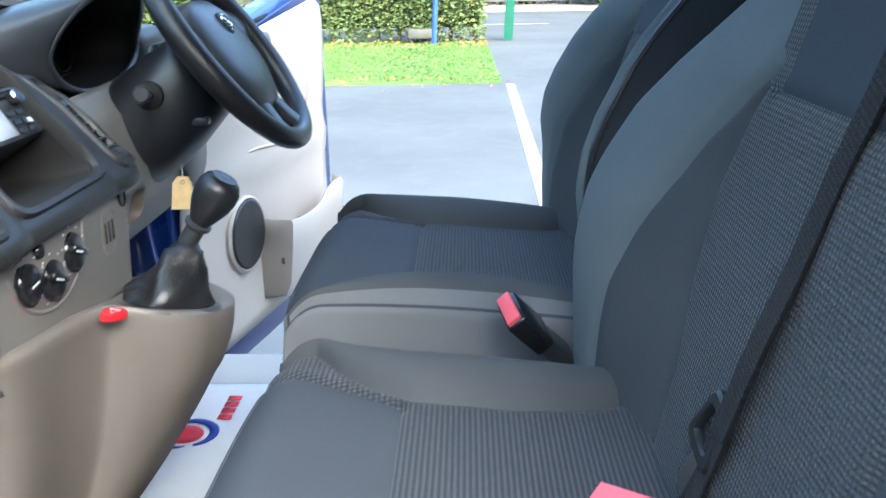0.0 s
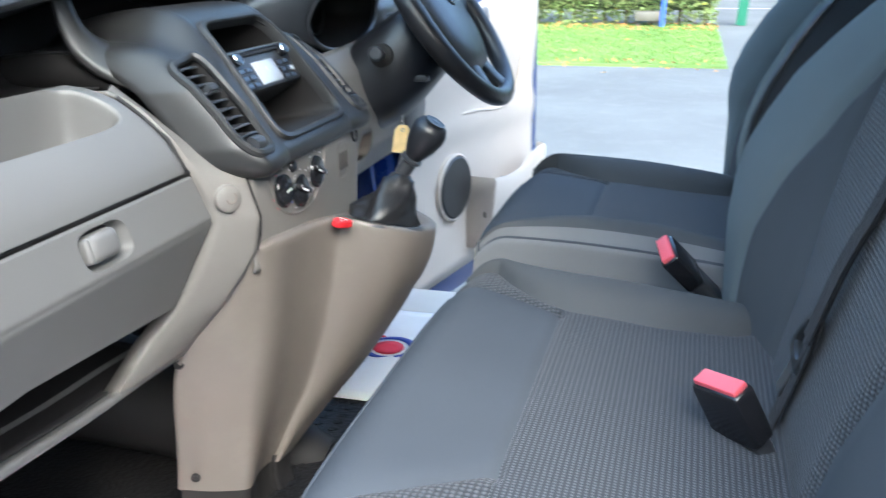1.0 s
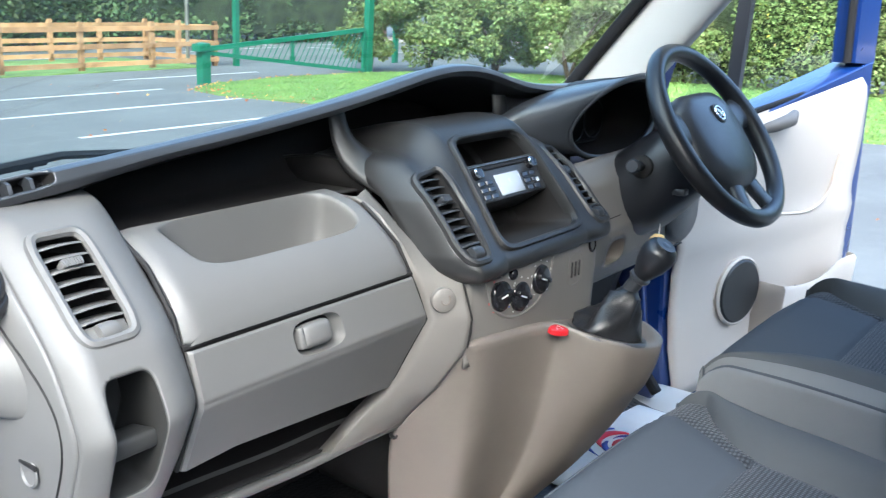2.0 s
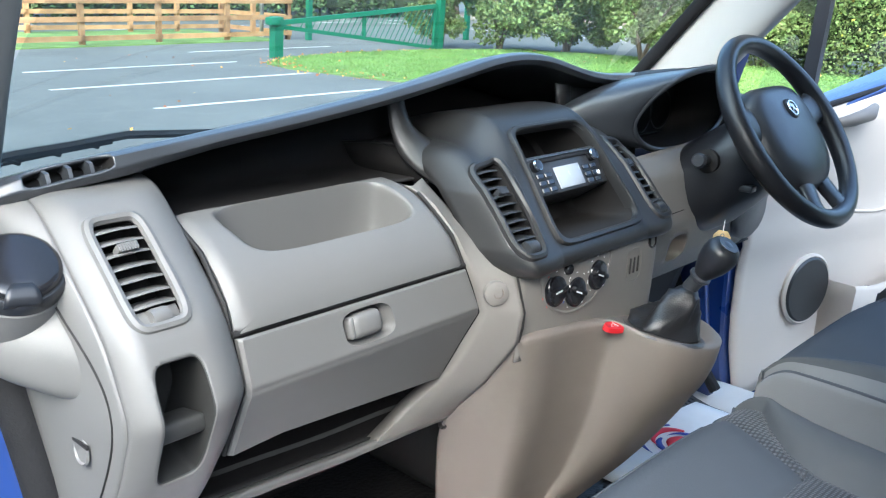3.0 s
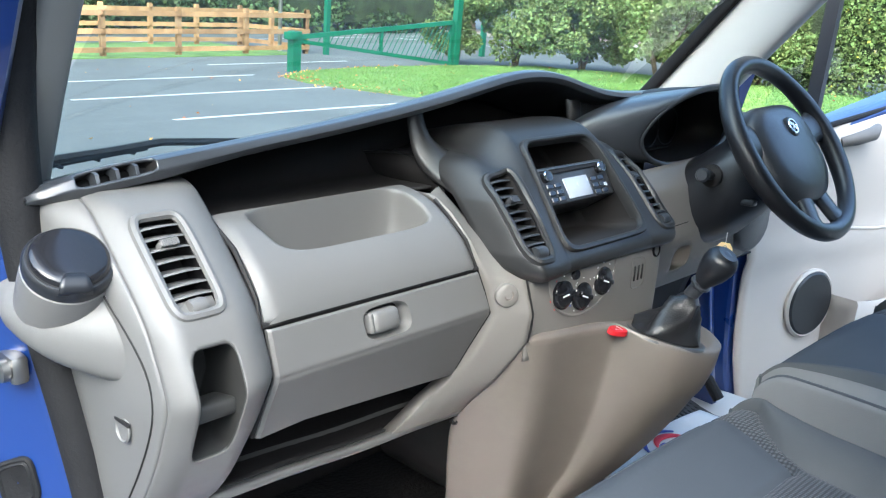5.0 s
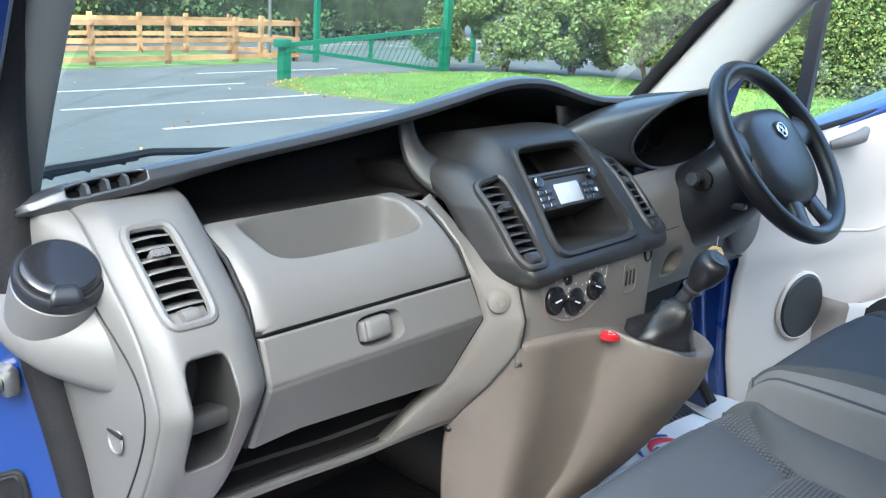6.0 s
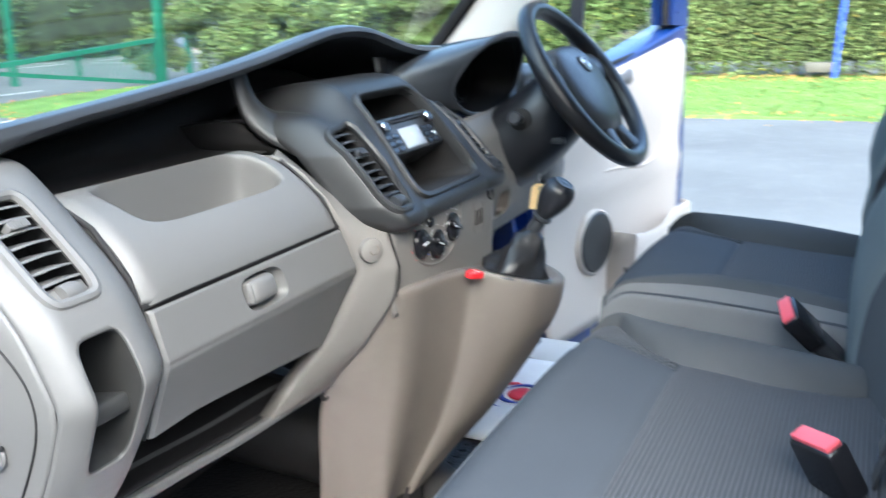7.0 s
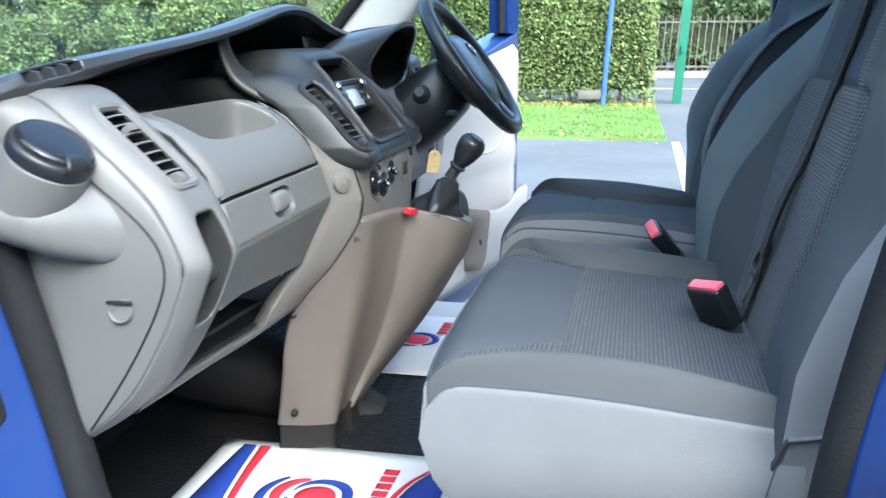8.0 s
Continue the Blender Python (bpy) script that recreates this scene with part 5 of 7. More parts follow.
def stack(x, v):
    """x across the shell: its flanks turn forward and spread towards the bottom."""
    p = STK(v)
    s = (x - XC)
    k = s / 0.2
    a = abs(k)
    w_in = np.interp(p[1], [1.14, 1.17, 1.25, 1.31, 1.34], [0.210, 0.208, 0.192, 0.172, 0.165])
    w_out = np.interp(p[1], [1.135, 1.145, 1.16, 1.18, 1.25, 1.31, 1.34], [0.175, 0.190, 0.202, 0.208, 0.206, 0.200, 0.195])
    e = max(0, (a - 0.5) / 0.5)
    e = e * e * (3 - 2 * e)
    bulge = 0.006 * max(0, 1 - ((a - 0.78) / 0.25) ** 2) if a > 0.5 else 0
    turn = 0.075 * max(0, (a - 0.86) / 0.14) ** 2
    low = max(0, min(1, (a - 0.56) / 0.26))  # the shoulders lie lower than the block round the radio
    low = low * low * (3 - 2 * low)
    z = p[1] if p[1] < 1.25 else 1.25 + (p[1] - 1.25) * (1 - 0.42 * low)
    return (XC + k * (w_in + (w_out - w_in) * e), p[0] + turn - bulge + 0.010 * low * max(0, (z - 1.22) / 0.08), z - 0.012 * max(0, a - 0.85) / 0.15 * (1 - v))


bm = bmesh.new()
S0, S1 = stk_v(1.300), stk_v(1.174)
S2, S3 = stk_v(1.314), stk_v(1.178)
SLOTS = [(XC - 0.160, (S0 + S1) / 2, 0.022, (S1 - S0) / 2), (XC + 0.160, (S0 + S1) / 2, 0.022, (S1 - S0) / 2), (XC, (S2 + S3) / 2, 0.099, (S3 - S2) / 2)]
perforated(bm, stack, np.linspace(XC - 0.2, XC + 0.2, 161), np.linspace(0, 1, 121), SLOTS, 7)
rimL, rimR = (exact_rim(stack, h, 72, 5) for h in SLOTS[:2])
rimC = exact_rim(stack, SLOTS[2], 120, 9)
part("radio_surround", bm, STACK, dash, "dark anthracite surround of radio and centre vents", thick=0.003, smooth=70)
# its flank stands on the shelf
bm = bmesh.new()
edge = [Vector(stack(XC - 0.2, v)) for v in np.linspace(0, 1, 121)]
edge = [p for p in edge if p.z > 1.262]
loft(bm, [[p + Vector((0.003, 0, 0.001)) for p in edge], [Vector((p.x + 0.005, p.y, 1.243)) for p in edge]])
part("stack_flank", bm, DEEP, dash, "black flank between centre stack and shelf", thick=0.003)
bm = bmesh.new()
bc_ = sum(rimC, Vector()) / len(rimC)
BEZ = ((1.10, 0.004), (1.095, -0.004), (1.075, -0.0075), (1.03, -0.0080), (1.005, -0.0065), (0.985, -0.001), (0.98, 0.010))
loft(bm, [[bc_ + (p - bc_) * k + Vector((0, d * 0.8, -d * 0.6)) for p in rimC] for k, d in BEZ], True)
part("stack_bezel", bm, STACK, dash, "raised bezel round the radio slot")
bm = bmesh.new()
recess(bm, rimC, (0, 0.11, -0.02), 0.97)
part("radio_slot", bm, DEEP, dash, "black storage slot round the radio")
for rm, sx in ((rimL, -1), (rimR, 1)):
    a = sum(rm, Vector()) / len(rm)
    tp = Vector(stack(XC + sx * 0.16, stk_v(1.300)))
    bt = Vector(stack(XC + sx * 0.16, stk_v(1.174)))
    vent(rm, (0, 0.03, -0.02), [-0.84, -0.66, -0.48, -0.3, -0.12, 0.06, 0.24, 0.42, 0.6], (bt - tp) / 2, (1, 0.05 * sx, 0), 0.019, dash, STACK, BLACK, 0.0062)
# side fins that sweep up to the pad
for sx in (-1, 1):
    bm = bmesh.new()
    A = line_at([(0.215, 0.668, 1.362), (0.214, 0.664, 1.325), (0.213, 0.65, 1.29), (0.208, 0.615, 1.262), (0.19, 0.56, 1.24)], 2)
    B = line_at([(0.187, 0.672, 1.362), (0.184, 0.664, 1.332), (0.172, 0.655, 1.309), (0.15, 0.63, 1.292), (0.12, 0.56, 1.27)], 2)
    rows = []
    for t in np.linspace(0, 1, 16):
        a, b = A(t), B(t)
        row = []
        for q in np.linspace(0, 1, 8):
            p = a + (b - a) * q
            p[1] -= 0.010 * math.sin(q * math.pi)
            p[2] += 0.005 * math.sin(q * math.pi)
            row.append(Vector((XC + sx * p[0], p[1], p[2])))
        rows.append(row)
    loft(bm, rows)
    part("stack_fin", bm, STACK, dash, "dark fin sweeping towards the top pad", thick=0.01, smooth=60)

# radio: one box with face, knobs, screen and keys
RAX = Matrix.Rotation(radians(-33), 3, "X")
rc = Vector((XC, 0.512, 1.252))
radio = thing("car_radio", rc, "black single-slot car radio with a pale display", "radio")
RN = RAX @ Vector((0, -1, 0))
RU = RAX @ Vector((0, 0, 1))


def on_radio(x, z, out=0.0):
    return rc + Vector((x, 0, 0)) + RU * z + RN * out


bm = bmesh.new()
box(bm, on_radio(0, 0, -0.028), (0.184, 0.07, 0.062), 0.004, 2, RAX)
part("body", bm, BLACK, radio)
bm = bmesh.new()
box(bm, on_radio(0, 0.021, 0.0075), (0.14, 0.004, 0.006), 0.001, 1, RAX)
part("disc_slot", bm, DEEP, radio)
bm = bmesh.new()
box(bm, on_radio(0, 0.026, 0.008), (0.182, 0.003, 0.0015), 0.0005, 1, RAX)
part("trim_line", bm, STEEL, radio)
bm = bmesh.new()
box(bm, on_radio(0.002, -0.009, 0.0075), (0.062, 0.003, 0.034), 0.002, 2, RAX)
part("display", bm, LCD, radio, "pale blue-white display")
for sx in (-1, 1):
    bm = bmesh.new()
    lathe(bm, [(0.0085, 0), (0.0085, 0.010), (0.0075, 0.0125), (0.003, 0.013), (0, 0.013)], on_radio(sx * 0.070, 0.014, 0.006), RN, 24)
    kn = part("knob", bm, GLOSS, radio, "ribbed rotary knob with a silver ring")
    bm = bmesh.new()
    lathe(bm, [(0.0088, 0.009), (0.0092, 0.0105), (0.008, 0.0128), (0.0074, 0.0125)], on_radio(sx * 0.070, 0.014, 0.006), RN, 24)
    part("ring", bm, CHROME, kn)
for i in range(3):
    for j in range(2):
        for sx in (-1, 1):
            bm = bmesh.new()
            box(bm, on_radio(sx * (0.047 + j * 0.019), -0.001 - i * 0.011, 0.008), (0.015, 0.003, 0.0075), 0.001, 1, RAX)
            kk = part("key", bm, GLOSS, radio)
            bm = bmesh.new()
            box(bm, on_radio(sx * (0.047 + j * 0.019), -0.001 - i * 0.011 - 0.0045, 0.0093), (0.012, 0.0008, 0.0012), 0, 1, RAX)
            part("key_line", bm, STACK, kk)
bm = bmesh.new()
box(bm, on_radio(0.072, -0.014, 0.0092), (0.009, 0.001, 0.007), 0.001, 1, RAX)
part("usb_port", bm, MARK, radio)

bm = bmesh.new()
sheet(bm, lambda u, v: (1.108 + 0.14 * u, 0.670 - 0.025 * u - 0.01 * math.sin(v * 3.1), 1.235 + v * (lip_z(1.108 + 0.14 * u) - 0.014 - 1.235)), np.linspace(0, 1, 10), np.linspace(0, 1, 10))
part("hood_side_panel", bm, PADM, dash, "black panel between the open shelf and the instrument hood", thick=0.006, smooth=60)

# instrument binnacle ------------------------------------------------------------------------
CX = 1.345


def hood(k, t):
    """k round the hood from its left foot over the top to its right foot; t from the eye side forward."""
    a = math.pi * (1.25 - 1.5 * k)
    sa, ca = math.sin(a), math.cos(a)
    flare = 0.13 if ca < 0 else 0.05
    x = CX + math.copysign(abs(ca) ** 0.9, ca) * (0.165 + flare * t ** 0.8)
    z = 1.295 + sa * (0.093 if sa > 0 else 0.062)
    y = 0.548 - 0.050 * max(0, sa) ** 1.3 + 0.10 * t
    return (x, y, z - (0.016 * max(0, sa) ** 0.5 + 0.004) * t)


bm = bmesh.new()
ks = np.linspace(0, 1, 41)
rows = [[Vector(hood(k, t)) for k in ks] for t in (1.0, 0.7, 0.4, 0.15, 0.03, 0.0)]
loft(bm, rows)
clus = part("instrument_hood", bm, PADM, dash, "arched black instrument hood", smooth=60, thick=0.004)


def mouth(a, s=1.0, d=0.0):
    """Ring of the hood's opening, shrunk by s and set d deeper."""
    sa, ca = math.sin(a), math.cos(a)
    x = math.copysign(abs(ca) ** 0.9, ca) * 0.163
    z = sa * (0.091 if sa > 0 else 0.060)
    return Vector((CX + x * s, 0.550 - 0.050 * max(0, sa) ** 1.3 * (1 if s == 1 else 0.4) + d, 1.295 + z * s))


ANG = [k * math.tau / 56 for k in range(56)]
bm = bmesh.new()
rim_bead(bm, [mouth(a) for a in ANG], 0.0062)
part("hood_lip", bm, PADM, clus, "rounded lip of the instrument hood", smooth=70)
bm = bmesh.new()
loft(bm, [[mouth(a, s_, d) for a in ANG] for s_, d in ((0.985, 0.003), (0.95, 0.02), (0.90, 0.06), (0.84, 0.095), (0.4, 0.105))], True, False)
bm.faces.new([bm.verts.new(mouth(a, 0.4, 0.105)) for a in ANG])
part("hood_lining", bm, DEEP, clus, "matt black inside of the hood", smooth=60)
for x, r0 in ((-0.075, 0.038), (0.0, 0.042), (0.075, 0.038)):
    bm = bmesh.new()
    tube(bm, [(CX + x + math.cos(a) * r0, 0.636, 1.292 + math.sin(a) * r0) for a in (k * math.tau / 28 for k in range(28))], 0.0013, 6, closed=True)
    part("gauge_ring", bm, STACK, clus)

# right half of the dash: upper black filler, grey face, knee panel, end vent
def right_face(u, v):
    x = 1.095 + u * 0.57
    z = 1.236 - v * 0.226
    y = np.interp(z, [0.94, 1.0, 1.06, 1.12, 1.2, 1.25], [0.60, 0.53, 0.49, 0.478, 0.505, 0.555])
    y += 0.02 * max(0, (u - 0.8) / 0.2) ** 2 + 0.012 * max(0, 0.12 - u) / 0.12
    return (x, y, z + 0.02 * u * (1 - v))


bm = bmesh.new()
rim, = perforated(bm, right_face, np.linspace(0, 1, 61), np.linspace(0, 1, 31), [(0.285, 0.72, 0.055, 0.11)], 3.0)
rf = part("driver_side_panel", bm, GREY_M, dash, "grey panel round the steering column", thick=0.003, smooth=60)
bm = bmesh.new()
tube(bm, [Vector(right_face(u, 0.425)) + Vector((0, -0.0005, 0)) for u in np.linspace(0.02, 0.3, 6)], 0.0015, 5)
part("panel_gap", bm, DEEP, rf)
bm = bmesh.new()
recess(bm, rim, (-0.02, 0.045, -0.004), 0.75)
part("coin_tray", bm, GREY_D, rf, "small open recess in the panel", smooth=60)
# added black sheet from the panel's underside down, standing in for the footwell's shade
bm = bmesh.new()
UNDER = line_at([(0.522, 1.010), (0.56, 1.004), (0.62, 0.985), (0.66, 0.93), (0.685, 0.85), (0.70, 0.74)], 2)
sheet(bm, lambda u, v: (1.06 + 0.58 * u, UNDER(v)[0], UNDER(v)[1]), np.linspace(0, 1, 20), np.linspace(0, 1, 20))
part("footwell_shade", bm, DEEP, dash, "black sheet standing in for the shade under the dashboard", thick=0.003, smooth=60)
bm = bmesh.new()
rows = [[Vector((1.535 + 0.075 * math.cos(a) * k, 0.475 + 0.10 * t, 1.10 + 0.06 * math.sin(a) * k)) for a in (j * math.tau / 20 for j in range(20))] for t, k in ((0.0, 0.85), (0.06, 1.0), (1.0, 1.0))]
loft(bm, rows, True, True)
part("knee_bolster", bm, BLACK, rf, "black lower switch pod", smooth=60)
bm = bmesh.new()
rim = [Vector((1.60 + math.cos(a) * 0.045, 0.545 + 0.01 * math.sin(a), 1.265 + math.sin(a) * 0.03)) for a in (k * math.tau / 28 for k in range(28))]
vent(rim, (0, 0.03, -0.01), [-0.7, -0.35, 0.0, 0.35, 0.7], (0, 0.002, -0.03), (1, 0, 0), 0.036, dash, BLACK, BLACK, 0.006, wheel=False)
bm = bmesh.new()
box(bm, (1.60, 0.60, 1.262), (0.14, 0.11, 0.10), 0.025, 3)
part("end_vent_pod", bm, BLACK, rf)

# steering column, wheel ----------------------------------------------------------------------
hub = Vector((1.381, 0.362, 1.291))
WN = Vector((0, -math.cos(radians(36)), math.sin(radians(36))))
WU = Vector((0, math.sin(radians(36)), math.cos(radians(36))))
WX = Vector((1, 0, 0))
col = thing("steering_column", (1.362, 0.5, 1.1), "black plastic steering column cowl with stalks", "steering column")
bm = bmesh.new()
rows = []
for t, rx, rz, dz in ((0.035, 0.052, 0.05, 0), (0.045, 0.066, 0.06, 0), (0.06, 0.076, 0.070, -0.002), (0.12, 0.092, 0.078, -0.01), (0.17, 0.100, 0.082, -0.014), (0.22, 0.098, 0.08, -0.012), (0.30, 0.09, 0.07, 0)):
    c = hub - WN * t + Vector((0, 0, dz - 0.005))
    rows.append([c + WX * math.copysign(abs(math.cos(a)) ** 0.85, math.cos(a)) * rx + WU * math.copysign(abs(math.sin(a)) ** 0.85, math.sin(a)) * rz for a in (k * math.tau / 28 for k in range(28))])
loft(bm, rows, True, True)
part("cowl", bm, GLOSS_D, col, "black two-piece cowl", smooth=60)
bm = bmesh.new()
s0 = hub - WN * 0.115 + WX * -0.09 + WU * 0.01
lathe(bm, [(0.021, -0.006), (0.021, 0.002), (0.016, 0.004)], s0 + WX * -0.002, -WX, 20)
part("stalk_boot", bm, DEEP, col)
bm = bmesh.new()
tube(bm, [s0, s0 + Vector((-0.03, -0.004, 0.006)), s0 + Vector((-0.05, -0.008, 0.008)), s0 + Vector((-0.056, -0.009, 0.009))], [0.008, 0.010, 0.0135, 0.010], 14)
part("stalk", bm, BLACK, col, "stubby black control stalk")
bm = bmesh.new()
s1 = hub - WN * 0.115 + WX * 0.09
tube(bm, [s1, s1 + Vector((0.10, -0.02, 0.0)), s1 + Vector((0.15, -0.03, 0.0))], [0.008, 0.01, 0.013], 14)
part("stalk", bm, BLACK, col, "long black control stalk")
bm = bmesh.new()
box(bm, hub - WN * 0.09 - WU * 0.06 + WX * -0.06, (0.02, 0.03, 0.012), 0.003)
part("seam_catch", bm, BLACK, col)
wheel = thing("steering_wheel", hub, "worn black leather three-spoke steering wheel", "steering wheel")
R_W = 0.170
bm = bmesh.new()
tube(bm, [hub + WX * math.cos(a) * R_W + WU * math.sin(a) * R_W for a in (k * math.tau / 64 for k in range(64))], [0.0165 + 0.0025 * max(0, math.cos(2 * a)) for a in (k * math.tau / 64 for k in range(64))], 14, closed=True)
part("rim", bm, LEATHER, wheel, "thick black leather rim", smooth=60)
bm = bmesh.new()
rows = []
for s, d in ((0.2, -0.045), (0.75, -0.045), (0.98, -0.03), (1.0, -0.012), (0.93, 0.004), (0.7, 0.014), (0.35, 0.019), (0.05, 0.02)):
    row = []
    for k in range(40):
        a = k * math.tau / 40
        ca, sa = math.cos(a), math.sin(a)
        rx = 0.116 if sa > 0 else 0.116 - 0.036 * sa * sa
        rz = 0.084 if sa > 0 else 0.116
        row.append(hub + WX * math.copysign(abs(ca) ** 0.62, ca) * rx * s + WU * (math.copysign(abs(sa) ** 0.68, sa) * rz * s + 0.004) + WN * d)
    rows.append(row)
loft(bm, rows, True, True)
part("airbag_cover", bm, BLACK, wheel, "smooth black airbag cover", smooth=60)
for a0, w0 in ((radians(12), 0.034), (radians(168), 0.034), (radians(252), 0.024), (radians(288), 0.024)):
    bm = bmesh.new()
    d = WX * math.cos(a0) + WU * math.sin(a0)
    s = WN.cross(d)
    rows = []
    for t, w, o in ((0.055, w0 * 1.3, -0.012), (0.10, w0, -0.008), (0.14, w0 * 0.85, -0.006), (0.178, w0 * 1.25, 0.0)):
        rows.append([hub + d * t + s * math.cos(a) * w + WN * (o + math.sin(a) * 0.011) for a in (k * math.tau / 14 for k in range(14))])
    loft(bm, rows, True, True)
    part("spoke", bm, BLACK, wheel, smooth=60)
bm = bmesh.new()
bc = hub + WU * 0.03 + WN * 0.0185
lathe(bm, [(0.0195, -0.004), (0.0195, 0.002), (0.017, 0.0035), (0.0165, 0.002), (0.0, 0.002)], bc, WN, 32)
bd = part("badge", bm, STACK, wheel, "round badge with a plain silver emblem")
bm = bmesh.new()
tube(bm, [bc + WN * 0.004 + (WX * math.cos(a) + WU * math.sin(a)) * 0.0135 for a in (k * math.tau / 24 for k in range(24))], 0.0018, 6, closed=True)
tube(bm, [bc + WN * 0.004 + WX * x + WU * y for x, y in ((-0.007, 0.008), (0.0, 0.001), (0.006, -0.006))], 0.0025, 6)
tube(bm, [bc + WN * 0.004 + WX * x + WU * y for x, y in ((0.007, 0.006), (0.001, -0.001), (-0.005, -0.008))], 0.0018, 6)
part("emblem", bm, CHROME, bd)
bm = bmesh.new()
tube(bm, [hub + WX * x + WU * (-0.035 - 0.02 * (x / 0.07) ** 2 + 0.012) + WN * (0.0165 - 1.2 * x * x) for x in np.linspace(-0.075, 0.075, 15)], 0.0012, 5)
part("cover_seam", bm, DEEP, wheel)
# ignition key with a paper tag
key = thing("key_tag", (1.341, 0.441, 1.04), "manila paper tag hanging on a string from the key", "key tag")
k0, k1 = Vector((1.352, 0.447, 1.158)), Vector((1.341, 0.441, 1.096))
bm = bmesh.new()
tube(bm, [k0, k0.lerp(k1, 0.5) + Vector((0.004, 0, 0)), k1], 0.001, 6)
part("string", bm, MARK, key)
bm = bmesh.new()
tm = Matrix.Rotation(-1.0, 3, "Z") @ Matrix.Rotation(0.15, 3, "Y")
shape = [(-0.015, -0.052), (0.015, -0.052), (0.0155, -0.010), (0.008, 0.0), (-0.008, 0.0), (-0.0155, -0.010)]
loft(bm, [[k1 + tm @ Vector((a, d, b + 0.004)) for a, b in shape] for d in (-0.0006, 0.0006)], True, True)
part("tag", bm, CARD, key)
bm = bmesh.new()
tube(bm, [k1 + tm @ Vector((math.cos(a) * 0.003, 0, math.sin(a) * 0.003 - 0.005)) for a in (k * math.tau / 12 for k in range(12))], 0.0011, 6, closed=True)
part("eyelet", bm, STEEL, key)
bm = bmesh.new()
box(bm, k0 + Vector((0, 0.01, 0.01)), (0.008, 0.03, 0.024), 0.003)
part("key", bm, STEEL, key)

# gear console ----------------------------------------------------------------------------------
cons = thing("gear_console", (0.93, 0.55, FLOOR), "grey moulded console with the gear lever on top", "console")
# outlines from the front end of the near side, along the near side to its corner, across the rear face to the crease, round the lever pod
def console_line(z, edge, corner, crease, tip, right, dz=(0, 0, 0, 0, 0)):
    E, C, K, P, R = (Vector((*q, z + d)) for q, d in zip((edge, corner, crease, tip, right), dz))
    back = E + Vector((0.05, 0.014, 0))
    fat = max(0.0, min(1.0, (z - 0.70) / 0.25))  # the pod is fullest under its rim
    return [back, E + Vector((0.004, 0.006, 0)), E, E.lerp(C, 0.12), E.lerp(C, 0.5) + Vector((-0.004, 0, 0)), E.lerp(C, 0.86), C + (K - C) * 0.04, C.lerp(K, 0.22), C.lerp(K, 0.6) + Vector((0.004, 0.014, 0)),
            K + Vector((0.008, 0.014, 0)), K.lerp(P, 0.06) + Vector((0.004, 0.006, 0)), K.lerp(P, 0.22) + Vector((-0.010, -0.016, 0)) * fat, K.lerp(P, 0.5) + Vector((-0.018, -0.034, 0)) * fat, K.lerp(P, 0.86) + Vector((-0.004, -0.014, 0)) * fat, P + Vector((0.012, -0.004, 0)), P.lerp(R, 0.35) + Vector((0.02, -0.012, 0)),
            R, R + Vector((0.0, 0.14, 0.0))]


LEVELS = [console_line(1.045, (0.748, 0.470), (0.765, 0.440), (0.925, 0.394), (1.072, 0.308), (1.150, 0.37), (0.002, 0.003, -0.008, -0.058, -0.046)),
          console_line(1.00, (0.741, 0.487), (0.776, 0.447), (0.920, 0.402), (1.066, 0.308), (1.145, 0.39), (0, 0, -0.004, -0.040, -0.03)),
          console_line(0.93, (0.733, 0.531), (0.786, 0.461), (0.918, 0.414), (1.060, 0.322), (1.13, 0.42), (0, 0, 0, -0.01, 0)),
          console_line(0.905, (0.732, 0.551), (0.789, 0.467), (0.919, 0.420), (1.058, 0.334), (1.12, 0.43)),
          console_line(0.87, (0.740, 0.575), (0.792, 0.476), (0.920, 0.428), (1.054, 0.352), (1.11, 0.44)),
          console_line(0.80, (0.757, 0.594), (0.799, 0.494), (0.921, 0.450), (1.040, 0.396), (1.08, 0.47)),
          console_line(0.755, (0.764, 0.600), (0.803, 0.504), (0.918, 0.466), (1.022, 0.428), (1.05, 0.50)),
          console_line(0.74, (0.769, 0.604), (0.806, 0.508), (0.915, 0.474), (1.010, 0.440), (1.04, 0.51)),
          console_line(0.69, (0.780, 0.615), (0.810, 0.517), (0.905, 0.496), (0.965, 0.480), (1.00, 0.54)),
          console_line(0.645, (0.789, 0.625), (0.813, 0.525), (0.89, 0.514), (0.925, 0.512), (0.95, 0.56))]
lines = [smooth_line(q, 2) for q in LEVELS]
bm = bmesh.new()
spans = [line_at([l[i] for l in lines], 1) for i in range(len(lines[0]))]
rows = [[Vector(s(t)) for s in spans] for t in np.linspace(0.0, 1, 40)]
edge = []
ct = Vector((0.96, 0.52, 1.03))
for k, dz in ((0.88, 0.008), (0.93, 0.0085), (0.965, 0.0065), (0.988, 0.003)):
    edge.append([Vector((ct.x + (p.x - ct.x) * k, ct.y + (p.y - ct.y) * k, p.z + dz)) for p in rows[0]])
hem = [Vector((ct.x + (p.x - ct.x) * 0.96, ct.y + 0.06 + (p.y - ct.y - 0.06) * 0.94, p.z + 0.002)) for p in rows[-1]]
loft(bm, edge + rows + [hem])
bm.faces.new([bm.verts.new(p) for p in edge[0]])
part("housing", bm, GREY_D, cons, "warm grey tapering console housing", smooth=50)
# black skirt, set back so it reads as the shadow gap below the housing
bm = bmesh.new()
cb = Vector((0.88, 0.60, 0.645))
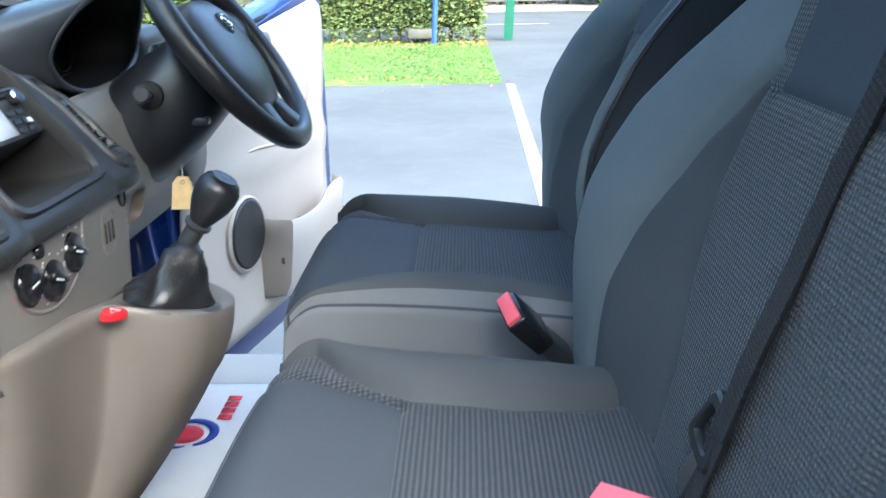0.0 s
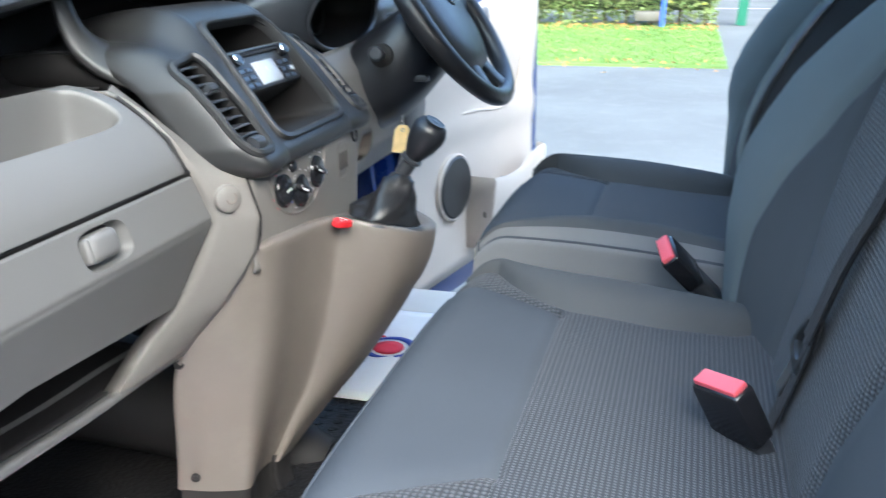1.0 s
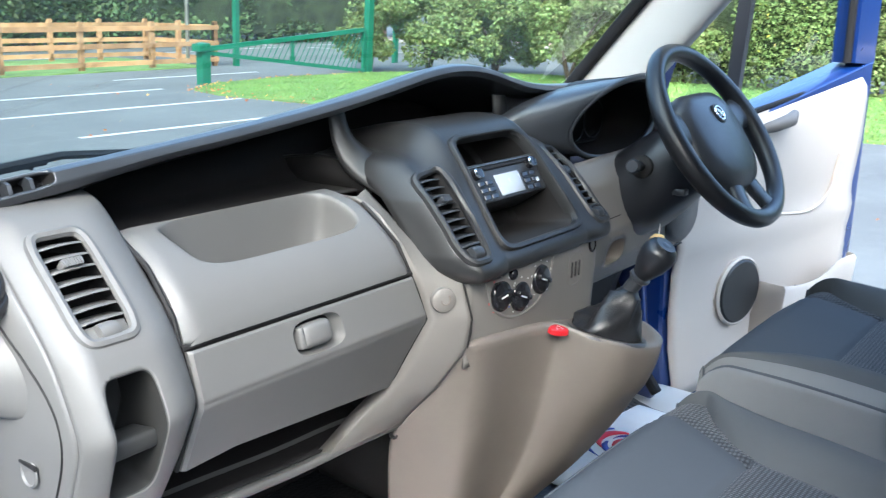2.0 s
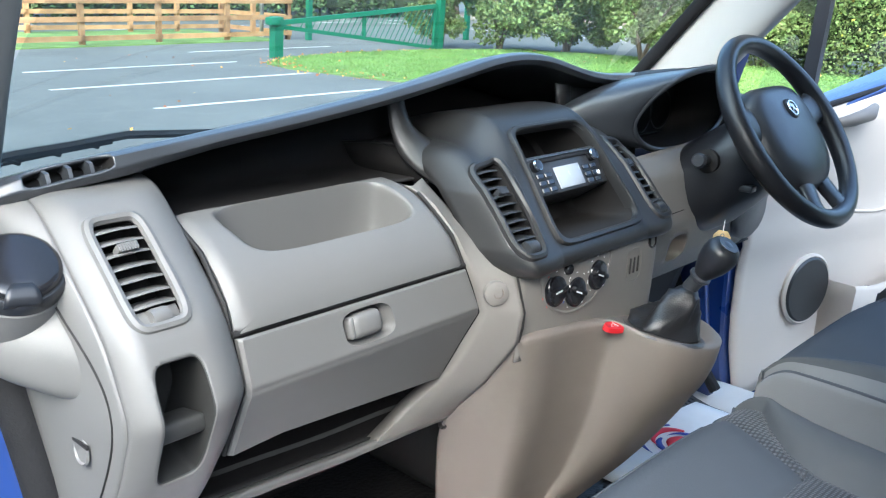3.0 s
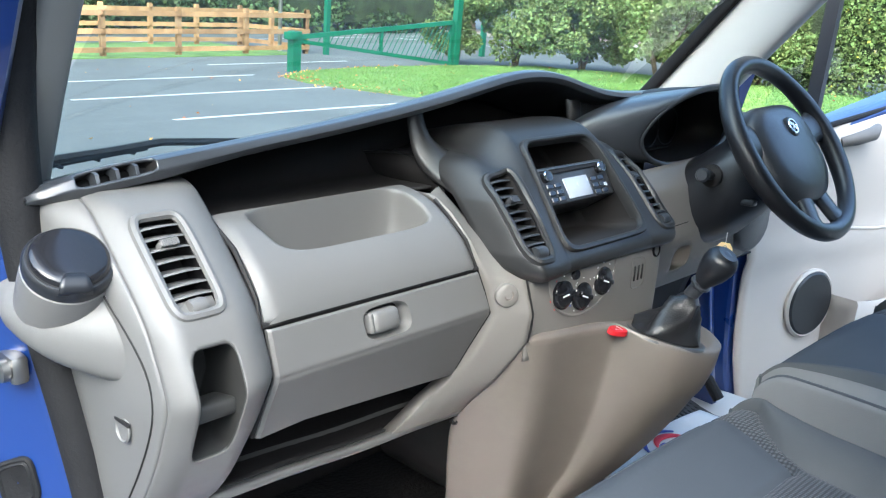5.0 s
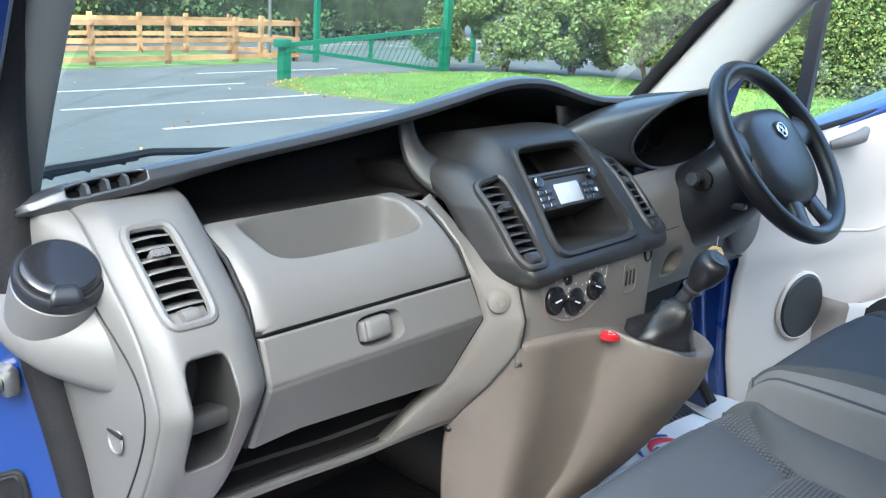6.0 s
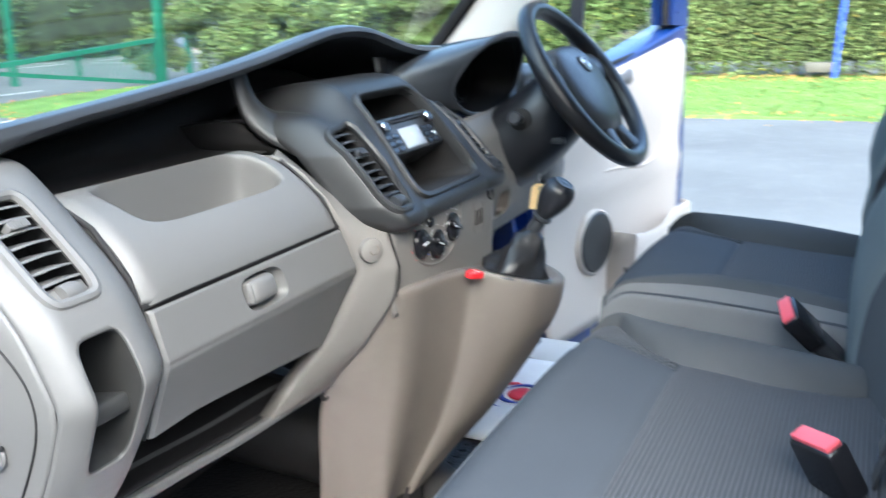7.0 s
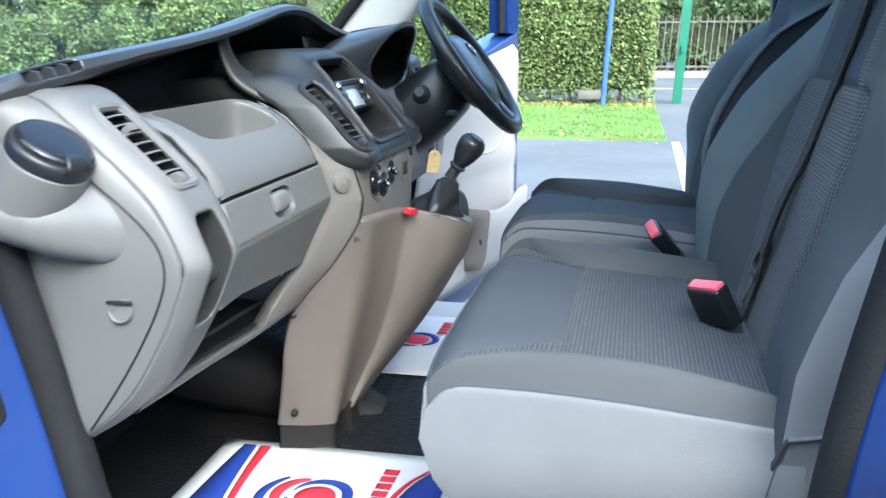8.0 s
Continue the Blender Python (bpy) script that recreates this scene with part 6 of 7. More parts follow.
loft(bm, [[cb + (p - cb) * k + Vector((0.0, 0, dz)) for p in rows[-1]] for k, dz in ((0.95, 0.012), (0.95, -0.03), (0.98, -0.046), (1.02, -0.053))])
part("shadow_skirt", bm, DEEP, cons, "black skirt set back under the console as its shadow gap", smooth=60)
for p in ((0.7395, 0.567, 0.882), (0.783, 0.590, 0.676)):
    bm = bmesh.new()
    lathe(bm, [(0.007, 0.0), (0.007, 0.002), (0.005, 0.003), (0.0035, 0.001), (0, 0.001)], p, (-0.92, -0.38, 0), 18)
    part("screw", bm, DEEP, cons, "dark recessed screw")
bm = bmesh.new()
hz = Vector((0.914, 0.395, 1.0435))
hx, hy = Vector((0.86, -0.48, -0.10)).normalized(), Vector((0.40, 0.85, 0.28)).normalized()
hn = hx.cross(hy)
TRI = smooth_line([(0.0, 0.012), (-0.012, 0.0095), (-0.019, 0.0), (-0.014, -0.009), (0.002, -0.012), (0.018, -0.0105), (0.021, -0.003), (0.013, 0.0085), (0.0, 0.012)], 2)
loft(bm, [[hz + hx * a * k * 0.8 + hy * b * k * 0.8 + hn * h for a, b in TRI[:-1]] for k, h in ((1.05, -0.006), (1.0, 0.0005), (0.93, 0.002), (0.5, 0.0024))], True, True)
hs = part("hazard_switch", bm, RED, cons, "red rounded-triangle hazard switch", smooth=50)
bm = bmesh.new()
tube(bm, [hz + hx * a + hy * b + hn * 0.003 for a, b in ((-0.005, -0.004), (0.007, -0.004), (0.001, 0.005))], 0.0007, 6, closed=True)
part("symbol", bm, MARK, hs, "small white outline triangle")
lever = thing("gear_lever", (1.035, 0.37, 1.015), "black gear lever with a wrinkled leather boot", "gear lever")
gc = Vector((1.013, 0.365, 1.019))
GX, GY = Vector((0.87, -0.44, -0.27)).normalized(), Vector((0.46, 0.9, 0.06)).normalized()
bm = bmesh.new()
rows = []
for s, h in ((1.08, -0.01), (1.08, 0.004), (1.0, 0.008), (0.9, 0.006)):
    rows.append([gc + GX * math.cos(a) * 0.070 * s + GY * math.sin(a) * 0.046 * s + Vector((0, 0, h - 0.008)) for a in (k * math.tau / 40 for k in range(40))])
loft(bm, rows, True, True)
part("boot_ring", bm, BLACK, lever, "black oval ring round the boot", smooth=60)
kb0, kb1 = Vector((1.040, 0.345, 1.085)), Vector((1.040, 0.298, 1.155))
bm = bmesh.new()
rows = []
for i, (t, rx, ry) in enumerate(((0.0, 0.062, 0.044), (0.12, 0.056, 0.042), (0.3, 0.044, 0.036), (0.5, 0.035, 0.03), (0.68, 0.028, 0.026), (0.82, 0.024, 0.023), (0.92, 0.018, 0.018), (1.0, 0.014, 0.014))):
    c = (gc + Vector((0, 0, 0.001))).lerp(kb0, t)
    rows.append([c + GX * math.cos(a) * rx * (1 + 0.16 * math.sin(5 * a + i * 1.3) * (t > 0.05) * (t < 0.9)) + GY * math.sin(a) * ry * (1 + 0.14 * math.sin(4 * a - i * 1.1) * (t > 0.05) * (t < 0.9)) + Vector((0, 0, 0.006 * math.sin(3 * a + i) * (0.05 < t < 0.9))) for a in (k * math.tau / 40 for k in range(40))])
loft(bm, rows, True, True)
part("boot", bm, LEATHER, lever, "creased black leather boot", smooth=70)
bm = bmesh.new()
tube(bm, [kb0, kb0.lerp(kb1, 0.3)], 0.012, 14)
lathe(bm, [(0.014, 0), (0.017, 0.003), (0.017, 0.007), (0.013, 0.009)], kb0.lerp(kb1, 0.28), kb1 - kb0, 20)
part("collar", bm, BLACK, lever)
bm = bmesh.new()
lathe(bm, [(0.012, 0), (0.017, 0.010), (0.0235, 0.026), (0.0268, 0.042), (0.0262, 0.054), (0.0215, 0.063), (0.012, 0.067), (0, 0.068)], kb0.lerp(kb1, 0.36), kb1 - kb0 + Vector((0, 0, 0.0)), 32)
kn = part("knob", bm, GLOSS_D, lever, "satin black gear knob", smooth=60)
bm = bmesh.new()
lathe(bm, [(0.0165, 0.0668), (0.016, 0.0676), (0.0150, 0.0674)], kb0.lerp(kb1, 0.36), kb1 - kb0, 28)
part("knob_ring", bm, STACK, kn)

# seats -------------------------------------------------------------------------------------------
def zones(bm_by, P, owner):
    """Sorts the cells of a point grid into one bmesh a zone."""
    seen = {}
    for j in range(len(P) - 1):
        for i in range(len(P[0]) - 1):
            k = owner(i, j)
            bm = bm_by.setdefault(k, bmesh.new())
            vm = seen.setdefault(k, {})
            q = []
            for a, b in ((i, j), (i + 1, j), (i + 1, j + 1), (i, j + 1)):
                if (a, b) not in vm:
                    vm[a, b] = bm.verts.new(P[b][a])
                q.append(vm[a, b])
            bm.faces.new(q)


def across(nodes, counts):
    """Values from node to node, each span cut into equal steps."""
    out = []
    for a, b, n in zip(nodes, nodes[1:], counts):
        out += [a + (b - a) * i / n for i in range(n)]
    return out + [nodes[-1]]


def seat(name, cx, hw, front_y, label, wing=(lambda z: np.interp(z, [0.9, 1.0, 1.05, 1.11, 1.17, 1.3, 1.7], [-0.002, 0.012, 0.008, 0.0, -0.024, -0.055, -0.07]), lambda z: np.interp(z, [0.9, 1.0, 1.05, 1.1, 1.15, 1.2, 1.25, 1.3, 1.35, 1.385, 1.5], [0.04, 0.065, 0.078, 0.085, 0.087, 0.077, 0.064, 0.041, 0.012, -0.008, -0.03])), reach=(-0.02, 0.04)):
    """Cushion and backrest; wing gives how far each bolster stands out, by height: ribbed insert, plain front panel, leaf-shaped bolsters, pale skirts."""
    t = thing(name, (cx, 0, FLOOR), label, "seat")
    k = hw / 0.335
    # cushion
    vs_ = np.unique(np.round(np.concatenate((np.linspace(0, 0.60, 20), np.linspace(0.60, 0.65, 6), np.linspace(0.65, 1, 26))), 4))
    cnt = (10, 8, 5, 12, 12, 5, 8, 10)
    P = []
    for v in vs_:
        sB = np.interp(v, [0, 0.15, 0.35, 0.6, 0.7, 0.8, 0.88, 1.0], [0.80, 0.66, 0.60, 0.62, 0.69, 0.82, 0.95, 0.985])
        sM = np.interp(v, [0, 0.15, 0.35, 0.6, 0.7, 0.8, 0.88, 1.0], [0.95, 0.89, 0.85, 0.85, 0.87, 0.915, 0.96, 0.985]) if hw > 0.3 else sB
        sA = np.interp(v, [0, 0.62, 0.8, 1.0], [0.46, 0.56, 0.70, 0.84])
        mid_ = (sA + sB) / 2
        row = []
        for s in across([-1, -sM, -(sA + sM) / 2, -sA, 0, sA, mid_, sB, 1], cnt):
            a = abs(s)
            sE = sM if s < 0 else sB
            y = -0.21 + (front_y + 0.21) * v - 0.018 * a ** 4 * v ** 3
            z = 0.940 + 0.022 * math.sin(min(1, v * 1.1) * math.pi * 0.62) + 0.010 * v
            b = (a - sE) / (1 - sE)
            if b > 0:
                if hw < 0.3:
                    z += 0.022 * b
                z += 0.026 * math.sin(min(1, b * 1.05) * math.pi) ** 0.8 * (0.6 + 0.4 * math.sin(math.pi * v)) - 0.018 * b ** 3
            z -= 0.005 * math.exp(-((a - sE) / 0.022) ** 2)
            if a < sA + 0.03:
                z -= 0.004 * math.exp(-((v - 0.62) / 0.012) ** 2)
            if v > 0.6:
                z -= 0.004 * math.exp(-((a - sA) / 0.02) ** 2)
            z -= 0.030 * max(0, (v - 0.88) / 0.12) ** 2.2
            row.append(Vector((cx + s * hw, y, z)))
        P.append(row)
    edges = np.cumsum((0,) + cnt)

    def owner(i, j):
        band = int(np.searchsorted(edges, i, "right")) - 1
        v = (vs_[j] + vs_[j + 1]) / 2
        if hw < 0.3 and i < 2:
            return "upper_skirt", 0
        if band == 0 or band == 7:
            return "bolster", band
        if v > 0.62 and band in (3, 4):
            return "front_panel", 0
        if v > 0.62 and band in (1, 2, 5, 6):
            return "corner_inset", band // 4
        return "cushion_insert", 0

    made = {}
    zones(made, P, owner)
    info = {"upper_skirt": (SKIRT, "pale cloth wrapped over the cushion edge"), "bolster": (CLOTH_B, "padded cushion bolster"), "front_panel": (CLOTH, "plain grey front panel of the cushion"), "cushion_insert": (RIB, "ribbed dark grey cushion insert"), "corner_inset": (DOTS, "black dotted cloth beside the front panel")}
    for (nm, _), bm in made.items():
        part(nm, bm, info[nm][0], t, info[nm][1], smooth=70)
    ring = [r_[0] for r_ in P] + P[-1][1:] + [r_[-1] for r_ in P[-2::-1]]
    bm = bmesh.new()
    rows = []
    for dz, out, fr in ((0.0, 0.0, 0.0), (-0.006, 0.004, 0.003), (-0.012, 0.004, 0.003), (-0.05, 0.018, 0.006), (-0.10, 0.018, -0.012), (-0.15, 0.006, -0.045), (-0.19, -0.016, -0.085), (-0.205, -0.04, -0.10)):
        row = []
        for p in ring:
            f = max(0, (p.y - 0.05) / (front_y - 0.05))
            flat = min(1, -dz / 0.05)
            row.append(Vector((p.x + out * (p.x - cx) / hw * (0.45 if f > 0.97 else 1), p.y + fr * f, p.z * (1 - flat) + 0.935 * flat + dz)))
        rows.append(row)
    loft(bm, rows)
    part("skirt", bm, SKIRT, t, "pale grey cloth skirt of the cushion", thick=0.004, smooth=60)
    bm = bmesh.new()
    tube(bm, [p + Vector((0, 0, -0.001)) for p in ring], 0.003, 6)
    part("cushion_piping", bm, CLOTH, t)
    bm = bmesh.new()
    box(bm, (cx, -0.05, (FLOOR + 0.745) / 2), (hw * 1.6, 0.34, 0.76 - FLOOR), 0.02)
    part("pedestal", bm, DEEP, t, "black seat base")
    # backrest
    zs_ = np.unique(np.round(np.concatenate((np.linspace(0.80, 1.28, 44), np.linspace(1.28, 1.33, 8), np.linspace(1.33, 1.72, 30))), 4))
    cnt = (14, 10, 4, 12, 12, 4, 10, 14)
    Q = []
    for z in zs_:
        v = (z - 0.9) / 0.8
        W = k * np.interp(z, [0.88, 0.95, 1.02, 1.1, 1.18, 1.25, 1.32, 1.38, 1.46, 1.6, 1.68, 1.72], [0.37, 0.385, 0.395, 0.40, 0.392, 0.372, 0.335, 0.30, 0.265, 0.235, 0.20, 0.13])
        sI = k * np.interp(z, [0.88, 1.03, 1.1, 1.19, 1.27, 1.316, 1.40, 1.72], [0.155, 0.17, 0.20, 0.217, 0.195, 0.163, 0.162, 0.10])
        sS = k * np.interp(z, [0.88, 1.0, 1.06, 1.12, 1.18, 1.23, 1.28, 1.316, 1.40, 1.72], [0.325, 0.325, 0.318, 0.302, 0.278, 0.25, 0.208, 0.165, 0.164, 0.103])
        sN = k * np.interp(z, [0.88, 1.0, 1.1, 1.2, 1.32, 1.45, 1.72], [0.358, 0.360, 0.357, 0.342, 0.30, 0.235, 0.12]) if reach[0] > -0.03 else sS
        sH = sI * 0.78
        row = []
        fade = 1 - 0.8 * max(0, min(1, (z - 1.18) / 0.22))
        W0, W1 = W + reach[0] * fade * k, W + reach[1] * fade * k
        for x in across([-W0, -sN, -sI, -sH, 0, sH, sI, sS, W1], cnt):
            a = abs(x)
            y = -0.172 - 0.175 * v - 0.05 * v * v
            q = max(0, (a - sI) / ((W1 if x > 0 else W0) - sI))
            bulge = wing[1 if x > 0 else 0](z) * math.sin(min(1, q) * math.pi / 2) ** 1.25
            edge_ = 0.012 * max(0, (q - 0.9) / 0.1) ** 2 if x > 0 or reach[0] < -0.03 else 0.11 * max(0, (a - sN) / max(0.004, W0 - sN)) ** 1.6
            y += bulge - edge_
            y -= 0.007 * math.exp(-((a - (sS if x > 0 else sN)) / 0.007) ** 2) * (z < 1.33)
            y -= 0.007 * math.exp(-((a - sI) / 0.009) ** 2) * (z < 1.30)
            if a < sH + 0.01:
                y -= 0.004 * math.exp(-((z - 1.292) / 0.006) ** 2)
            if z > 1.66:
                y -= 0.10 * ((z - 1.66) / 0.06) ** 2
            row.append(Vector((cx + x, y, z)))
        Q.append(row)
    edges2 = np.cumsum((0,) + cnt)

    def owner2(i, j):
        band = int(np.searchsorted(edges2, i, "right")) - 1
        z = (zs_[j] + zs_[j + 1]) / 2
        if band in (0, 7):
            return "side_panel", band
        if band in (1, 6):
            return "back_bolster", band
        if band in (3, 4) and z > 1.292:
            return "head_panel", 0
        return "back_insert", 0

    made = {}
    zones(made, Q, owner2)
    info = {"side_panel": (SIDE_M, "paler grey side panel of the backrest"), "back_bolster": (CLOTH_B, "curved grey backrest bolster"), "head_panel": (CLOTH, "plain grey upper panel"),
            "back_insert": (RIB_B, "ribbed dark backrest insert")}
    for (nm, side_), bm in made.items():
        pale = nm == "side_panel" and side_ == 0 and reach[0] > -0.03
        part(nm, bm, SKIRT if pale else info[nm][0], t, "pale grey outer side panel of the backrest" if pale else info[nm][1], smooth=70)
    ring = [r_[0] for r_ in Q] + Q[-1][1:] + [r_[-1] for r_ in Q[-2::-1]]
    c = Vector((cx, 0, 0))
    rows = [ring] + [[Vector((p.x + (c.x - p.x) * q, p.y - d, p.z - 0.02 * q)) for p in ring] for d, q in ((0.04, 0.0), (0.09, 0.04), (0.11, 0.15))]
    bm = bmesh.new()
    loft(bm, rows)
    bm.faces.new([bm.verts.new(p) for p in rows[-1]])
    part("back_shell", bm, SKIRT if reach[0] > -0.03 else CLOTH, t, "dark grey rear of the backrest", smooth=60)
    bm = bmesh.new()
    tube(bm, [p + Vector((0, -0.002, 0)) for p in ring], 0.0045, 6)
    part("piping", bm, BLACK, t, "black piping round the backrest")
    return t


seat("passenger_seat", 0.648, 0.335, 0.243, "wide grey cloth passenger seat with ribbed insert")
DRV = lambda z: np.interp(z, [0.9, 1.0, 1.08, 1.13, 1.18, 1.225, 1.28, 1.32, 1.36, 1.395, 1.42, 1.5], [0.03, 0.055, 0.074, 0.092, 0.098, 0.093, 0.078, 0.060, 0.035, -0.015, -0.055, -0.08])
seat("driver_seat", 1.375, 0.262, 0.262, "grey cloth driver's seat with ribbed insert", (DRV, DRV), (-0.04, 0.0))


def buckle(at, lean, label, wide=(1, 0, 0)):
    t = thing("seat_belt_buckle", at, label, "seat belt buckle", "seat belt buckles")
    at = Vector(at)
    d = Vector(lean).normalized()
    s = Vector(wide)
    s = (s - d * d.dot(s)).normalized()
    m = Matrix((s, d.cross(s), d)).transposed()
    bm = bmesh.new()
    box(bm, at + d * 0.072, (0.060, 0.028, 0.066), 0.006, 3, m)
    part("housing", bm, GLOSS, t, "black plastic buckle housing")
    bm = bmesh.new()
    box(bm, at + d * 0.012, (0.052, 0.024, 0.066), 0.008, 3, m)
    part("stem", bm, BLACK, t, "black ribbed stem cover")
    bm = bmesh.new()
    box(bm, at + d * 0.106, (0.053, 0.019, 0.008), 0.002, 2, m)
    part("release_button", bm, PINK, t, "red release button")
    return t


buckle((0.615, -0.160, 0.918), (-0.2, 0.42, 0.90), "black belt buckle with a red button on the passenger seat", (0.9, 1, 0))
buckle((1.065, -0.115, 0.925), (-0.35, 0.62, 0.70), "black belt buckle with a red button beside the driver's seat")

belt = thing("seat_belt", (0.56, -0.2, 0.9), "black seat belt webbing across the backrest with a metal tongue", "seat belt")


def ribbon(pts, w, nrm, mat, name, label=""):
    bm = bmesh.new()
    pts = smooth_line(pts, 2)
    rows = []
    for i, p in enumerate(pts):
        d = Vector(pts[min(i + 1, len(pts) - 1)]) - Vector(pts[max(i - 1, 0)])
        s = d.cross(Vector(nrm)).normalized() * w / 2
        n_ = Vector(nrm).normalized() * 0.001
        rows.append([Vector(p) - s + n_, Vector(p) + s + n_, Vector(p) + s - n_, Vector(p) - s - n_])
    loft(bm, rows, True, True)
    return part(name, bm, mat, belt, label)


STRAP = [(0.65, -0.15, 0.91), (0.642, -0.176, 1.0), (0.622, -0.184, 1.055), (0.607, -0.203, 1.14), (0.618, -0.228, 1.19), (0.616, -0.250, 1.265), (0.602, -0.263, 1.316), (0.575, -0.292, 1.45), (0.545, -0.326, 1.6), (0.535, -0.35, 1.70)]
STRAP = [(x + 0.006, y - 0.012, z) for x, y, z in STRAP]
ribbon(STRAP, 0.030, (-0.05, 0.95, 0.28), BELT, "webbing")
ribbon([(x - 0.008, y + 0.005, z) for x, y, z in STRAP[2:]], 0.023, (-0.12, 0.95, 0.28), BELT, "webbing")
bm = bmesh.new()
BN = Vector((-0.05, 0.95, 0.28)).normalized()
BU = Vector((-0.030, -0.022, 0.14))
BU = (BU - BN * BU.dot(BN)).normalized()
BS = BU.cross(BN)
tc_ = Vector((0.657, -0.196, 1.036))
OUTL = [(-0.014, 0.034), (0.012, 0.034), (0.018, 0.028), (0.030, -0.014), (0.028, -0.022), (0.020, -0.026), (-0.020, -0.026), (-0.028, -0.022), (-0.030, -0.014), (-0.020, 0.028)]
rows = []
for a, b in OUTL + OUTL[:1]:
    ring = []
    for k, d in ((1.0, 0.002), (0.90, 0.005), (0.62, 0.005), (0.55, 0.002), (0.55, -0.002), (1.0, -0.002)):
        ring.append(tc_ + BS * a * k + BU * ((b - 0.004) * k + 0.004) + BN * d)
    rows.append(ring)
loft(bm, rows, True)
part("tongue", bm, STACK, belt, "grey plastic-coated belt tongue")
bm = bmesh.new()
box(bm, tc_ - BU * 0.044, (0.022, 0.0025, 0.045), 0.002, 1, Matrix((BS, BN, BU)).transposed())
part("blade", bm, STEEL, belt, "steel tongue blade")

# floor mats -----------------------------------------------------------------------------------------
def mat_on_floor(name, cx, cy, w, d, turn, label, wedge=True):
    """Paper floor mat with a printed roundel; the print is of plain shapes."""
    z = FLOOR + 0.012
    t = thing(name, (cx, cy, FLOOR), label, "floor mat")
    c, s = math.cos(turn), math.sin(turn)

    def at(a, b, h=0.0):
        wav = 0.004 * math.sin(a * 9 + cx) * math.cos(b * 7)
        return Vector((cx + a * c - b * s, cy + a * s + b * c, z + wav + h))

    bm = bmesh.new()
    sheet(bm, lambda u, v: at(u, v), np.linspace(-w / 2, w / 2, 16), np.linspace(-d / 2, d / 2, 14))
    part("paper", bm, MAT_W, t, "white paper sheet", thick=0.0015)

    def arc(r0, r1, a0, a1, ca, cb, mat, grow=0.0):
        bm = bmesh.new()
        rows = []
        for k in np.linspace(0, 1, 28):
            a = a0 + (a1 - a0) * k
            wd = (r1 - r0) * (math.sin(math.pi * min(1, 0.12 + 0.88 * k)) if grow else 1)
            rows.append([at(ca + math.cos(a) * (r0 + wd * q), cb + math.sin(a) * (r0 + wd * q), 0.003) for q in (0, 0.5, 1)])
        loft(bm, rows)
        part("print", bm, mat, t, thick=0.0006)

    def patch(name_, pts, mat):
        """Printed patch between a left and a right edge, each row (b, a0, a1)."""
        bm = bmesh.new()
        rows_ = smooth_line(pts, 2)
        loft(bm, [[at(a0 + (a1 - a0) * q, b, 0.003) for q in (0, 0.5, 1)] for b, a0, a1 in rows_])
        part(name_, bm, mat, t, thick=0.0006)

    k = w / 0.466
    if wedge:
        patch("print_wedge", [(b * k, a0 * k, a1 * k) for b, a0, a1 in ((0.215, -0.190, -0.165), (0.10, -0.198, -0.155), (0.0, -0.20, -0.14), (-0.1, -0.205, -0.12), (-0.21, -0.21, -0.08))], MAT_B)
    if wedge:
        patch("print_stripe", [(b * k, a0 * k, a1 * k) for b, a0, a1 in ((0.215, -0.157, -0.135), (0.10, -0.147, -0.132), (0.0, -0.133, -0.12), (-0.1, -0.11, -0.095), (-0.21, -0.065, -0.045))], MAT_R)
    ra, rb, rk = (0.013 * k, 0.045 * k, k) if wedge else (0.060, 0.004, 0.92)
    arc(0.0, 0.036 * rk, 0, math.tau, ra, rb, MAT_R)
    for r0, r1, a0, a1, ink in ((0.046, 0.066, -1.0, 2.9, MAT_B), (0.060, 0.082, 2.0, 4.0, MAT_R), (0.088, 0.106, 2.4, 4.4, MAT_B), (0.046, 0.062, 3.3, 5.0, MAT_B)):
        arc(r0 * rk, r1 * rk, a0, a1, ra, rb, ink, 1)
    if wedge:
        patch("print_swoosh", [(b * k, a0 * k, a1 * k) for b, a0, a1 in ((0.172, 0.19, 0.222), (0.12, 0.165, 0.222), (0.05, 0.15, 0.222), (-0.03, 0.145, 0.222), (-0.05, 0.145, 0.222))], MAT_B)
        patch("print_stripe", [(b * k, a0 * k, a1 * k) for b, a0, a1 in ((0.172, 0.180, 0.186), (0.12, 0.152, 0.160), (0.05, 0.136, 0.145), (-0.05, 0.128, 0.140))], MAT_R)
    for i in range(4):
        b = (0.165 - i * 0.027) * k
        patch("print_bar", [(b, 0.105 * k, 0.132 * k), (b - 0.02 * k, 0.105 * k, 0.132 * k)], MAT_R)
    if wedge:
        arc(0.0, 0.013 * k, 0, math.tau, 0.118 * k, 0.04 * k, MAT_R)
        arc(0.015 * k, 0.021 * k, 0, 4.6, 0.118 * k, 0.04 * k, MAT_B)
    for i in range(3 if wedge else 0):
        b = (0.012 - i * 0.027) * k
        patch("print_bar", [(b, 0.105 * k, 0.132 * k), (b - 0.02 * k, 0.105 * k, 0.132 * k)], MAT_B)
    return t


mat_on_floor("paper_floor_mat", 0.575, 0.508, 0.466, 0.47, -math.pi / 2, "white paper floor mat printed with blue and red swirls")
mat_on_floor("paper_floor_mat", 1.425, 0.575, 0.45, 0.44, -math.pi / 2, "white paper floor mat printed with blue and red swirls", False)
rm = thing("rubber_mat", (1.15, 0.45, FLOOR), "black textured rubber floor mat", "floor mat")
bm = bmesh.new()
box(bm, (1.05, 0.36, FLOOR + 0.004), (0.85, 0.5, 0.006), 0.003)
part("sheet", bm, FLOOR_M, rm)
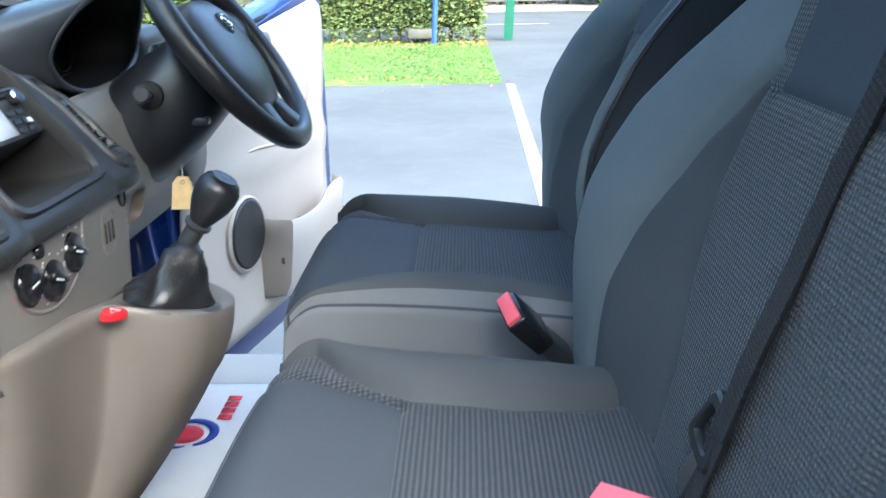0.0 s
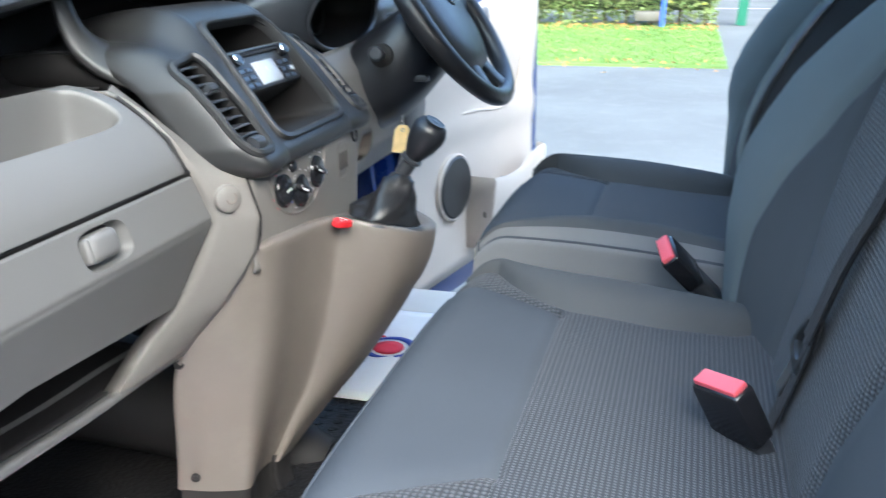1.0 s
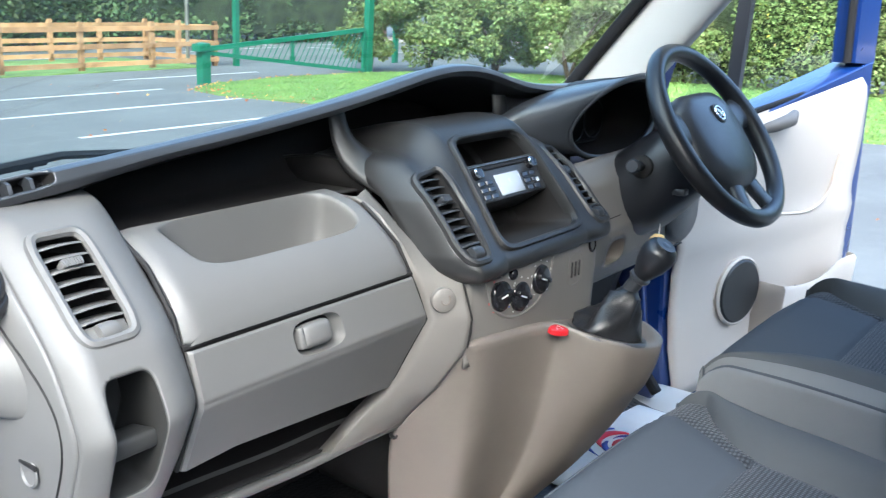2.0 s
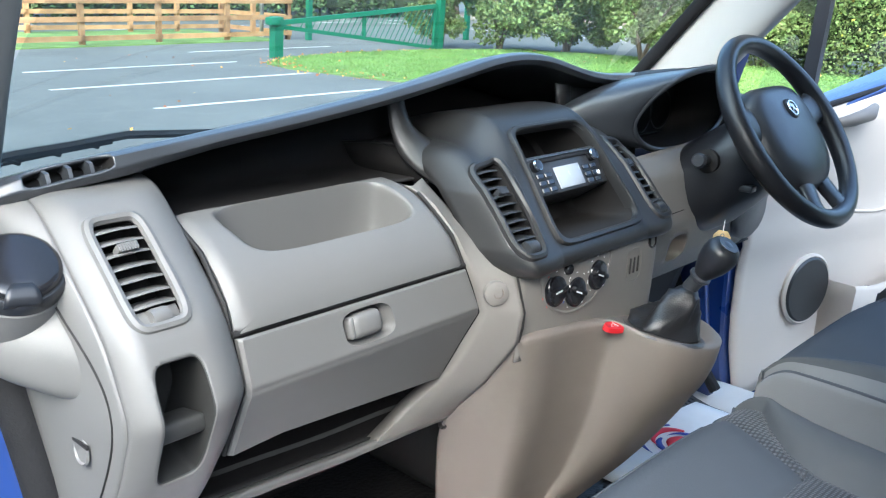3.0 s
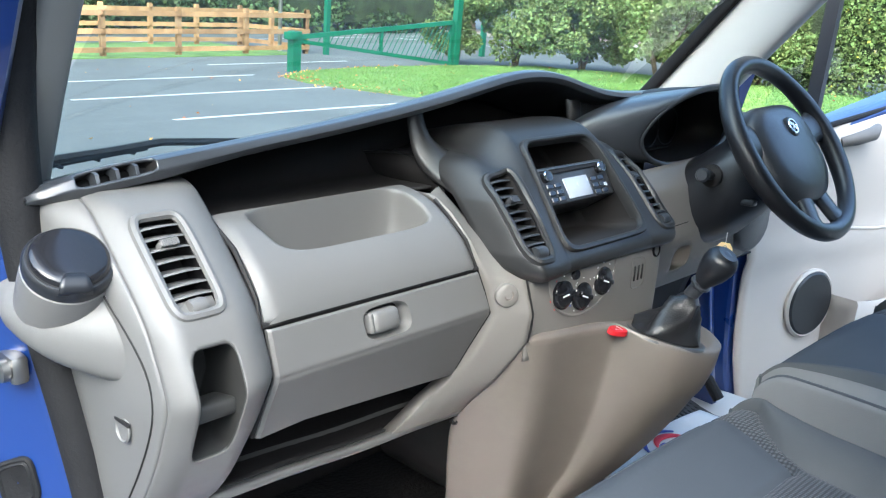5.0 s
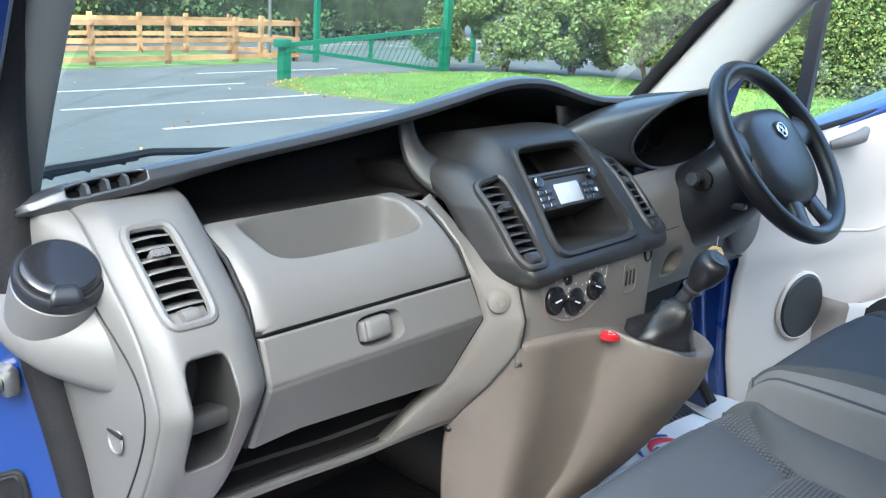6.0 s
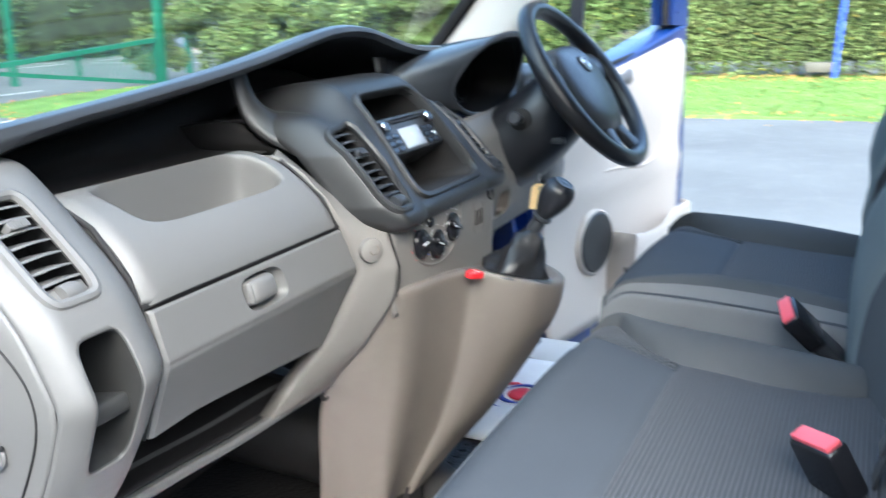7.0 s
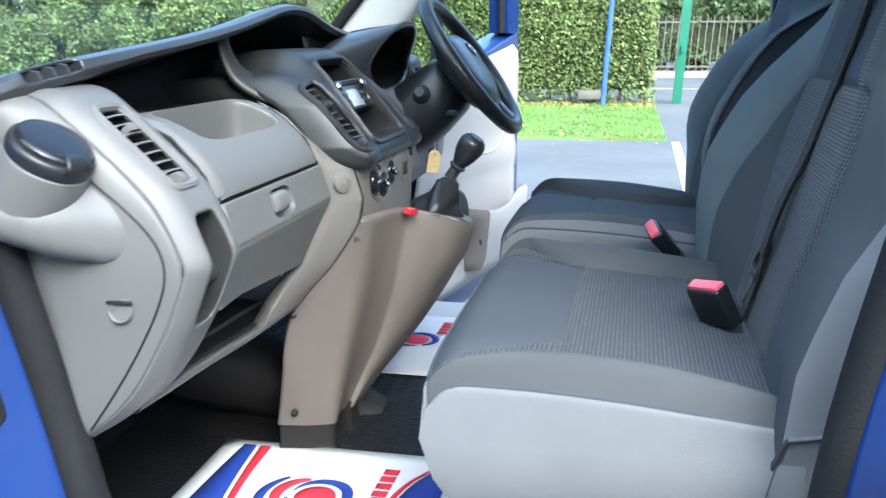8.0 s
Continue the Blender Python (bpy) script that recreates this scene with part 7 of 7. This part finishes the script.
for i in range(24):
    for j in range(12):
        bm = bmesh.new()
        lathe(bm, [(0.010, 0), (0.009, 0.003), (0.0, 0.0035)], (0.84 + i * 0.026 + (j % 2) * 0.013, 0.17 + j * 0.034, FLOOR + 0.006), (0, 0, 1), 6)
        part("stud", bm, FLOOR_M, rm)

# driver's door, standing open ---------------------------------------------------------------------------
door = thing("driver_door", (2.2, 0.55, 0.45), "open blue van door with cream inner trim", "door")
D0, D1 = Vector((1.765, 0.640, 0)), Vector((2.645, 0.436, 0))
DU = (D1 - D0).normalized()
DN = Vector((DU.y, -DU.x, 0))  # towards the cab
DLEN = (D1 - D0).length


def on_door(s, z, out=0.0):
    return D0 + DU * s + Vector((0, 0, z)) + DN * out


TOPL = lambda s: 1.205 + 0.13 * s / DLEN
bm = bmesh.new()
zs = np.linspace(0, 1, 24)


def trim(s, v):
    b = 0.545 + 0.012 * s
    z = b + (TOPL(s) - b) * v
    x0 = 0.03 + 0.07 * max(0, 0.35 - v) + 0.10 * max(0, 0.22 - v)
    s2 = x0 + (DLEN - 0.06 - x0) * (s / DLEN)
    out = 0.010 * math.exp(-((z - 0.95) / 0.03) ** 2) + 0.012 * (v > 0.6) * min(1, (v - 0.6) * 6)
    return on_door(s2, z, 0.03 + out - 0.03 * max(0, (v - 0.93) / 0.07) ** 2)


SZ = np.linspace(0, DLEN, 26)
sheet(bm, trim, SZ, zs)
part("inner_trim", bm, BEIGE, door, "cream plastic inner door trim", thick=0.004, smooth=50)
bm = bmesh.new()
rows = []
for o, k in ((-0.075, 0.97), (-0.07, 1.0), (-0.02, 1.0), (0.016, 0.99), (0.022, 0.975)):
    pts = []
    c_s, c_z = DLEN / 2, 0.87
    ring2 = [(0.0, 1.18), (0.0, 0.85), (0.02, 0.62), (0.08, 0.50), (0.2, 0.475), (DLEN - 0.1, 0.485), (DLEN - 0.02, 0.53), (DLEN + 0.005, 0.7), (DLEN + 0.005, 1.1), (DLEN, 1.375)]
    ring2 = smooth_line([(a, b) for a, b in ring2], 2)
    rows.append([on_door(c_s + (a - c_s) * k, c_z + (b - c_z) * k, o) for a, b in ring2])
loft(bm, rows, True, True)
part("door_shell", bm, BLUE, door, "glossy blue door shell", smooth=40)
# window frame and glass
bm = bmesh.new()
FR = smooth_line([(-0.10, 1.2), (-0.10, 1.24), (-0.04, 1.40), (0.12, 1.70), (0.30, 1.90), (0.80, 1.92), (DLEN - 0.02, 1.88), (DLEN - 0.005, 1.6), (DLEN, 1.36)], 2)
def pane_edge(a, b, k=0.0):
    """Inner edge of the window frame: the frame is broad at the lock end."""
    w = 0.08 + 0.16 * max(0, min(1, (a - 0.45) / 0.4)) + k
    return a + (0.45 - a) * w, b + (1.4 - b) * (0.11 + k)


rows = [[on_door(a, b, 0.02), on_door(a, b, -0.05), on_door(*pane_edge(a, b), -0.05), on_door(*pane_edge(a, b), 0.02)] for a, b in FR]
loft(bm, rows, True, True)
part("window_frame", bm, BLUE, door, "blue window frame", smooth=40)
bm = bmesh.new()
tube(bm, [on_door(*pane_edge(a, b, 0.015), 0.0) for a, b in FR], 0.011, 8)
tube(bm, [on_door(s, TOPL(s) + 0.004, 0.012) for s in np.linspace(0.02, DLEN - 0.22, 12)], 0.008, 8)
part("window_seal", bm, RUBBER, door, "black rubber window channel")
bm = bmesh.new()
square_rod(bm, on_door(0.245, TOPL(0.2) - 0.02, 0.0), on_door(0.30, 1.74, 0.0), 0.032, 0.025)
part("quarter_bar", bm, BLACK, door, "black bar between quarter light and window")
bm = bmesh.new()
loft(bm, [[on_door(s, TOPL(s), -0.012), on_door(np.interp(s, [0, DLEN], [0.36, DLEN - 0.02]), 1.86, -0.012)] for s in np.linspace(0.03, DLEN - 0.03, 6)])
gp_ = part("window_pane", bm, GLASS, door, "clear door glass")
gp_.visible_shadow = False
# speaker, pocket, handle
sc_ = on_door(0.305, 0.795, 0.036)
bm = bmesh.new()
lathe(bm, [(0.092, -0.006), (0.094, 0.004), (0.088, 0.009), (0.084, 0.006)], sc_, DN, 40)
sp = part("speaker", bm, BEIGE, door, "round door loudspeaker")
bm = bmesh.new()
lathe(bm, [(0.085, 0.0), (0.085, 0.008), (0.08, 0.012), (0.04, 0.014), (0, 0.0145)], sc_, DN, 40)
part("grille", bm, STACK, sp, "dark perforated loudspeaker grille")
bm = bmesh.new()
rows = []
for z, o in ((0.60, 0.035), (0.605, 0.075), (0.64, 0.088), (0.74, 0.098), (0.80, 0.102), (0.808, 0.098), (0.80, 0.092), (0.72, 0.085)):
    row = []
    for s in np.linspace(0.385, 0.775, 22):
        q = (s - 0.385) / 0.39
        e = min(1, q / 0.05, (1 - q) / 0.03 + 0.25)
        e = math.sqrt(max(0, 1 - (1 - e) ** 2))
        h = max(0, min(1, (q - 0.52) / 0.30))
        dip = 0.0 if z < 0.71 else (0.028 * h * h * (3 - 2 * h) - 0.014 * math.sin(math.pi * min(1, q * 1.5)))
        row.append(on_door(s, z + dip, 0.03 + (o - 0.03) * e * 1.18))
    rows.append(row)
loft(bm, rows)
pk = part("door_pocket", bm, BEIGE, door, "cream door pocket", thick=0.004, smooth=50)
bm = bmesh.new()
lathe(bm, [(0.026, 0), (0.026, 0.002), (0.022, -0.003), (0, -0.004)], on_door(0.47, 0.785, 0.099), DN, 28, 0.4, DU)
part("pocket_recess", bm, GREY_D, pk)
bm = bmesh.new()
box(bm, on_door(0.58, 0.70, 0.06), (0.37, 0.06, 0.02), 0.004, 2, Matrix.Rotation(math.atan2(DU.y, DU.x), 3, "Z"))
part("pocket_floor", bm, GREY_D, pk)
bm = bmesh.new()
tube(bm, [on_door(0.335, 1.215, 0.040), on_door(0.36, 1.225, 0.062), on_door(0.41, 1.238, 0.072), on_door(0.455, 1.25, 0.055)], [0.012, 0.016, 0.018, 0.011], 12)
part("door_handle", bm, GREY_M, door, "grey inner door handle", smooth=60)
bm = bmesh.new()
tube(bm, [Vector(p) for p in smooth_line([on_door(0.30, 0.985, 0.030), on_door(0.435, 0.985, 0.0365), on_door(0.575, 0.966, 0.038), on_door(0.665, 0.978, 0.038), on_door(0.715, 1.02, 0.038), on_door(0.73, 1.12, 0.044)], 2)], 0.0045, 8)
part("trim_ridge", bm, BEIGE, door, "raised curved ridge in the door trim", smooth=60)
bm = bmesh.new()
lathe(bm, [(0.012, 0), (0.012, 0.01), (0.008, 0.02), (0, 0.022)], on_door(DLEN + 0.002, 1.0, -0.02), DU, 16)
part("door_buffer", bm, MARK, door)
